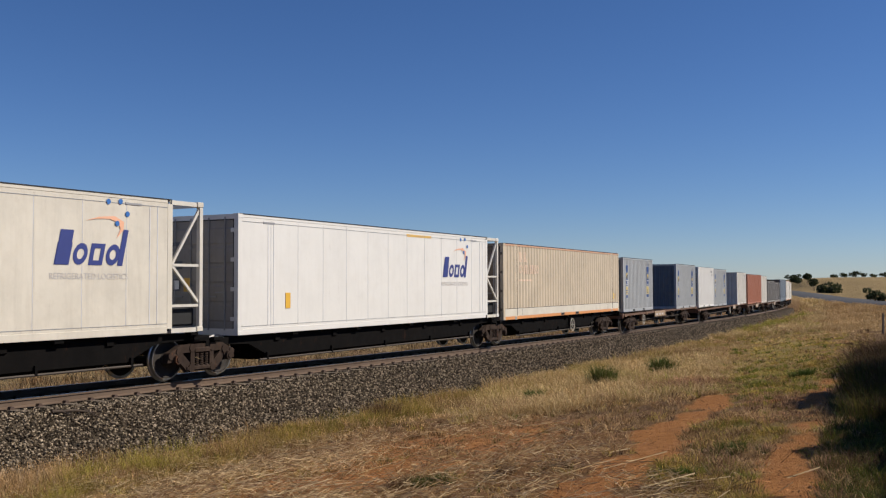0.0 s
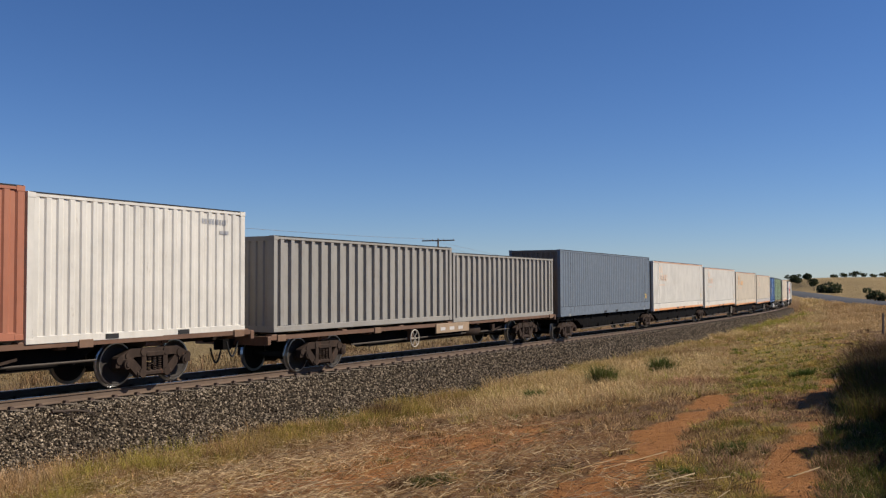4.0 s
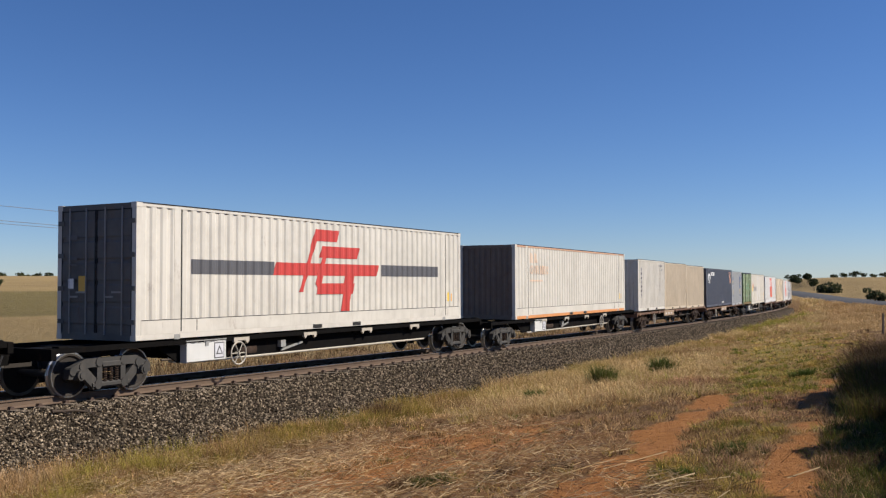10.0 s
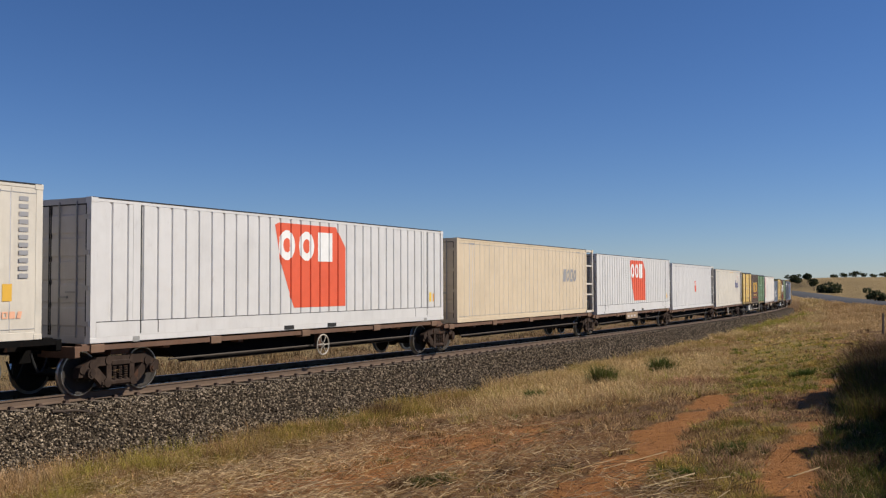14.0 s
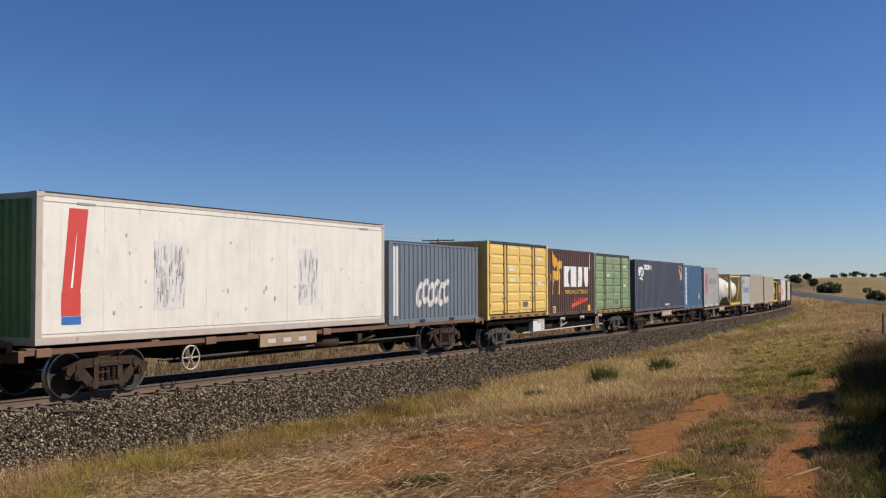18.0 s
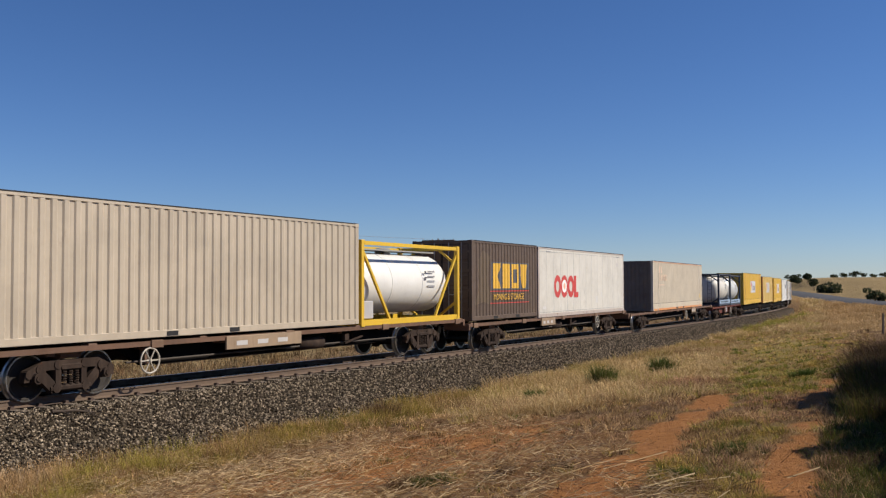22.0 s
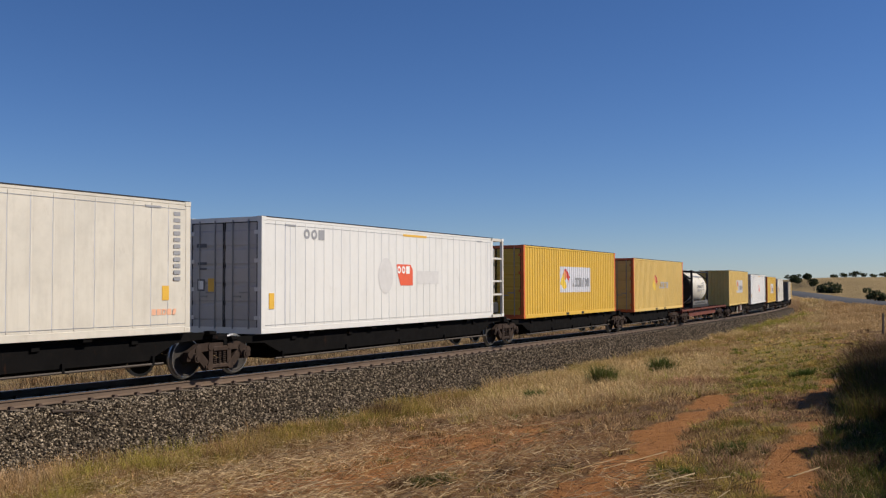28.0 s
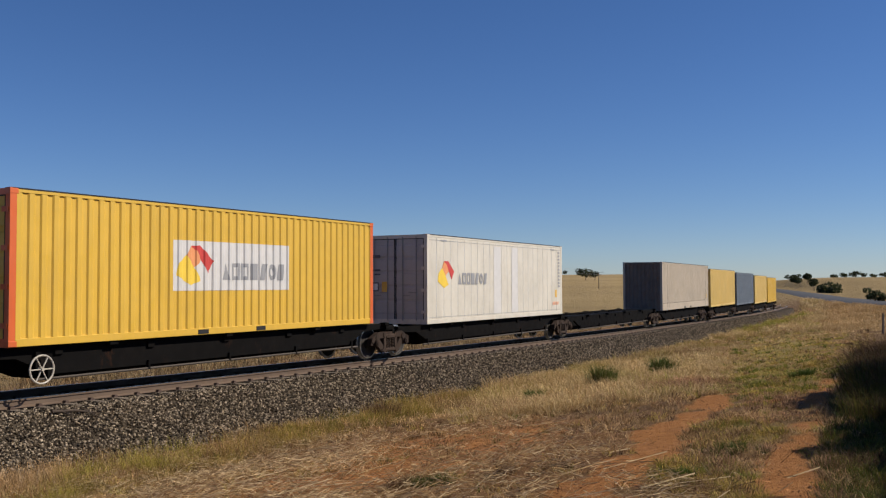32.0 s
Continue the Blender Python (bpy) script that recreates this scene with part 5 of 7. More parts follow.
def name_block(T, x, z, w, h):
    """A leaning orange block with pale shapes in it."""
    mark(T, "logo", [([(0.08, 0.52), (0.0, 0.97), (0.05, 1.0), (0.85, 1.0), (1.0, 0.75), (1.0, 0.0), (0.25, 0.0)], x, z, w, h, "signred")]
         + word(["arc", "arc", "comb"], x + 0.05 * w, z + 0.56 * h, 0.80 * w, 0.36 * h, "white"), "orange-red block with white shapes")


def crest(T, x, z):
    """A stout winged figure as plain shapes, and a row of white blocks."""
    lion = [([(0, 0.2), (0.5, 0), (1, 0.15), (0.95, 0.6), (0.5, 0.55), (0.05, 0.6)], x + 0.25, z + 0.35, 0.95, 0.75, "gold"),
            ([(0, 0), (0.3, 0), (0.75, 0.9), (0.35, 1)], x + 0.15, z - 0.25, 0.35, 0.75, "gold"), ([(0.2, 0), (0.6, 0), (0.8, 1), (0.3, 1)], x + 0.85, z - 0.25, 0.4, 0.8, "gold"),
            ([(0, 0), (0.4, 0.35), (1, 0.3), (0.9, 0.9), (0.3, 1.0), (-0.1, 0.6)], x + 0.85, z + 0.7, 0.55, 0.55, "gold"),
            ([(0.4, 0), (1, 0.35), (0.75, 0.6), (0.35, 0.75), (0, 1), (0.05, 0.4)], x + 0.15, z + 0.85, 0.75, 0.8, "amber"),
            ([(0, 0), (0.1, -0.05), (0.25, 0.8), (0.15, 1)], x - 0.05, z + 0.1, 0.5, 0.6, "gold")]
    mark(T, "logo", lion, "golden winged figure as plain shapes")
    mark(T, "logo", word(["cross", "comb", "zig", "mast"], x + 1.68, z + 0.08, 3.45, 0.92, "white", 0, 0.14), "white block shapes")
    lettering(T, "REMOVALS & STORAGE", x + 1.68, z - 0.24, 0.19, "gold", wide=3.05)
    mark(T, "logo", [([(0, 0), (1, 0.55), (1.02, 0.8), (0.04, 0.35)], x + 2.56, z - 0.88, 2.2, 0.56, "signred")] + word(["bar", "tent", "bar", "ring", "bar", "tent", "bar"], x + 2.9, z - 0.62, 1.6, 0.2, "red", 0.3), "red slanted stroke")
    mark(T, "placard", [("bar", -2.95 + 0.45, 0.12, 0.4, 0.3, "yellow"), ("bar", -2.45, 0.2, 0.2, 0.06, "char"), ("bar", -2.45, 0.3, 0.2, 0.06, "char"), ("bar", 2.1, 0.12, 0.42, 0.27, "yellow"), ("bar", 2.35, 2.05, 0.06, 0.75, "pale")], "yellow warning placards")


def old_crest(T):
    mark(T, "logo", [("bar", -1.35, 1.10, 3.5, 1.05, "char")] + word(["cross", "comb", "gate", "mast"], -1.25, 1.15, 3.4, 0.95, "gold", 0, 0.12), "gold ornate block shapes")
    lettering(T, "MOVING & STORAGE", -1.25, 0.72, 0.24, "gold", wide=2.85)
    mark(T, "logo", [([(0, 0), (0.5, 0.05), (1, 0), (0.8, 0.5), (0.95, 0.9), (0.5, 1), (0.15, 0.8), (0.25, 0.45)], -2.75, 0.55, 1.35, 2.0, "dullbrown")], "dull painted figure as a plain shape", y=-HALF - 0.009)
    mark(T, "marking", [("bar", -1.5, 1.03, 3.7, 0.035, "red"), ("bar", -1.5, 0.58, 3.7, 0.035, "red"), ("bar", 2.18, 0.58, 0.03, 0.48, "red")])


def small_marks(T, L, H, ink="grey"):
    mark(T, "marking", [("bar", L / 2 - 1.5 + 0.12 * k, H - 0.36, 0.08, 0.12, ink) for k in range(7)] + [("bar", L / 2 - 0.9, H - 0.58, 0.3, 0.08, ink)])


def yellow_tabs(T, L):
    for x, z, w, h, ink in ((-1.12, 0.20, 0.34, 0.10, "yellow"), (0.78, 0.20, 0.34, 0.10, "yellow"), (L / 2 - 0.95, 0.62, 0.14, 0.30, "yellow"), (L / 2 - 0.72, 0.62, 0.12, 0.26, "amber")):
        mark(T, "placard", [("bar", x, z, w, h, ink)], "small yellow data placard")


# ---- the train, box by box from the first to the last ----
def rail48(u0, u1, side, words, trim=ORANGE, ink="faded_orange", end="plain", logo=True, skirt=None, big=False):
    T, L = load(u0, u1, 2.96, words)
    long_box(T, L, 2.96, side, trim, skirt, end, endmat=SOOT_SHADE)
    if logo:
        name_orange(T, L, big, ink)
    yellow_tabs(T, L)
    return T, L


def box20(u0, u1, side, words, end="plain", H=2.9, marks="grey", frame=None):
    T, L = load(u0, u1, H, words)
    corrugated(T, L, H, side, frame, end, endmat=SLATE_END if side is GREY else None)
    if marks:
        small_marks(T, L, H, marks)
    return T, L


def doors20(u0, u1, side, words, base=None, graffiti=False):
    T, L = load(u0, u1, 2.94, words)
    side_door(T, L, 2.94, side, base)
    ink = "palegreen" if side in (GREEN, GREEN_D) else "pale"
    pale = [("bar", -1.1, 1.82, 0.55, 0.13, ink), ("bar", -1.05, 1.42, 0.6, 0.12, ink), ("bar", 1.75, 1.3, 0.55, 0.12, ink), ("bar", 1.8, 2.3, 0.5, 0.12, ink), ("bar", 0.3, 0.42, 0.5, 0.2, "char")]
    for it in pale:
        mark(T, "marking", [it], "pale stencilled panel", y=-1.218)
    if side in (GREEN, GREEN_D):
        w = (L - 0.42) / 4
        for k, z in ((2, 1.60), (2, 1.27), (1, 1.27), (1, 0.60), (3, 0.60)):
            x = -L / 2 + 0.21 + k * w + w * 0.15
            mark(T, "fresh_panel", [("bar", x, z + (u0 % 0.3), w * 0.66, 0.23, "fresh")], "brighter repainted green panel", y=-1.2235)
    if graffiti:
        mark(T, "graffiti", [("arc", 1.5 + 0.24 * k, 0.35, 0.2, 0.36, "white") for k in range(4)], "white spray-painted scrawl", y=-1.228)
    return T, L


def cooler(u0, u1, side, words, rib=0.62, cage=None, end="doors", endmat=None, H=2.96, frame=None, deep=0.006, tab=None):
    T, L = load(u0, u1, H, words, name="refrigerated_container")
    reefer(T, L, H, side, frame, rib, end, endmat, cage, deep, tab)
    return T, L


def build_train():
    # first pack
    pack([-11.5, 3.9, 19.65, 35.2], "black", last=2.2, wheels={2: 27.9})
    T, L = cooler(-11.1, 3.75, CREAM, "cream refrigerated container with blue and orange markings", 1.1, "truss", endmat=GREY_W, deep=0.003)
    name_rand(T, 3.36, 1.47, 1.05)
    T, L = cooler(4.93, 19.72, CLEAN_WHITE, "white refrigerated container with a steel end frame", 1.1, "truss", endmat=GREY_D, deep=0.003, tab=1.85)
    name_rand(T, 2.98, 1.47, 1.05)
    mark(T, "placard", [("bar", 0.6, 2.74, 1.6, 0.07, "gold")])
    rail48(20.15, 34.95, BEIGE, "beige corrugated long container with orange rails", ink="faded_orange", end="doors", skirt=CREAM)
    # flats with single boxes
    wagon(35.55, 54.7, "brown", [37.8, 51.4], wheel=39.9, kit=(42.4, 2.6))
    T, L = box20(35.86, 41.98, GREY, "light grey corrugated container with blue and yellow panels")
    stickers(T, L, 2.9)
    T, L = box20(48.13, 54.25, GREY, "light grey corrugated container beside an empty wagon slot")
    stickers(T, L, 2.9)
    wagon(55.0, 80.5, "brown", [58.9, 76.2], wheel=69.6, kit=(71.25, 1.5))
    box20(55.4, 61.52, CLEAN_WHITE, "white corrugated container on a brown wagon", end="doors")
    T, L = box20(61.6, 67.72, GREY, "light grey corrugated container with blue and yellow panels")
    stickers(T, L, 2.9)
    box20(73.95, 80.08, WHITE, "white corrugated container at the end of a half-empty wagon", marks="grey")
    wagon(80.85, 100.0, "brown", [83.2, 96.9], wheel=85.3, kit=(87.7, 2.6))
    box20(81.2, 93.48, RED_OX, "brick red corrugated forty-foot container", marks=None)
    box20(93.54, 99.68, WHITE, "white corrugated container beside a red one")
    wagon(100.5, 120.1, "brown", [103.1, 117.2], wheel=107.9, kit=(109.3, 2.4))
    for a, b in ((100.77, 110.4), (110.5, 119.85)):
        T, L = load(a, b, 2.47, "weathered grey steel box with deep ribs", "container", "ribbed_container")
        open_box(T, L, 2.47 if a < 105 else 2.40, GREY_D)
    # second pack
    pack([120.3, 135.7, 151.35, 166.9, 182.4, 198.35], "black", last=1.95, wheels={2: 164.8, 4: 190.95})
    rail48(120.7, 135.62, BLUEGREY, "blue-grey corrugated long container", trim=BLUEGREY, logo=False)
    rail48(136.5, 151.36, WHITE, "white corrugated long container with orange rails")
    rail48(152.12, 166.9, WHITE, "white corrugated long container with orange markings")
    rail48(167.62, 182.5, PEACH, "peach corrugated long container with orange rails", ink="dull_orange", big=True)
    rail48(183.24, 197.95, PEACH, "pale peach corrugated long container with a grey skirt", ink="faded_orange", skirt=GREY_W)
    # three boxes with side doors
    wagon(198.7, 218.0, "grey", [200.3, 215.55], wheel=204.2, kit=(202.55, 1.25))
    T, L = doors20(198.98, 205.12, BLUE, "blue container with folding side doors")
    stickers(T, L, 2.9, False)
    doors20(205.33, 211.47, GREEN, "faded green container with folding side doors and yellow base", YEL_FRAME)
    doors20(211.58, 217.72, GREEN, "faded green side-door container with white scrawl", YEL_FRAME, True)
    # three long boxes on longer wagons
    wagon(218.3, 236.9, "grey", [219.7, 235.2], wheel=231.6, kit=(222.4, 1.35))
    wagon(237.7, 256.3, "grey", [239.3, 254.6], wheel=243.1, kit=(241.35, 1.3))
    wagon(257.1, 275.9, "grey", [258.6, 273.8], wheel=270.2, kit=(261.45, 1.25))
    rail48(220.3, 235.15, PEACH, "peach corrugated long container on a black wagon", ink="faded_orange")
    T, L = load(239.8, 254.65, 2.97, "white corrugated container with a red and black emblem")
    # door end in dark grey, its shade painted in along with the dirt
    long_box(T, L, 2.97, WHITE, WHITE, None, "doors", endmat=paint("shaded_sooty_door", (0.13, 0.13, 0.125), 0.6, 0.5, 0.3))
    mark(T, "logo", [("bar", -5.76, 1.44, 3.0, 0.34, "char"), ("bar", 2.3, 1.44, 3.5, 0.34, "char"), ("bar", -2.85, 1.44, 4.85, 0.33, "red", 0.5),
                     ([(0, 0), (0.2, 0), (1.0, 1.0), (0.8, 1.0)], -1.75, 1.0, 0.9, 1.70, "red"), ("bar", -1.15, 2.38, 1.15, 0.32, "red", 0.35), ("bar", -0.85, 1.93, 1.85, 0.32, "red", 0.35),
                     ([(0, 0.2), (0.25, 0.0), (0.75, 1.0), (0.5, 1.0)], -1.05, 1.0, 0.8, 1.1, "red"), ("bar", -1.0, 0.93, 1.75, 0.30, "red", 0.3), ("bar", 0.15, 0.45, 0.42, 1.05, "red", 0.25)],
         "red interlocked bars across a black stripe")
    yellow_tabs(T, L)
    rail48(259.35, 274.12, WHITE, "white corrugated long container with faint orange markings")
    # mixed flats
    wagon(276.5, 295.9, "brown", [278.3, 292.95], wheel=280.4, kit=(282.8, 2.6))
    T, L = box20(276.87, 283.0, WHITE, "white corrugated container with dark panels")
    stickers(T, L, 2.9, dull=True)
    box20(283.08, 289.2, BEIGE, "beige corrugated container on a brown wagon", marks=None)
    box20(289.32, 295.45, BEIGE, "beige corrugated container on a brown wagon", marks=None)
    wagon(296.1, 315.4, "brown", [298.55, 312.3], wheel=300.6, kit=(303.0, 2.6))
    for a, b in ((296.42, 308.75), (471.3, 483.6)):
        T, L = box20(a, b, SLATE, "slate blue corrugated forty-foot container with white emblem", marks=None)
        x = -L / 2 + 0.70
        mark(T, "logo", [("ring", x + 0.55, 1.95, 0.62, 0.55, "white"), ("disc", x, 2.0, 0.55, 0.5, "white"), ([(0, 0.5), (0.6, 0), (1, 0.6), (0.5, 1)], x + 0.3, 2.25, 0.6, 0.3, "white"), ([(0, 0.3), (1, 0), (0.6, 0.6)], x + 0.2, 1.75, 0.8, 0.35, "white")]
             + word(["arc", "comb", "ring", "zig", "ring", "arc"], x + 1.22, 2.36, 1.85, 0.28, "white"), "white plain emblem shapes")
        mark(T, "logo", [([(0, 1), (0.8, 1), (1, 0.75), (0.9, 0.1), (0.6, 0)], L / 2 - 1.55, 1.73, 0.98, 0.98, "salmon"), ([(0.1, 0.95), (0.75, 0.95), (0.9, 0.75), (0.85, 0.4)], L / 2 - 1.55, 1.73, 0.98, 0.98, "char"),
                         ("bar", 0.9, 0.22, 1.1, 0.12, "pale"), ("disc", 1.35, 0.75, 0.12, 0.12, "white")], "orange-edged shield")
    T, L = box20(308.88, 315.0, GREY, "light grey corrugated container with blue and yellow panels")
    stickers(T, L, 2.9)
    wagon(315.7, 335.0, "grey", [317.2, 332.7], wheel=329.0, kit=(320.0, 1.25))
    doors20(316.02, 322.16, GREEN, "green container with folding side doors", YEL_FRAME)
    T, L = cooler(322.28, 334.55, CREAM, "cream refrigerated container with a yellow swirl", 0.5, endmat=GREY_W, deep=0.009)
    name_flame(T, -5.42, 1.28, 1.0, "grey")
    end_column(T, L)
    mark(T, "door_panel", [("bar", -0.98, 0.22, 0.62, 2.5, "pale"), ("bar", 0.66, 0.22, 0.6, 2.5, "pale")], "pale grey door panels")
    # third pack
    pack([335.25, 350.4, 365.8, 381.3, 396.75, 412.4], "brown", first=1.35, last=2.0, wheels={0: 343.6, 4: 403.7}, kits={2: (371.5, 2.2)})
    for a, b in ((335.66, 350.42), (366.42, 381.3)):
        T, L = load(a, b, 2.97, "white ribbed container with an orange-red block")
        long_box(T, L, 2.97, COOL_WHITE, COOL_WHITE, None, "doors", period=0.42, bends=(0.80, 0.85, 0.94), deep=0.030, endmat=GREY_W)
        name_block(T, -1.54, 0.58, 3.15, 2.2)
        yellow_tabs(T, L)
    T, L = cooler(351.42, 365.9, SANDY, "warm sand-coloured ribbed refrigerated container with an end frame", 0.42, "ladder", deep=0.012)
    mark(T, "logo", word(["comb", "ring", "gate", "ring"], 3.1, 1.45, 1.75, 0.55, "grey", 0.22), "grey leaning shapes")
    T, L = cooler(382.02, 396.5, COOL_WHITE, "white ribbed refrigerated container with an end frame", 0.42, "ladder", deep=0.012)
    name_block(T, -0.2, 1.1, 0.62, 0.72)
    T, L = cooler(397.55, 412.0, CREAM, "cream refrigerated container with a steel truss frame", 1.1, "truss", endmat=GREY_D, deep=0.003)
    name_rand(T, 3.12, 1.45, 1.05)
    mark(T, "placard", [("bar", 0.4, 2.74, 1.6, 0.07, "gold")])
    # removals boxes
    wagon(412.8, 432.0, "grey", [414.3, 429.7], wheel=426.2, kit=(417.1, 1.25))
    doors20(413.15, 419.27, YELLOW_P, "yellow container with folding side doors", YEL_FRAME)
    T, L = box20(419.33, 425.43, BROWN_W, "worn brown corrugated container with gold shapes", marks=None)
    old_crest(T)
    doors20(425.55, 431.65, GREEN_D, "deep green container with folding side doors", YEL_FRAME)
    wagon(432.1, 451.6, "brown", [434.35, 448.9], wheel=436.6, kit=(439.0, 2.35))
    T, L = cooler(432.47, 444.78, WHITE_WORN, "scuffed white refrigerated container with rust marks", 1.5, end="plain", endmat=GREEN_D, deep=0.001, frame=RUSTY_FRAME)
    mark(T, "logo", [([(0, 0), (0.7, 0), (1, 1), (0.25, 1)], -5.55, 1.0, 0.62, 1.68, "red"), ("bar", -5.56, 0.55, 0.46, 0.46, "red"), ("bar", -5.55, 0.38, 0.46, 0.16, "blue"), ([(0.2, 0), (0.3, 0), (0.5, 1)], -5.45, 1.1, 0.5, 1.2, "white")], "red streak with a white line")
    r = random.Random(8)
    for px, w, n in ((-3.15, 0.95, 90), (1.95, 0.85, 45)):
        mark(T, "worn_patch", [("bar", px, 0.62, w, 1.5, "pale")] + [("bar", px + r.random() * (w - 0.06), 0.64 + r.random() * 1.1, 0.012 + r.random() * 0.04, 0.05 + r.random() * 0.35, "dust" if r.random() < 0.7 else "mist", 0.1 * r.random()) for i in range(n)], "scraped grey patch")
    mark(T, "scuffs", [("bar", -5 + 10 * r.random(), 0.4 + 2.0 * r.random(), 0.02 + 0.06 * r.random(), 0.02 + 0.10 * r.random(), "dust") for i in range(30)], "small dark scuffs and chips")
    T, L = box20(445.05, 451.2, BLUEGREY, "blue-grey corrugated container with pale scrawl", H=2.6, marks=None)
    mark(T, "graffiti", [("arc", -1.45 + 0.36 * k, 0.5 + 0.1 * (k % 2), 0.46, 0.85, "pale", 0.2) for k in range(6)] + [("bar", -2.8, 0.28, 0.3, 2.15, "pale")], "pale spray-painted scrawl")
    wagon(451.85, 470.8, "grey", [453.3, 468.15], wheel=464.6, kit=(456.4, 1.25))
    doors20(452.0, 458.05, YELLOW_P, "pale yellow container with folding side doors", YEL_FRAME)
    T, L = box20(458.1, 464.12, BROWN, "dark brown corrugated container with a golden figure", marks=None)
    crest(T, -2.72, 1.18)
    doors20(464.22, 470.35, GREEN, "faded green container with folding side doors", YEL_FRAME)
    wagon(471.0, 490.1, "brown", [472.8, 487.1], wheel=474.9, kit=(477.3, 2.6))
    T, L = box20(483.67, 489.75, BLUE_MID, "faded blue corrugated container with a white stripe", marks=None)
    mark(T, "logo", [("bar", -2.58, 0.26, 0.5, 2.48, "white")] + [("bar", -2.4, 0.6 + 0.3 * k, 0.14, 0.16, "sky") for k in range(7)] + [("bar", 1.96, 0.56, 0.32, 0.38, "yellow")], "tall white stripe")
    wagon(490.4, 509.5, "brown", [492.6, 506.8], wheel=494.7, kit=(497.2, 2.5))
    T, L = box20(490.75, 496.85, GREY_W, "pale grey corrugated container with red shapes", marks=None)
    mark(T, "logo", [("bar", -2.45 + 0.12 * math.sin(k * 0.9), 1.02 + 0.145 * k, 0.85 - 0.1 * abs(k - 4) / 2, 0.08, "red") for k in range(10)] + word(["zig", "comb", "bar", "gate", "arc", "zig", "tent", "mast", "arc"], -1.05, 1.70, 3.2, 0.40, "grey") + [("bar", -0.8, 1.12, 2.3, 0.16, "dust")], "red striped shape and dark block shapes")
    T, L = load(497.0, 502.98, 2.6, "white tank in a grey frame with a blue panel", "tank container", "tank_container")
    tank(T, L, 2.6, WHITE, GREY_D, "white")
    for (a, b) in ((503.1, 509.12), (542.66, 548.85)):
        Y, L2 = load(a, b, 2.55, "cream tank in a yellow frame", "tank container", "tank_container")
        tank(Y, L2, 2.55, CLEAN_WHITE, YEL_FRAME, "slim")
    bb = Build()
    for i in range(12):
        a0, a1 = math.pi * (0.78 + 0.42 * i / 12), math.pi * (0.78 + 0.42 * (i + 1) / 12)
        q = [(-2.25, 1.07 * math.cos(a0), 1.32 - 1.07 * math.sin(a0)), (-1.80, 1.07 * math.cos(a0), 1.32 - 1.07 * math.sin(a0)), (-1.80, 1.07 * math.cos(a1), 1.32 - 1.07 * math.sin(a1)), (-2.25, 1.07 * math.cos(a1), 1.32 - 1.07 * math.sin(a1))]
        bb.face(q)
    part("logo", bb, INK["navy"], T, "dark blue panel")
    wagon(509.8, 529.2, "brown", [512.05, 526.2], wheel=514.1, kit=(516.5, 2.7))
    T, L = box20(510.12, 516.22, ICE, "rust-streaked pale corrugated container with blue shapes", H=2.6, marks=None, frame=RUSTY_FRAME)
    mark(T, "logo", word(["arc", "ring", "arc", "arc", "ring"], -2.05, 1.05, 4.35, 0.52, "navy", 0, 0.38) + word(["mast", "comb", "gate", "frame"], -2.0, 1.95, 1.3, 0.24, "grey") + [([(0, 0), (1, 0), (0.6, 1), (0.4, 1)], -2.75, 1.85, 0.65, 0.5, "grey")], "dark blue rings and shapes")
    box20(516.32, 528.65, SAND, "sand-coloured corrugated forty-foot container", marks=None)
    wagon(529.5, 549.2, "brown", [532.55, 546.5], wheel=534.5, kit=(536.9, 2.9))
    box20(529.85, 542.5, SAND, "sand-coloured corrugated forty-foot container", marks=None)
    wagon(549.5, 568.6, "brown", [551.8, 565.9], wheel=563.75, kit=(556.4, 1.6))
    T, L = box20(549.82, 555.93, BROWN_W, "worn brown corrugated container with gold shapes", end="doors", marks=None)
    old_crest(T)
    T, L = cooler(556.02, 568.22, WHITE, "white refrigerated container with red flower emblem", 0.85, end="plain", endmat=RED_OX, deep=0.003, frame=RUSTY_FRAME)
    mark(T, "logo", [("ring", -4.25, 0.80, 0.86, 1.0, "red"), ("ring", -3.42, 0.80, 0.90, 1.0, "red"), ("disc", -3.28, 1.02, 0.62, 0.58, "white"), ("disc", -3.1, 1.17, 0.26, 0.28, "salmon"), ("ring", -2.56, 0.80, 0.86, 1.0, "red"), ("bar", -1.72, 0.80, 0.30, 0.98, "red"), ("bar", -1.42, 0.80, 0.28, 0.24, "red")], "red rings and a flower shape")
    mark(T, "marking", [("bar", -5.6, 0.35, 0.35, 0.12, "pale"), ("bar", 2.2, 0.8, 0.2, 0.2, "pale"), ("bar", 1.4, 0.5, 0.3, 0.3, "pale"), ("bar", 4.8, 2.3, 0.2, 0.16, "dust")])
    wagon(568.9, 592.8, "brown", [572.5, 590.4], wheel=583.5, kit=(585.2, 1.25))
    rail48(574.3, 588.9, PEACH, "peach corrugated long container behind an empty wagon end", ink="faded_orange")
    wagon(593.2, 608.3, "red", [595.9, 606.2], wheel=602.4, kit=(599.2, 1.2))
    for a, b, mt in ((596.4, 602.38, WHITE), (602.42, 608.35, TANK_STEEL)):
        T, L = load(a, b, 2.6, "white tank in a dark frame with pale blue rails" if mt is WHITE else "bare steel tank in a dark frame with pale blue rails", "tank container", "tank_container")
        tank(T, L, 2.6, mt, NAVY_FRAME, "blue")
    # fourth pack
    pack([608.6, 625.5, 640.1, 656.4, 672.1], "black", first=1.35, last=1.9)
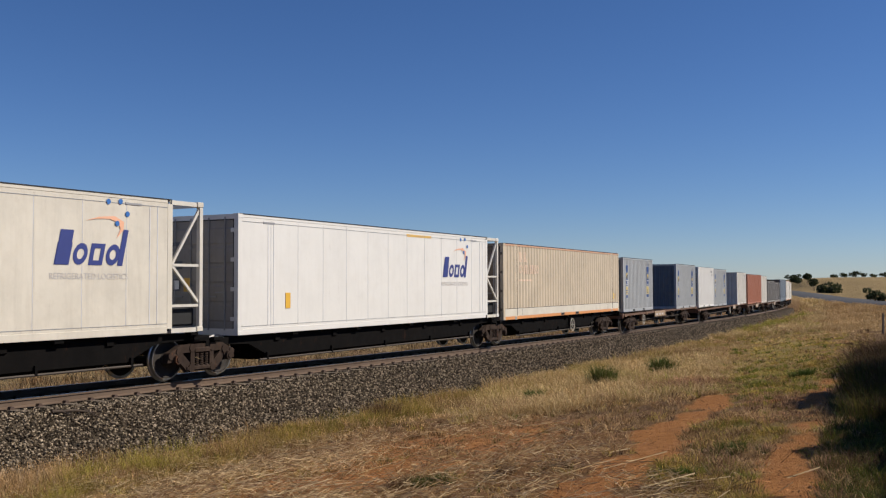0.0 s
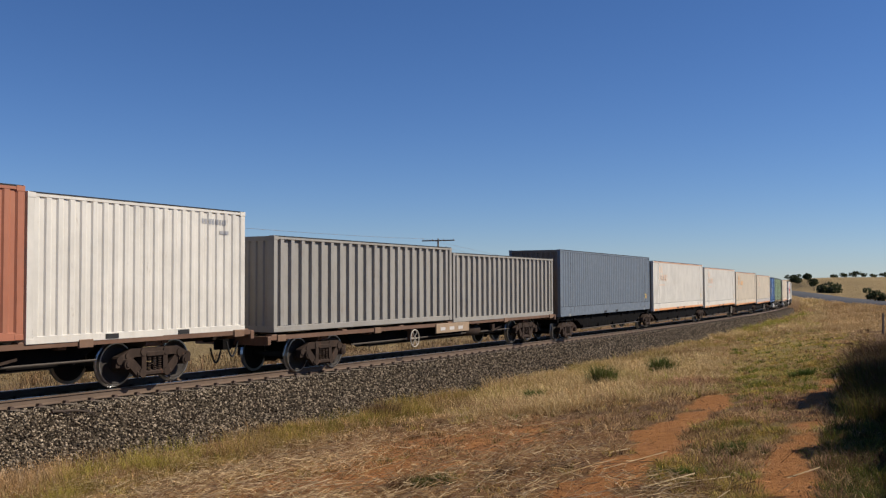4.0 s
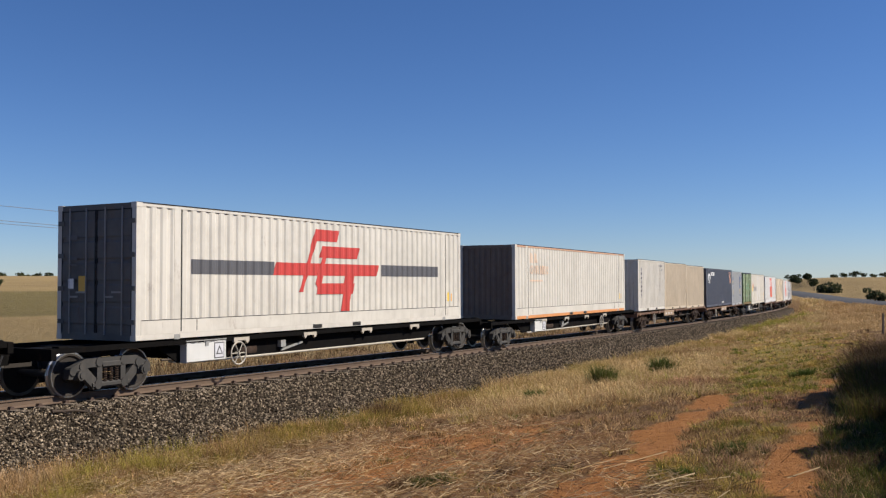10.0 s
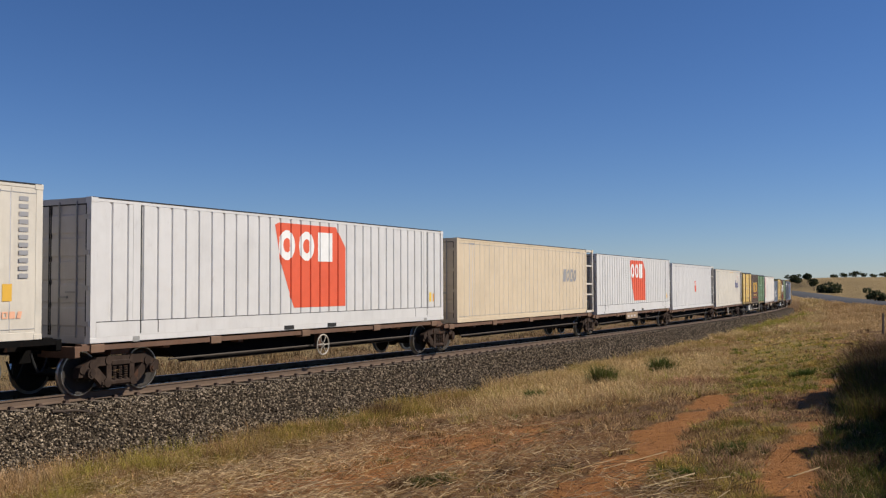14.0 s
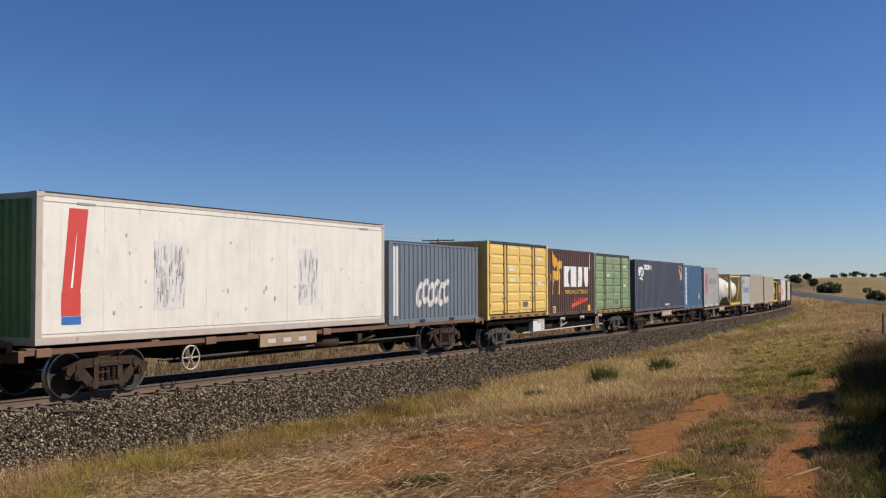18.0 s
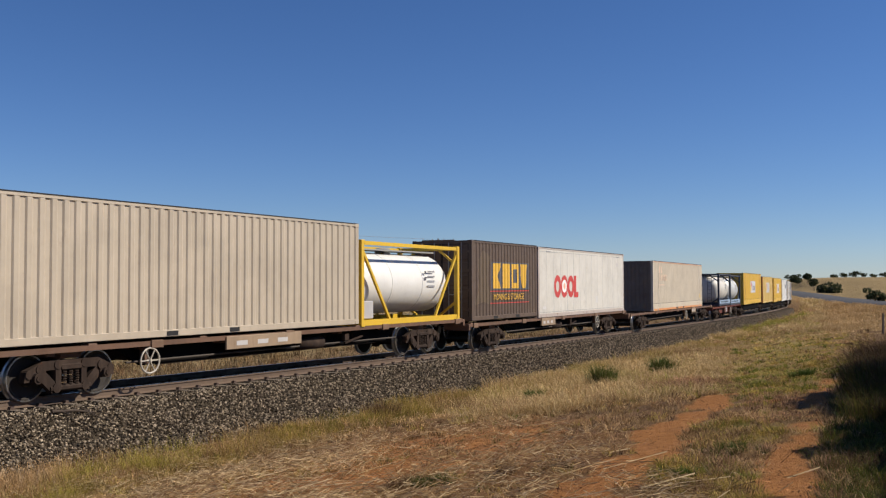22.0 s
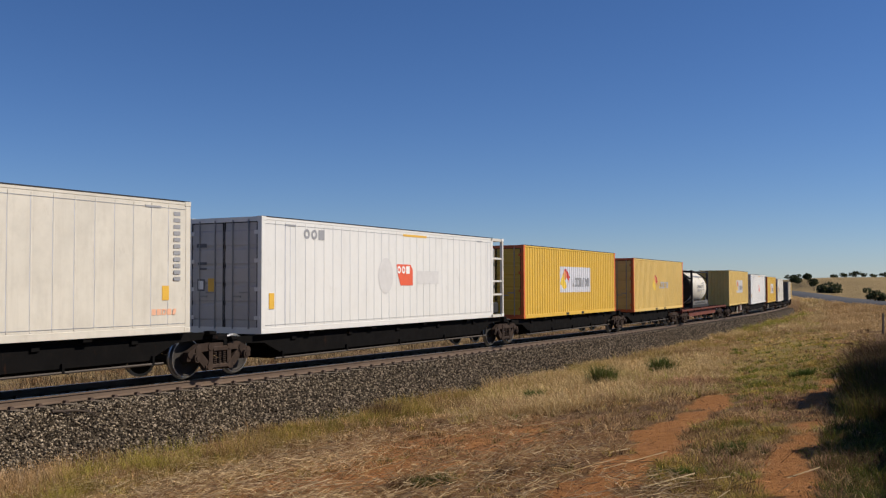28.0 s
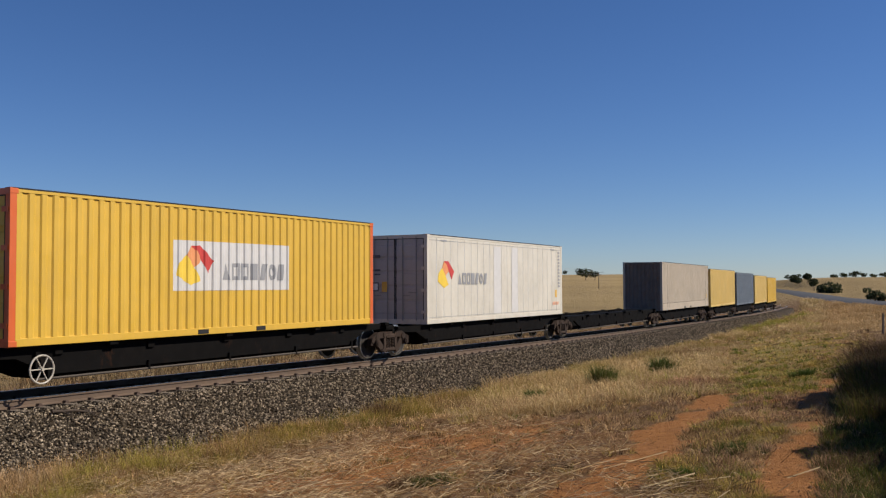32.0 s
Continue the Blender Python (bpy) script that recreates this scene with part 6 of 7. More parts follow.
    for a, b in ((610.5, 625.3), (641.4, 656.2)):
        T, L = load(a, b, 2.97, "yellow corrugated long container with a white panel")
        long_box(T, L, 2.97, YELLOW, YELLOW, None, "doors", post=AMBER_POST)
        name_flame(T, -1.87, 1.30, 1.0, "grey", True)
    for a, b in ((627.3, 639.65),):
        T, L = box20(a, b, YELLOW_P, "pale yellow corrugated container with orange posts", end="doors", marks=None, frame=ORANGE)
        name_flame(T, -2.0, 1.32, 1.0, "mist", True, True)
    T, L = cooler(657.5, 671.9, CLEAN_WHITE, "white refrigerated container with dark shapes and an end frame", 0.62, "truss", endmat=GREY_D, deep=0.004)
    mark(T, "logo", word(["ring", "tent", "bar", "zig", "bar", "arc"], 1.0, 1.74, 3.6, 0.58, "char"), "tall dark shapes")
    pack([672.35, 687.45, 703.7, 718.55, 732.3], "black", first=1.5, last=1.3, wheels={0: 679.3}, kits={0: (676.0, 1.2)})
    T, L = cooler(673.95, 686.3, CREAM, "cream refrigerated container with a yellow swirl", 0.5, endmat=GREY_D, deep=0.009)
    name_flame(T, -5.42, 1.28, 1.0, "grey")
    end_column(T, L)
    mark(T, "door_panel", [("bar", -0.98, 0.22, 0.62, 2.5, "pale"), ("bar", 0.66, 0.22, 0.6, 2.5, "pale")], "pale grey door panels")
    for a, b in ((688.75, 703.15), (766.8, 781.2)):
        T, L = cooler(a, b, CLEAN_WHITE, "white ribbed refrigerated container with an end frame", 0.42, "ladder", endmat=GREY_W, deep=0.012, tab=0.3)
        name_block(T, -0.70 if a < 700 else -0.37, 1.2, 1.0, 0.66)
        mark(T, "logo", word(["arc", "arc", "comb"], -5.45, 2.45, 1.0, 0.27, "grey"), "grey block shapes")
        if a < 700:
            mark(T, "worn_patch", [("disc", -1.75, 0.95, 0.85, 1.1, "pale"), ("bar", 0.6, 1.25, 1.4, 0.42, "pale")])
        mark(T, "placard", [("bar", -0.3, 2.74, 1.5, 0.07, "gold")])
    for a, b, fd in ((705.1, 717.32, False), (720.75, 732.98, True), (783.35, 795.6, False)):
        T, L = box20(a, b, YELLOW if not fd else YELLOW_P, "yellow corrugated container with orange end posts", end="doors", H=2.97, marks=None, frame=ORANGE_R)
        name_flame(T, -1.87, 1.24, 1.0, "dust" if fd else "grey", not fd, a > 780)
    wagon(732.7, 750.2, "red", [734.25, 748.1], wheel=None, kit=None)
    T, L = load(736.15, 742.12, 2.6, "cream-white tank in a grimy dark frame", "tank container", "tank_container")
    tank(T, L, 2.6, CREAM, DARK_FRAME_SHADE, "grimy")
    mark(T, "logo", word(["gate", "arc", "ring", "bend", "bend", "arc"], -0.72, 1.38, 1.65, 0.2, "char") + word(["mast", "comb", "tent", "zig", "arc", "ring"], -0.66, 1.15, 1.4, 0.17, "grey"), "dark shapes", y=-1.145)
    pack([750.7, 765.5, 782.0, 796.8, 811.6, 827.7, 844.0], "black", wheels={0: 757.0, 2: 784.1}, kits={0: (758.6, 1.2)})
    T, L = box20(752.08, 764.42, YELLOW_P, "pale yellow corrugated container with a white panel", marks=None, end="plain", H=3.0)
    name_flame(T, -1.6, 1.27, 0.98, "grey", True, True)
    T, L = cooler(798.85, 811.15, CREAM, "cream refrigerated container with a yellow swirl", 0.5, endmat=GREY_W, deep=0.009)
    name_flame(T, -5.42, 1.28, 1.0, "grey")
    end_column(T, L)
    mark(T, "door_panel", [("bar", -0.98, 0.22, 0.62, 2.5, "pale"), ("bar", 0.66, 0.22, 0.6, 2.5, "pale")], "pale grey door panels")
    rail48(828.9, 843.7, SAND, "sand-coloured corrugated long container", logo=False, trim=SAND)
    pack([844.3, 857.75, 871.2, 884.7, 898.2], "black")
    for a, mt, w in ((844.8, YELLOW_P, "pale yellow corrugated container on the train"), (858.3, BLUEGREY, "blue-grey corrugated container on the train"), (871.8, YELLOW_P, "pale yellow corrugated container far along the train"), (885.3, YELLOW, "yellow corrugated container far along the train")):
        box20(a, a + 12.3, mt, w, marks=None)


def motions():
    """The whole train runs along the line."""
    ts = [0.5 * i for i in range(65)]
    for T, u, z in TRAIN:
        walk(T, [(t, on_line(u - run(t), z)) for t in ts])

# ---- grass, shrubs and trees ----
def tinted(name, rough=0.8, sheen=0.0):
    """Leaf or stalk whose colour comes from its own vertices."""
    m, nt, p = nodes_of(name)
    at = nt.nodes.new("ShaderNodeVertexColor")
    at.layer_name = "tint"
    nt.links.new(at.outputs[0], p.inputs["Base Color"])
    p.inputs["Roughness"].default_value = rough
    p.inputs["Specular IOR Level"].default_value = 0.2
    tr = nt.nodes.new("ShaderNodeBsdfTranslucent")
    nt.links.new(at.outputs[0], tr.inputs["Color"])
    mx = nt.nodes.new("ShaderNodeMixShader")
    mx.inputs[0].default_value = 0.3
    nt.links.new(p.outputs[0], mx.inputs[1])
    nt.links.new(tr.outputs[0], mx.inputs[2])
    nt.links.new(mx.outputs[0], nt.nodes["Material Output"].inputs[0])
    return m


LEAFY = tinted("leaves_and_stalks")


def paint_verts(ob, cols):
    c = np.concatenate([np.clip(cols, 0, 1), np.ones((len(cols), 1))], 1).astype(np.float32)
    a = ob.data.color_attributes.new("tint", "FLOAT_COLOR", "POINT")
    a.data.foreach_set("color", c.ravel())


STRAW = np.array([(0.33, 0.235, 0.118), (0.27, 0.18, 0.085), (0.40, 0.30, 0.17), (0.21, 0.13, 0.062), (0.17, 0.105, 0.058)])
OLIVE = np.array([(0.17, 0.135, 0.034), (0.23, 0.165, 0.048), (0.12, 0.11, 0.026), (0.28, 0.195, 0.07)])
FRESH = np.array([(0.085, 0.11, 0.02), (0.13, 0.135, 0.026), (0.17, 0.15, 0.034), (0.06, 0.075, 0.016)])
DUSKY = np.array([(0.15, 0.092, 0.055), (0.20, 0.125, 0.076), (0.10, 0.062, 0.038), (0.25, 0.17, 0.095)])
DEAD = np.array([(0.075, 0.046, 0.026), (0.115, 0.07, 0.038), (0.05, 0.032, 0.02)])


def blades(name, X, Y, h, w, lean, col, r, per=9, spread=0.10, label="", sink=0.02, kind="stuff", category="grass", vary=(0.75, 1.9)):
    """Tufts at X, Y: each some bent blades. h, w, lean: arrays for each tuft; col: (n, 3)."""
    n = len(X)
    k = n * per
    ix = np.repeat(np.arange(n), per)
    a = r.uniform(0, 2 * math.pi, k)
    d = spread * np.sqrt(r.rand(k)) * np.clip(h[ix] / 0.25, 0.5, 2.2)
    bx, by = X[ix] + d * np.cos(a), Y[ix] + d * np.sin(a)
    bz = ground_z(X, Y)[ix] - sink
    a = a + r.normal(0, 0.7, k)
    hh = h[ix] * r.uniform(0.45, 1.15, k)
    ln = hh * lean[ix] * r.uniform(0.3, 1.6, k)
    ww = w[ix] * r.uniform(0.6, 1.3, k) / 2
    f = r.uniform(0, 2 * math.pi, k)
    sx, sy = np.cos(f) * ww, np.sin(f) * ww
    ux, uy = np.cos(a) * ln, np.sin(a) * ln
    drop = np.minimum(ln / np.maximum(hh, 1e-3), 1.6) * 0.25
    V = np.stack([np.stack([bx - sx, by - sy, bz], 1), np.stack([bx + sx, by + sy, bz], 1),
                  np.stack([bx + ux * 0.35 - sx * 0.7, by + uy * 0.35 - sy * 0.7, bz + hh * 0.62], 1), np.stack([bx + ux * 0.35 + sx * 0.7, by + uy * 0.35 + sy * 0.7, bz + hh * 0.62], 1),
                  np.stack([bx + ux, by + uy, bz + hh * (1 - drop)], 1)], 1)
    o = 5 * np.arange(k)[:, None]
    F = np.concatenate([o + np.array([[0, 1, 3]]), o + np.array([[0, 3, 2]]), o + np.array([[2, 3, 4]])], 1).reshape(-1, 3)
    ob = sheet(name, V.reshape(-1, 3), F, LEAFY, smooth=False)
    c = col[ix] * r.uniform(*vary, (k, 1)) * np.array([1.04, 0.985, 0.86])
    # each blade is darker at the root and brighter at the tip
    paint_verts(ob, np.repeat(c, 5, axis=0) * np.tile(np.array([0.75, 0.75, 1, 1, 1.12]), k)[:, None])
    return tagged(ob, label, category, kind=kind) if kind else tagged(ob, label, category, group="low weeds")


def pick(r, table, n):
    return table[r.randint(0, len(table), n)]


def build_grass():
    r = np.random.RandomState(17)

    def fan(n, r0, r1, a0=-29, a1=29, power=1.0):
        R = r0 * (r1 / r0) ** (r.rand(n) ** power)
        A = np.radians(r.uniform(a0, a1, n))
        return R * np.sin(A), R * np.cos(A)

    def clumps(n, r0, r1, a0, a1, each, size):
        """Tufts gathered into clumps: places, and the clump of each tuft."""
        cx, cy = fan(n, r0, r1, a0, a1)
        ix = np.repeat(np.arange(n), r.poisson(each * r.uniform(0.3, 1.7, n)) + 1)
        rad = size * r.uniform(0.4, 1.6, n) * np.interp(np.hypot(cx, cy), [6, 30, 110], [1, 2.2, 5])
        X = cx[ix] + r.normal(0, 1, len(ix)) * rad[ix]
        Y = cy[ix] + r.normal(0, 1, len(ix)) * rad[ix]
        return X, Y, ix

    def per(ix, lo, hi):
        return r.uniform(lo, hi, ix.max() + 1)[ix]

    # dry grass in clumps between the stones and the path
    X, Y, ix = clumps(5200, 6.0, 60, -29, 29, 6, 0.10)
    s, d = line_coords(X, Y)
    bare = wheel_tracks(X, Y)
    xr = X / np.maximum(Y, 0.1)
    lane = lane_green(X, Y)
    cr = per(ix, 0, 1)
    k = (d > 3.9) & (Y > 5.5) & (r.rand(len(X)) > bare * 1.15) & (xr < 0.445) & (r.rand(len(X)) > 0.25 * lane) & ((r.rand(len(X)) < 0.32) | (d < 7) | (X > 2.6) | (Y > 18.5))
    X, Y, ix, d, xr, lane, cr, bare = X[k], Y[k], ix[k], d[k], xr[k], lane[k], cr[k], bare[k]
    n = len(X)
    dist = np.hypot(X, Y)
    h = per(ix, 0.05, 0.25) * (1 - 0.65 * lane) * np.interp(d, [5, 6.5], [1.1, 0.75]) * np.interp(dist, [6, 12, 40], [0.8, 1.0, 1.3]) * (1 - 0.5 * bare)
    zone = lumps(X, Y, 0.55, 44)
    col = pick(r, STRAW, n) * np.array([1.12, 1.1, 1.2])
    m = (zone + (cr - 0.5) * 0.9) > 0.22
    col[m] = pick(r, DUSKY, int(m.sum())) * np.array([1.35, 1.32, 1.45])
    m = (X < 2.6) & (Y < 19) & (cr < 0.85)
    col[m] = pick(r, STRAW, int(m.sum())) * np.array([1.05, 1.0, 1.02])
    m = cr > 0.92
    col[m] = pick(r, DEAD, int(m.sum()))
    m = (cr < 0.10) | ((lane > 0.3) & (cr < 0.80))
    col[m] = pick(r, OLIVE, int(m.sum())) * np.array([1.4, 1.48, 1.4])
    m = (cr < 0.03) | ((lane > 0.3) & (cr < np.interp(Y, [9, 14, 18], [0.08, 0.2, 0.36])))
    col[m] = pick(r, FRESH, int(m.sum())) * 1.25
    col = col * per(ix, 0.7, 1.3)[:, None]
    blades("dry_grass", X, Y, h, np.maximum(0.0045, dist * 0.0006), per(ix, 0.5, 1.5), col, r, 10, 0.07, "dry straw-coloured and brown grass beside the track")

    # short thin cover over the same ground
    X, Y = fan(15000, 5.8, 90)
    s, d = line_coords(X, Y)
    xr = X / np.maximum(Y, 0.1)
    lane = lane_green(X, Y)
    k = (d > 3.8) & (r.rand(len(X)) > wheel_tracks(X, Y) * 1.1) & (xr < 0.45) & ((r.rand(len(X)) < 0.4) | (d < 6) | (lane > 0.2) | (X > 2.6))
    X, Y, xr, lane = X[k], Y[k], xr[k], lane[k]
    n = len(X)
    dist = np.hypot(X, Y)
    col = pick(r, STRAW, n) * r.uniform(0.7, 1.2, (n, 1))
    m = r.rand(n) < 0.10 + 0.8 * lane
    col[m] = pick(r, OLIVE, int(m.sum())) * np.array([1.55, 1.65, 1.5])
    blades("thin_grass", X, Y, r.uniform(0.03, 0.11, n) * np.interp(dist, [8, 40], [1, 1.8]), np.maximum(0.0045, dist * 0.0006), np.full(n, 1.3), col, r, 8, 0.16, "short thin dry grass on bare ground")

    # weeds between the ruts
    X, Y, ix = clumps(620, 7.0, 30, 12, 24, 7, 0.10)
    lane = lane_green(X, Y)
    k = (r.rand(len(X)) < lane * 1.3) & (X / Y < 0.43) & (wheel_tracks(X, Y) < 0.6)
    X, Y, ix = X[k], Y[k], ix[k]
    n = len(X)
    dist = np.hypot(X, Y)
    cr = per(ix, 0, 1)
    col = np.where((cr < np.interp(Y, [9, 13, 18], [0.08, 0.35, 0.6]))[:, None], pick(r, FRESH, n) * 1.3, pick(r, OLIVE, n) * 1.3)
    m = cr > np.interp(Y, [9, 13, 18], [0.55, 0.75, 0.86])
    col[m] = pick(r, DUSKY, int(m.sum()))
    blades("lane_weeds", X, Y, per(ix, 0.05, 0.17), np.maximum(0.005, dist * 0.0006), per(ix, 0.6, 1.4), col, r, 14, 0.10, "low green weeds between the wheel ruts")

    # golden stands further along, up to the end of the stones
    X, Y, ix = clumps(3600, 19, 190, 3, 26.5, 6, 0.30)
    s, d = line_coords(X, Y)
    rg = road_gap(X, Y)
    cr = per(ix, 0, 1)
    lane = smooth(X / Y, 0.285, 0.325) * (1 - smooth(Y, 42, 62))
    k = (d > 3.3) & (rg > 5.5) & (r.rand(len(X)) > lane * 0.94) & ((X / Y < 0.425) | (Y > 30))
    X, Y, ix, d, cr = X[k], Y[k], ix[k], d[k], cr[k]
    n = len(X)
    dist = np.hypot(X, Y)
    col = pick(r, STRAW[:3], n) * np.array([1.24, 1.31, 1.38])
    m = (cr < 0.06) | (np.exp(-((d - 4.6) / 1.5) ** 2) * smooth(dist, 55, 75) * (1 - smooth(dist, 110, 140)) + (cr - 0.5) * 0.4 > 0.55)
    col[m] = pick(r, np.array([(0.20, 0.20, 0.040), (0.26, 0.225, 0.055), (0.16, 0.16, 0.035)]), int(m.sum())) * 1.2
    mauve = patch(X, Y, 5.9, 22.3, 1.1, 2.4)
    m = (cr > 0.94) | (mauve + (cr - 0.5) * 0.5 > 0.45)
    col[m] = pick(r, DUSKY, int(m.sum())) * np.array([1.7, 1.55, 1.7])
    m = (X / Y > 0.40) & (dist > 30)
    col[m] = pick(r, STRAW[:3], int(m.sum())) * np.array([1.18, 1.18, 1.25])
    col = col * (per(ix, 0.9, 1.2) * (1 + 0.35 * lumps(X, Y, 0.6, 83)))[:, None]
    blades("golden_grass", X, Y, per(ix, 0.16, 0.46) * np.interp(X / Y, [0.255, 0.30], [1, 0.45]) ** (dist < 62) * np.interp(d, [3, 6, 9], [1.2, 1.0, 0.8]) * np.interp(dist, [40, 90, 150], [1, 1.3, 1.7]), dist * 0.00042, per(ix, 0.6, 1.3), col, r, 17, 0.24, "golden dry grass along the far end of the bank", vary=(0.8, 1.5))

    # taller soft stands along the foot of the stones
    X, Y, ix = clumps(1900, 9, 75, -29, 22, 9, 0.16)
    s, d = line_coords(X, Y)
    k = (d > 3.0 + 0.35 * lumps(X, Y, 0.9, 50)) & (d < 6.1 + 1.3 * lumps(X, Y, 0.5, 51))
    X, Y, ix, d = X[k], Y[k], ix[k], d[k]
    n = len(X)
    cr = per(ix, 0, 1) + 0.5 * lumps(X, Y, 0.3, 52)
    col = pick(r, np.array([(0.29, 0.21, 0.065), (0.24, 0.19, 0.052), (0.34, 0.25, 0.10), (0.20, 0.165, 0.045)]), n)
    m = cr > 0.62
    col[m] = pick(r, STRAW, int(m.sum()))
    m = (X < -6.2 + 0.8 * lumps(X, Y, 0.9, 53)) & (cr > 0.0)
    col[m] = pick(r, STRAW[:3], int(m.sum())) * np.array([1.25, 1.22, 1.35])
    m = (cr > 0.30) & (cr < 0.36)
    col[m] = pick(r, DUSKY, int(m.sum()))
    m = (cr < np.interp(Y, [17, 20, 24, 30], [0.08, 0.35, 0.2, 0.42])) & (X > -5)
    col[m] = pick(r, OLIVE, int(m.sum())) * np.array([1.15, 1.2, 1.1])
    m = (np.abs(X + 5.1) < 0.75) & (cr < 0.6)
    col[m] = pick(r, np.array([(0.27, 0.235, 0.05), (0.22, 0.20, 0.045), (0.30, 0.245, 0.075)]), int(m.sum()))
    col = col * per(ix, 0.8, 1.2)[:, None]
    dist = np.hypot(X, Y)
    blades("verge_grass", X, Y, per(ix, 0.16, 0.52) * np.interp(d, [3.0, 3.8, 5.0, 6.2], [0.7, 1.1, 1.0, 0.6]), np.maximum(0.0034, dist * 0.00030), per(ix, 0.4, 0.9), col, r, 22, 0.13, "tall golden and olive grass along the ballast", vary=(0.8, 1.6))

    # beyond the line
    X, Y, ix = clumps(1700, 22, 130, -29, 22, 5, 0.2)
    s, d = line_coords(X, Y)
    k = (d < -3.3) & (d > -18)
    X, Y, ix = X[k], Y[k], ix[k]
    n = len(X)
    dist = np.hypot(X, Y)
    col = pick(r, STRAW[:4], n) * np.array([0.85, 0.88, 0.95]) * per(ix, 0.45, 1.0)[:, None]
    m = per(ix, 0, 1) > 0.82
    col[m] = pick(r, DUSKY, int(m.sum()))
    blades("far_verge_grass", X, Y, per(ix, 0.12, 0.5), np.maximum(0.008, dist * 0.0007), np.full(n, 0.6), col, r, 9, 0.2, "dry pale grass behind the railway line")

    # weeds at the edge of the path, their colours darkened to paint in shade
    X, Y, ix = clumps(900, 6.2, 26, 20, 33, 6, 0.13)
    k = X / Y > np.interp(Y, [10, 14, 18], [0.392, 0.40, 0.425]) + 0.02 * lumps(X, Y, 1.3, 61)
    X, Y, ix = X[k], Y[k], ix[k]
    n = len(X)
    dist = np.hypot(X, Y)
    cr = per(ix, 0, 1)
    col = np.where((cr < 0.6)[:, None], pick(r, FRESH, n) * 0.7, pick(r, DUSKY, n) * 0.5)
    blades("edge_weeds", X, Y, per(ix, 0.05, 0.22), np.maximum(0.005, dist * 0.0006), per(ix, 0.4, 1.2), col, r, 16, 0.12, "tangled green and brown weeds with colours darkened for shade")

    # tall brown weeds that lean over the edge of the path, darkened for shade
    X, Y, ix = clumps(260, 12.5, 27, 21.5, 30, 8, 0.13)
    k = X / Y > 0.434 + 0.012 * lumps(X, Y, 1.1, 62)
    X, Y, ix = X[k], Y[k], ix[k]
    n = len(X)
    dist = np.hypot(X, Y)
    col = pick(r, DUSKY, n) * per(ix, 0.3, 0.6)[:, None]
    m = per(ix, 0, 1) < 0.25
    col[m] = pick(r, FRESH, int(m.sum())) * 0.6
    blades("tall_weeds", X, Y, per(ix, 0.3, 0.85) * np.interp(dist, [13, 16, 24], [0.6, 1, 1]), dist * 0.0004, per(ix, 0.4, 1.0), col, r, 28, 0.12, "tall dusky brown weeds at the path edge, darkened for shade")

    # fallen stalks, matted on the bank
    X, Y = fan(52000, 6.0, 24, -29, 20)
    s, d = line_coords(X, Y)
    mat = np.where(X < -1.0, 1.1, np.where(X < 2.0, 0.36, 0.08)) * np.clip(0.6 + 1.6 * lumps(X, Y, 0.9, 71), 0.1, 1) * (1 - 0.7 * wheel_tracks(X, Y))
    ok = (d > np.where(X < -3.2, 3.7, 5.4)) & (r.rand(len(X)) < mat)
    X, Y = X[ok], Y[ok]
    n = len(X)
    a = r.uniform(0, 6.28, n)
    long = r.rand(n) < 0.012
    ln = np.where(long, r.uniform(0.35, 1.0, n), r.uniform(0.05, 0.26, n))
    a = np.where(long, r.normal(0.25, 0.5, n), a)
    ln = np.where(X > 2.0, ln * 0.45, ln)
    X2, Y2 = X + np.cos(a) * ln, Y + np.sin(a) * ln
    up = np.where(long, 0.5, 1.0)
    z1, z2 = ground_z(X, Y) + r.uniform(0.02, 0.14, n) * up, ground_z(X2, Y2) + r.uniform(0.02, 0.18, n) * up
    w = r.uniform(0.0014, 0.0030, n) * np.where(long, 2.0, 1.0)
    V = np.stack([np.stack([X, Y, z1 - w], 1), np.stack([X2, Y2, z2 - w], 1), np.stack([X2, Y2, z2 + w], 1), np.stack([X, Y, z1 + w], 1), np.stack([X, Y + 2 * w, z1], 1), np.stack([X2, Y2 + 2 * w, z2], 1)], 1)
    o = 6 * np.arange(n)[:, None]
    F = np.concatenate([o + np.array([[0, 1, 2, 3]]), o + np.array([[3, 2, 5, 4]])], 1).reshape(-1, 4)
    ob = sheet("fallen_stalks", V.reshape(-1, 3), F, LEAFY, False)
    tone = pick(r, np.array([(0.70, 0.54, 0.32), (0.55, 0.39, 0.20), (0.78, 0.63, 0.40), (0.32, 0.20, 0.10)]), n)
    m = (X > 2.0) & (r.rand(n) < 0.8)
    tone[m] = pick(r, DEAD, int(m.sum())) * 1.2
    paint_verts(ob, np.repeat(tone, 6, axis=0))
    tagged(ob, "pale fallen straw stalks on the bank", "straw", kind="stuff")

    # clods and pebbles of earth
    m = plain("earth_clod", (0.20, 0.085, 0.034), 0.95, 0, 0.5, 20)
    X, Y = fan(2200, 6.4, 18, -12, 25)
    ok = wheel_tracks(X, Y) > 0.25
    X, Y = X[ok], Y[ok]
    n = len(X)
    sz = r.uniform(0.004, 0.013, n) * np.where(r.rand(n) < 0.05, 2.0, 1)
    base = np.array([(1, 0, 0), (-1, 0, 0), (0, 1, 0), (0, -1, 0), (0, 0, 0.8), (0, 0, -0.5)])
    V = base[None] * r.uniform(0.6, 1.3, (n, 6, 1)) * sz[:, None, None] + np.stack([X, Y, ground_z(X, Y) + sz * 0.3], 1)[:, None]
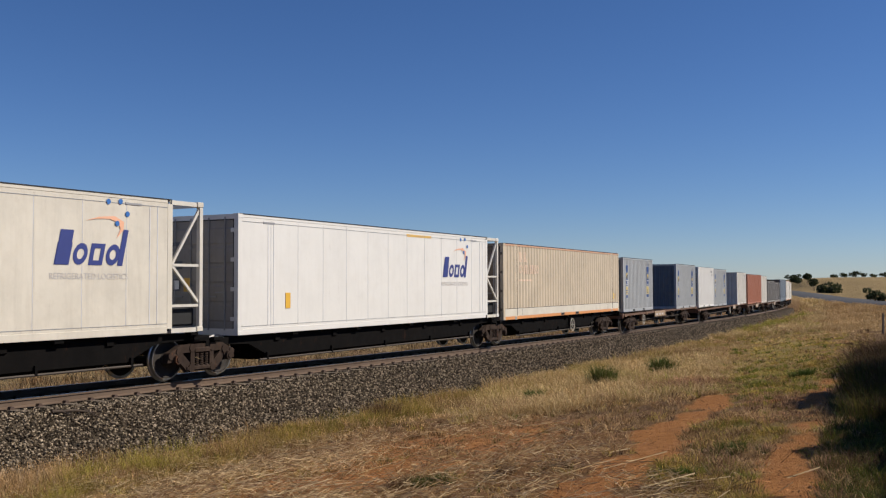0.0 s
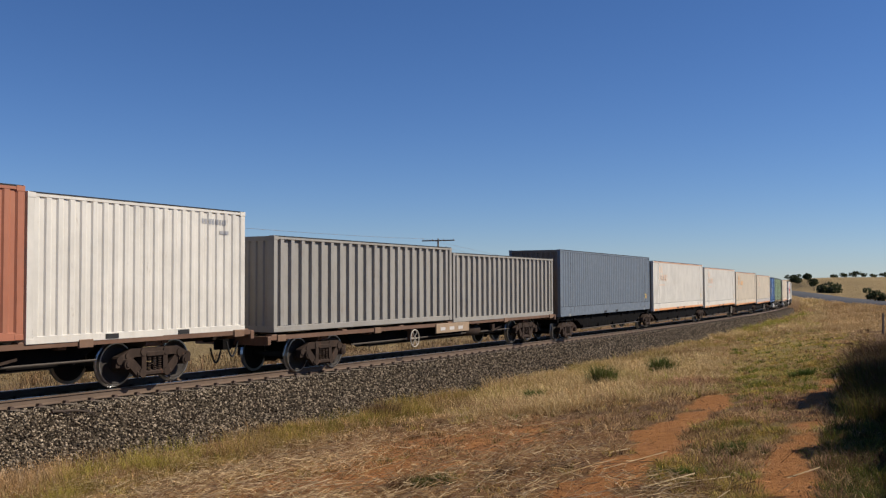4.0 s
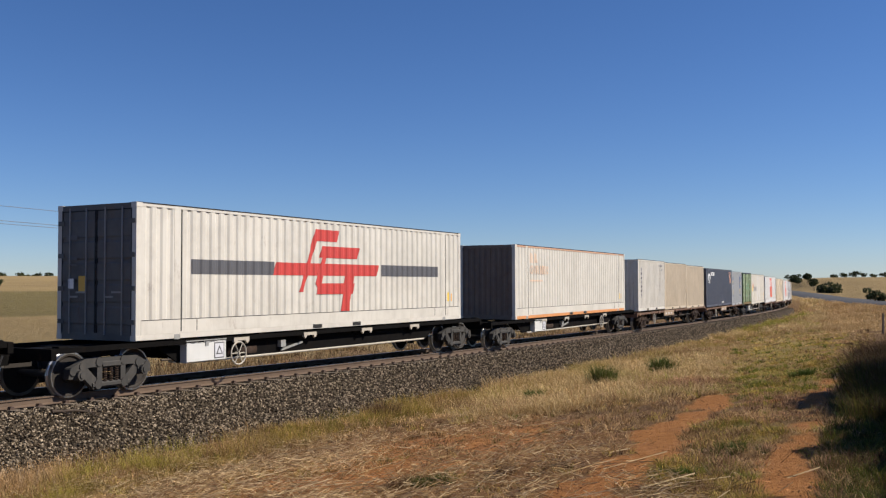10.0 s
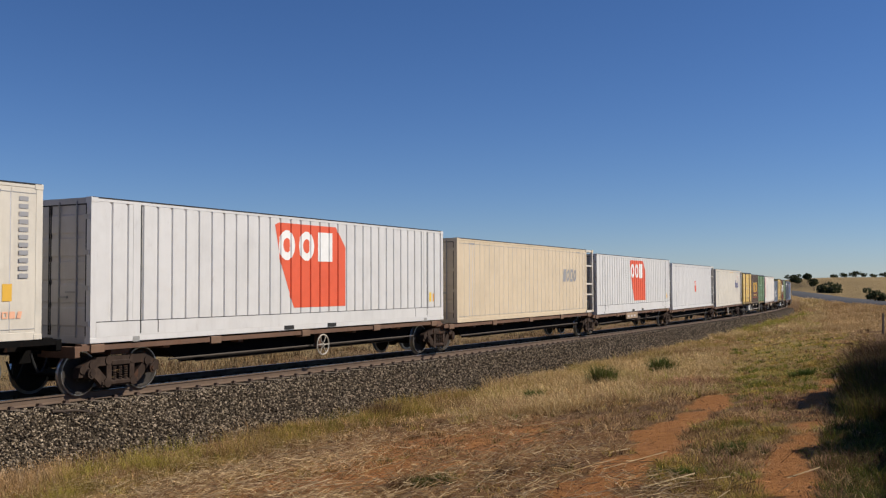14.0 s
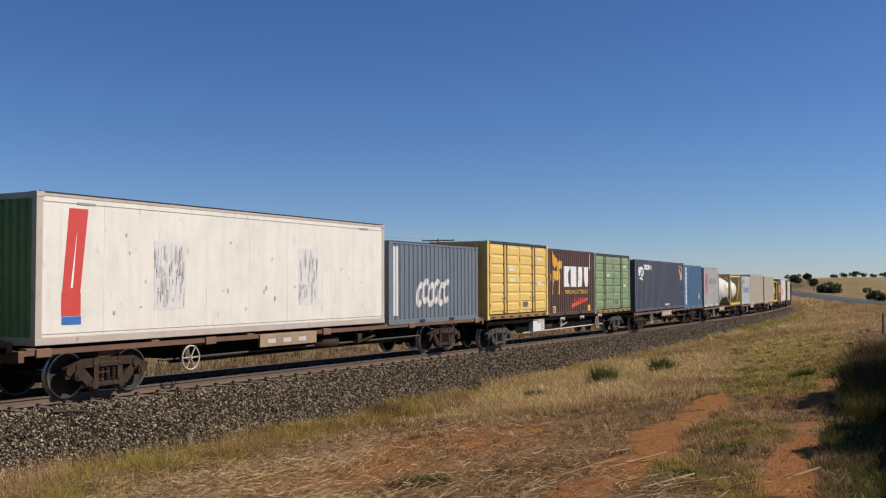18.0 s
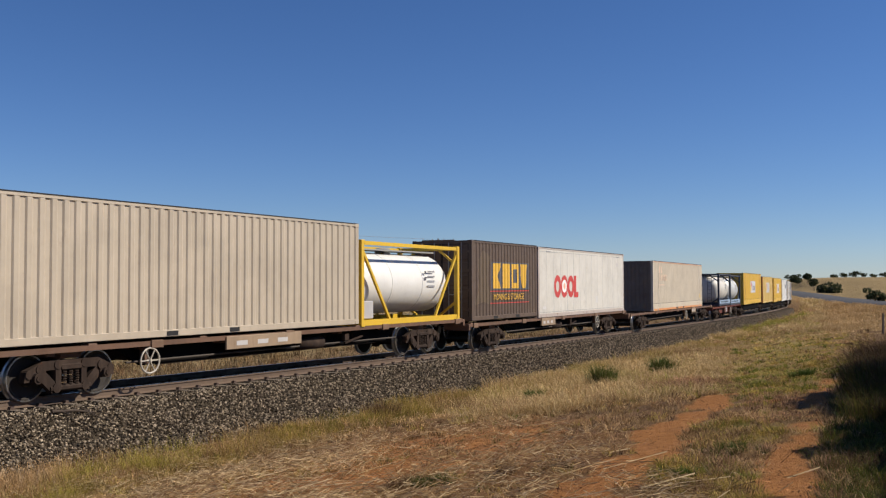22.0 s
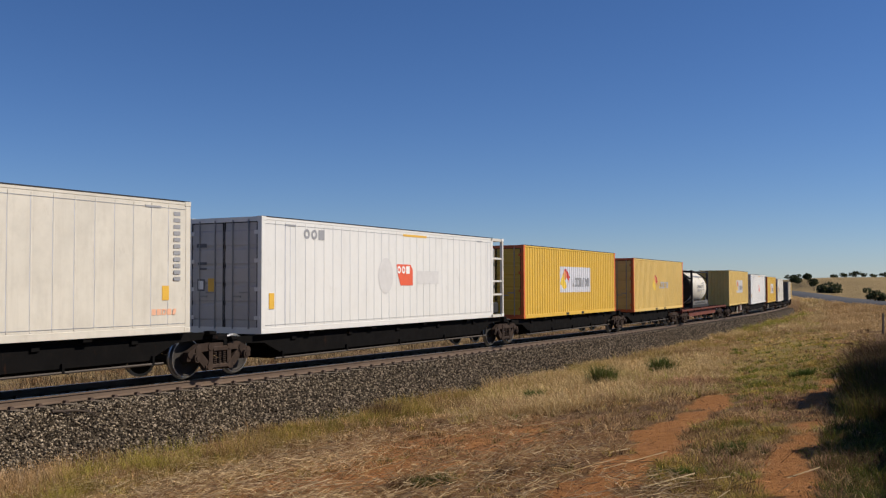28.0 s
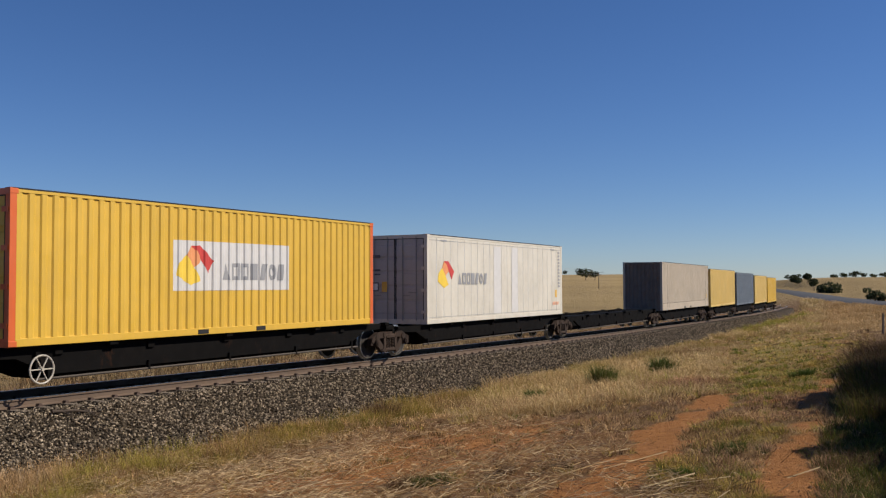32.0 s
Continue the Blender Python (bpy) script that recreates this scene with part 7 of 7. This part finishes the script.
    tri = np.array([(0, 2, 4), (2, 1, 4), (1, 3, 4), (3, 0, 4), (2, 0, 5), (1, 2, 5), (3, 1, 5), (0, 3, 5)])
    tagged(sheet("earth_clods", V.reshape(-1, 3), (tri[None] + 6 * np.arange(n)[:, None, None]).reshape(-1, 3), m, False), "small clods of red earth on the path", "clods", kind="stuff")


def foliage(blobs, n, size, col, r, flat=0.75):
    """Leaf clumps scattered through blobs (x, y, z, radius), denser towards their skins."""
    B = np.array(blobs, float)
    p = B[:, 3] ** 2
    k = r.choice(len(B), n, p=p / p.sum())
    u = r.normal(size=(n, 3))
    u /= np.linalg.norm(u, axis=1, keepdims=True)
    rad = B[k, 3] * (0.45 + 0.62 * r.rand(n) ** 0.6)
    C = B[k, :3] + u * rad[:, None] * np.array([1, 1, flat])
    a = r.normal(size=(n, 3))
    a /= np.linalg.norm(a, axis=1, keepdims=True)
    b = np.cross(a, r.normal(size=(n, 3)))
    b /= np.linalg.norm(b, axis=1, keepdims=True) + 1e-9
    sz = size * r.uniform(0.5, 1.4, n)[:, None]
    V = np.stack([C - a * sz, C + b * sz * 0.45, C + a * sz, C - b * sz * 0.45], 1)
    F = np.arange(4 * n).reshape(n, 4)
    c = np.repeat(col[r.randint(0, len(col), n)] * r.uniform(0.6, 1.3, (n, 1)), 4, axis=0)
    return V.reshape(-1, 3), F, c


GUM = np.array([(0.045, 0.06, 0.025), (0.06, 0.075, 0.03), (0.035, 0.045, 0.022), (0.075, 0.08, 0.04)])
SHRUB = np.array([(0.075, 0.12, 0.025), (0.055, 0.09, 0.02), (0.10, 0.14, 0.035), (0.12, 0.12, 0.04)])
BARK = plain("grey_brown_bark", (0.13, 0.095, 0.07), 0.9, 0, 0.6, 10)


def tree(name, x, y, hgt, wid, label, seed, leaves=1400, leaf=None, trunk=True, col=GUM, z=None):
    r = np.random.RandomState(seed)
    T = thing(name, label, "tree" if trunk else "shrub", group="trees beyond the fields" if hgt > 2 else "low shrubs", m=pose(x, y, float(ground_z([x], [y])[0]) - 0.05 if z is None else z))
    base = hgt * (0.34 if trunk else 0.42)
    blobs = [(0, 0, hgt * 0.66 if trunk else hgt * 0.45, wid * 0.33)]
    limbs = Build()
    if trunk:
        tw = hgt * 0.03
        top = Vector((r.normal() * 0.04 * hgt, r.normal() * 0.04 * hgt, base))
        limbs.rod((0, 0, 0), top, tw, 8, tw * 0.7)
    for i in range(9 if leaves > 500 else 6):
        a, q = r.uniform(0, 6.28), wid * 0.5 * math.sqrt(r.rand()) * 0.85
        zz = hgt * (r.uniform(0.45, 0.88) if trunk else r.uniform(0.2, 0.75))
        rad = wid * r.uniform(0.13, 0.24)
        c = (q * math.cos(a), q * math.sin(a), min(zz, hgt - rad * 0.6))
        blobs.append((*c, rad))
        if trunk:
            limbs.rod(top, c, tw * 0.5, 6, tw * 0.15)
        elif i < 5:
            limbs.rod((0, 0, 0), c, wid * 0.012, 5, wid * 0.004)
    part("trunk" if trunk else "stems", limbs, BARK, T)
    V, F, c = foliage(blobs, leaves, leaf or wid * 0.05, col, r)
    V[:, 2] = np.maximum(V[:, 2], 0.01)
    ob = sheet("crown", V, F, LEAFY, False)
    paint_verts(ob, c)
    ob.parent = T
    return T


def far_spot(px, depth):
    """Where a thing stands that shows px across the picture (0 is its middle, 1 its right edge) at that depth."""
    return px * math.tan(radians(49.75) / 2) * depth


def build_trees():
    # along the road and on the hill beyond it
    def at(x):
        return (x - 784) / 784
    for x, depth, h, w, seed, kind in ((1467, 300, 3.6, 7.4, 1, 0), (1440, 330, 4.4, 4.6, 2, 1), (1549, 150, 2.4, 3.2, 3, 0), (1404, 420, 4.0, 6, 4, 0), (1412, 400, 3.0, 5, 5, 0), 
                                       (1428, 380, 3.8, 5, 14, 1)):
        tree("tree" if kind else "bush", far_spot(at(x), depth), depth, h, w, "dark green bushy tree beside the country road", seed, 1100, w * 0.06, trunk=bool(kind))
    for x, depth, h, w, seed in ((1494, 560, 4.2, 5, 21), (1513, 470, 3.4, 6, 22), (1528, 480, 2.8, 4, 23), (1545, 500, 2.6, 4, 24), (1566, 480, 3, 5, 25), (1476, 560, 3, 6, 26)):
        tree("tree", far_spot(at(x), depth), depth, h, w, "dark tree on the crest of a dry hill", seed, 320, w * 0.08)
    # out over the fields behind the train
    for x, depth, h, w, seed in ((-4, 430, 4.8, 6, 31), (132, 425, 3.8, 5, 32), (148, 428, 4.4, 6, 33), (168, 426, 4.6, 7, 34), (186, 430, 4.2, 5, 35), (258, 640, 5, 11, 36), (596, 700, 2.4, 8, 37), (1036, 760, 9, 14, 38), (1052, 760, 7, 9, 39), (888, 900, 9, 12, 40)):
        tree("tree", far_spot(at(x), depth), depth, h, w, "dark clump of trees in a dry paddock", seed, 420, w * 0.07)
    for x, depth, h, w, seed in ((1166, 240, 3.0, 4.2, 41), (1206, 262, 4.2, 5.6, 42), (1222, 255, 3.6, 5.0, 43)):
        tree("bush", far_spot(at(x), depth), depth, h, w, "dark green bush on the slope behind the railway", seed, 700, w * 0.07, trunk=False)
    r = random.Random(5)
    for i in range(46):
        x = r.uniform(-10, 1060) if i < 30 else r.uniform(0, 420)
        depth = r.uniform(1250, 1480)
        tree("tree", far_spot(at(x), depth), depth, r.uniform(3, 6.5), r.uniform(7, 16), "small dark tree along the far skyline", 60 + i, 150, 1.4)
    # two sheds on the far rise
    shed_m = paint("pale_shed_sheet", (0.55, 0.57, 0.60), 0.4, 0.3)
    for x, depth, w in ((716, 1180, 34), (690, 1200, 26)):
        X = far_spot(at(x), depth)
        S = thing("farm_shed", "long low pale farm shed on a far rise", "shed", group="far sheds", m=pose(X, depth, float(ground_z([X], [depth])[0])))
        part("wall", Build().box(-w / 2, w / 2, -6, 6, -0.5, 3.4), shed_m, S)
        part("roof", Build().prism("x", [(-6.6, 3.4), (6.6, 3.4), (0, 5.4)], -w / 2 - 0.5, w / 2 + 0.5), shed_m, S)
    # low weeds near the line: spiky round tussocks
    rw = np.random.RandomState(80)
    for x, y, h, w, dry in ((4.4, 26.6, 0.72, 0.20, 0), (6.7, 29.6, 0.74, 0.26, 0), (2.25, 23.8, 0.42, 0.12, 0), (-1.42, 22.9, 0.56, 0.30, 1), (7.6, 20.3, 0.30, 0.14, 0),
                            (1.2, 10.15, 0.13, 0.16, 1), (2.2, 9.0, 0.13, 0.22, 0), (3.2, 10.3, 0.15, 0.24, 0), (-0.1, 10.2, 0.16, 0.16, 0), (-0.45, 10.3, 0.15, 0.22, 1), (0.6, 10.2, 0.15, 0.2, 1), (2.0, 8.2, 0.12, 0.25, 1)):
        n = 16
        X, Y = x + rw.normal(0, w * 0.55, n), y + rw.normal(0, w * 0.55, n)
        col = pick(rw, DUSKY * 0.75 if dry else SHRUB * 0.72, n)
        blades("weed", X, Y, h * rw.uniform(0.7, 1.05, n), np.full(n, max(0.004, y * 0.0005)), rw.uniform(0.3, 0.8, n), col, rw, 46, 0.09,
               "low brown dried weed among the grass" if dry else "small dark green weed among dry grass", kind="", category="weed")
    # bushy trees past the edge of the path, whose shade falls across it
    for x, y, h, w, seed in ((10.8, 15.4, 3.75, 4.2, 91), (8.9, 12.2, 2.9, 3.4, 92), (14.3, 20.6, 3.8, 4.8, 93), (7.8, 9.8, 2.8, 3.0, 94), (5.7, 8.2, 1.5, 1.8, 97), (17.2, 26.0, 3.9, 5.2, 95), (6.8, 7.3, 2.5, 2.6, 96)):
        tree("bushy_tree", x, y, h, w, "bushy dark tree beside the dirt path", seed, 11000, 0.18)


def build_poles():
    wood = plain("weathered_pole_timber", (0.17, 0.13, 0.10), 0.85, 0, 0.5, 6)
    wire = plain("wire_aluminium", (0.28, 0.29, 0.31), 0.5, 0.6)
    spots = [(-40.0, 28.5), (-0.6, 118.0), (70.0, 430.0)]
    tops = []
    for x, y in spots:
        zg = float(ground_z([x], [y])[0])
        P = thing("power_pole", "weathered timber pole with three crossarms behind the railway", "pole", group="poles of the line", m=pose(x, y, zg, 0, 0, -23.7))
        hgt = 7.9 - zg
        part("post", Build().rod((0, 0, 0), (0, 0, hgt), 0.15, 10, 0.10), wood, P)
        for z, w in ((hgt - 0.25, 2.2), (hgt - 1.2, 1.2), (hgt - 1.9, 1.2)):
            arm = part("crossarm", Build().box(-w, w, -0.06, 0.06, z - 0.07, z + 0.07), wood, P)
            for sx in (-0.92, -0.35, 0.35, 0.92):
                part("insulator", Build().rod((w * sx, 0, z + 0.05), (w * sx, 0, z + 0.22), 0.045, 6), CAST_GREY, arm)
        tops.append((x, y, zg + hgt))
    for (x0, y0, z0), (x1, y1, z1) in zip(tops, tops[1:]):
        for off, dz in ((-1.8, 0.0), (1.0, -1.2), (-1.0, -1.2)):
            b = Build()
            ox, oy = off * 0.915, off * -0.40
            pts = [Vector((x0 + (x1 - x0) * k / 14 + ox, y0 + (y1 - y0) * k / 14 + oy, z0 + (z1 - z0) * k / 14 + dz - 4 * 0.7 * (k / 14) * (1 - k / 14))) for k in range(15)]
            for a, c in zip(pts, pts[1:]):
                b.rod(a, c, 0.016, 4)
            tagged(part("power_line", b, wire), "thin power line sagging between two poles", "wire", group="wires of the line")
    # a dead branch on the slope of the stones
    dead = plain("dead_branch_wood", (0.06, 0.042, 0.03), 0.9, 0, 0.5, 12)
    B = thing("fallen_branch", "dark dead branch lying on the ballast", "branch", m=on_line(-0.5, -0.20, 2.03))
    part("limb", Build().rod((-0.42, 0.05, 0.06), (0.05, 0.0, 0.03), 0.030, 7, 0.024).rod((0.05, 0.0, 0.03), (0.48, -0.08, -0.05), 0.024, 7, 0.010), dead, B)
    for x, y, z in ((-0.3, 0.12, 0.12), (-0.1, -0.16, -0.05), (0.15, 0.1, 0.1), (0.38, -0.2, -0.12)):
        part("twig", Build().rod((x - 0.12, 0.02, 0.03), (x + 0.06, y, z), 0.014, 5, 0.006), dead, B)
    # a fence post at the edge of the path
    zg = float(ground_z([20.2], [44.0])[0])
    F = thing("fence_post", "short dark timber fence post in dry grass", "post", m=pose(20.2, 44.0, zg - 0.05))
    part("stake", Build().rod((0, 0, 0), (0.02, 0, 1.0), 0.055, 8, 0.05), wood, F)

build_ground()
build_track()
build_road()
build_train()
build_trees()
build_poles()
build_grass()
build_sleepers()
motions()
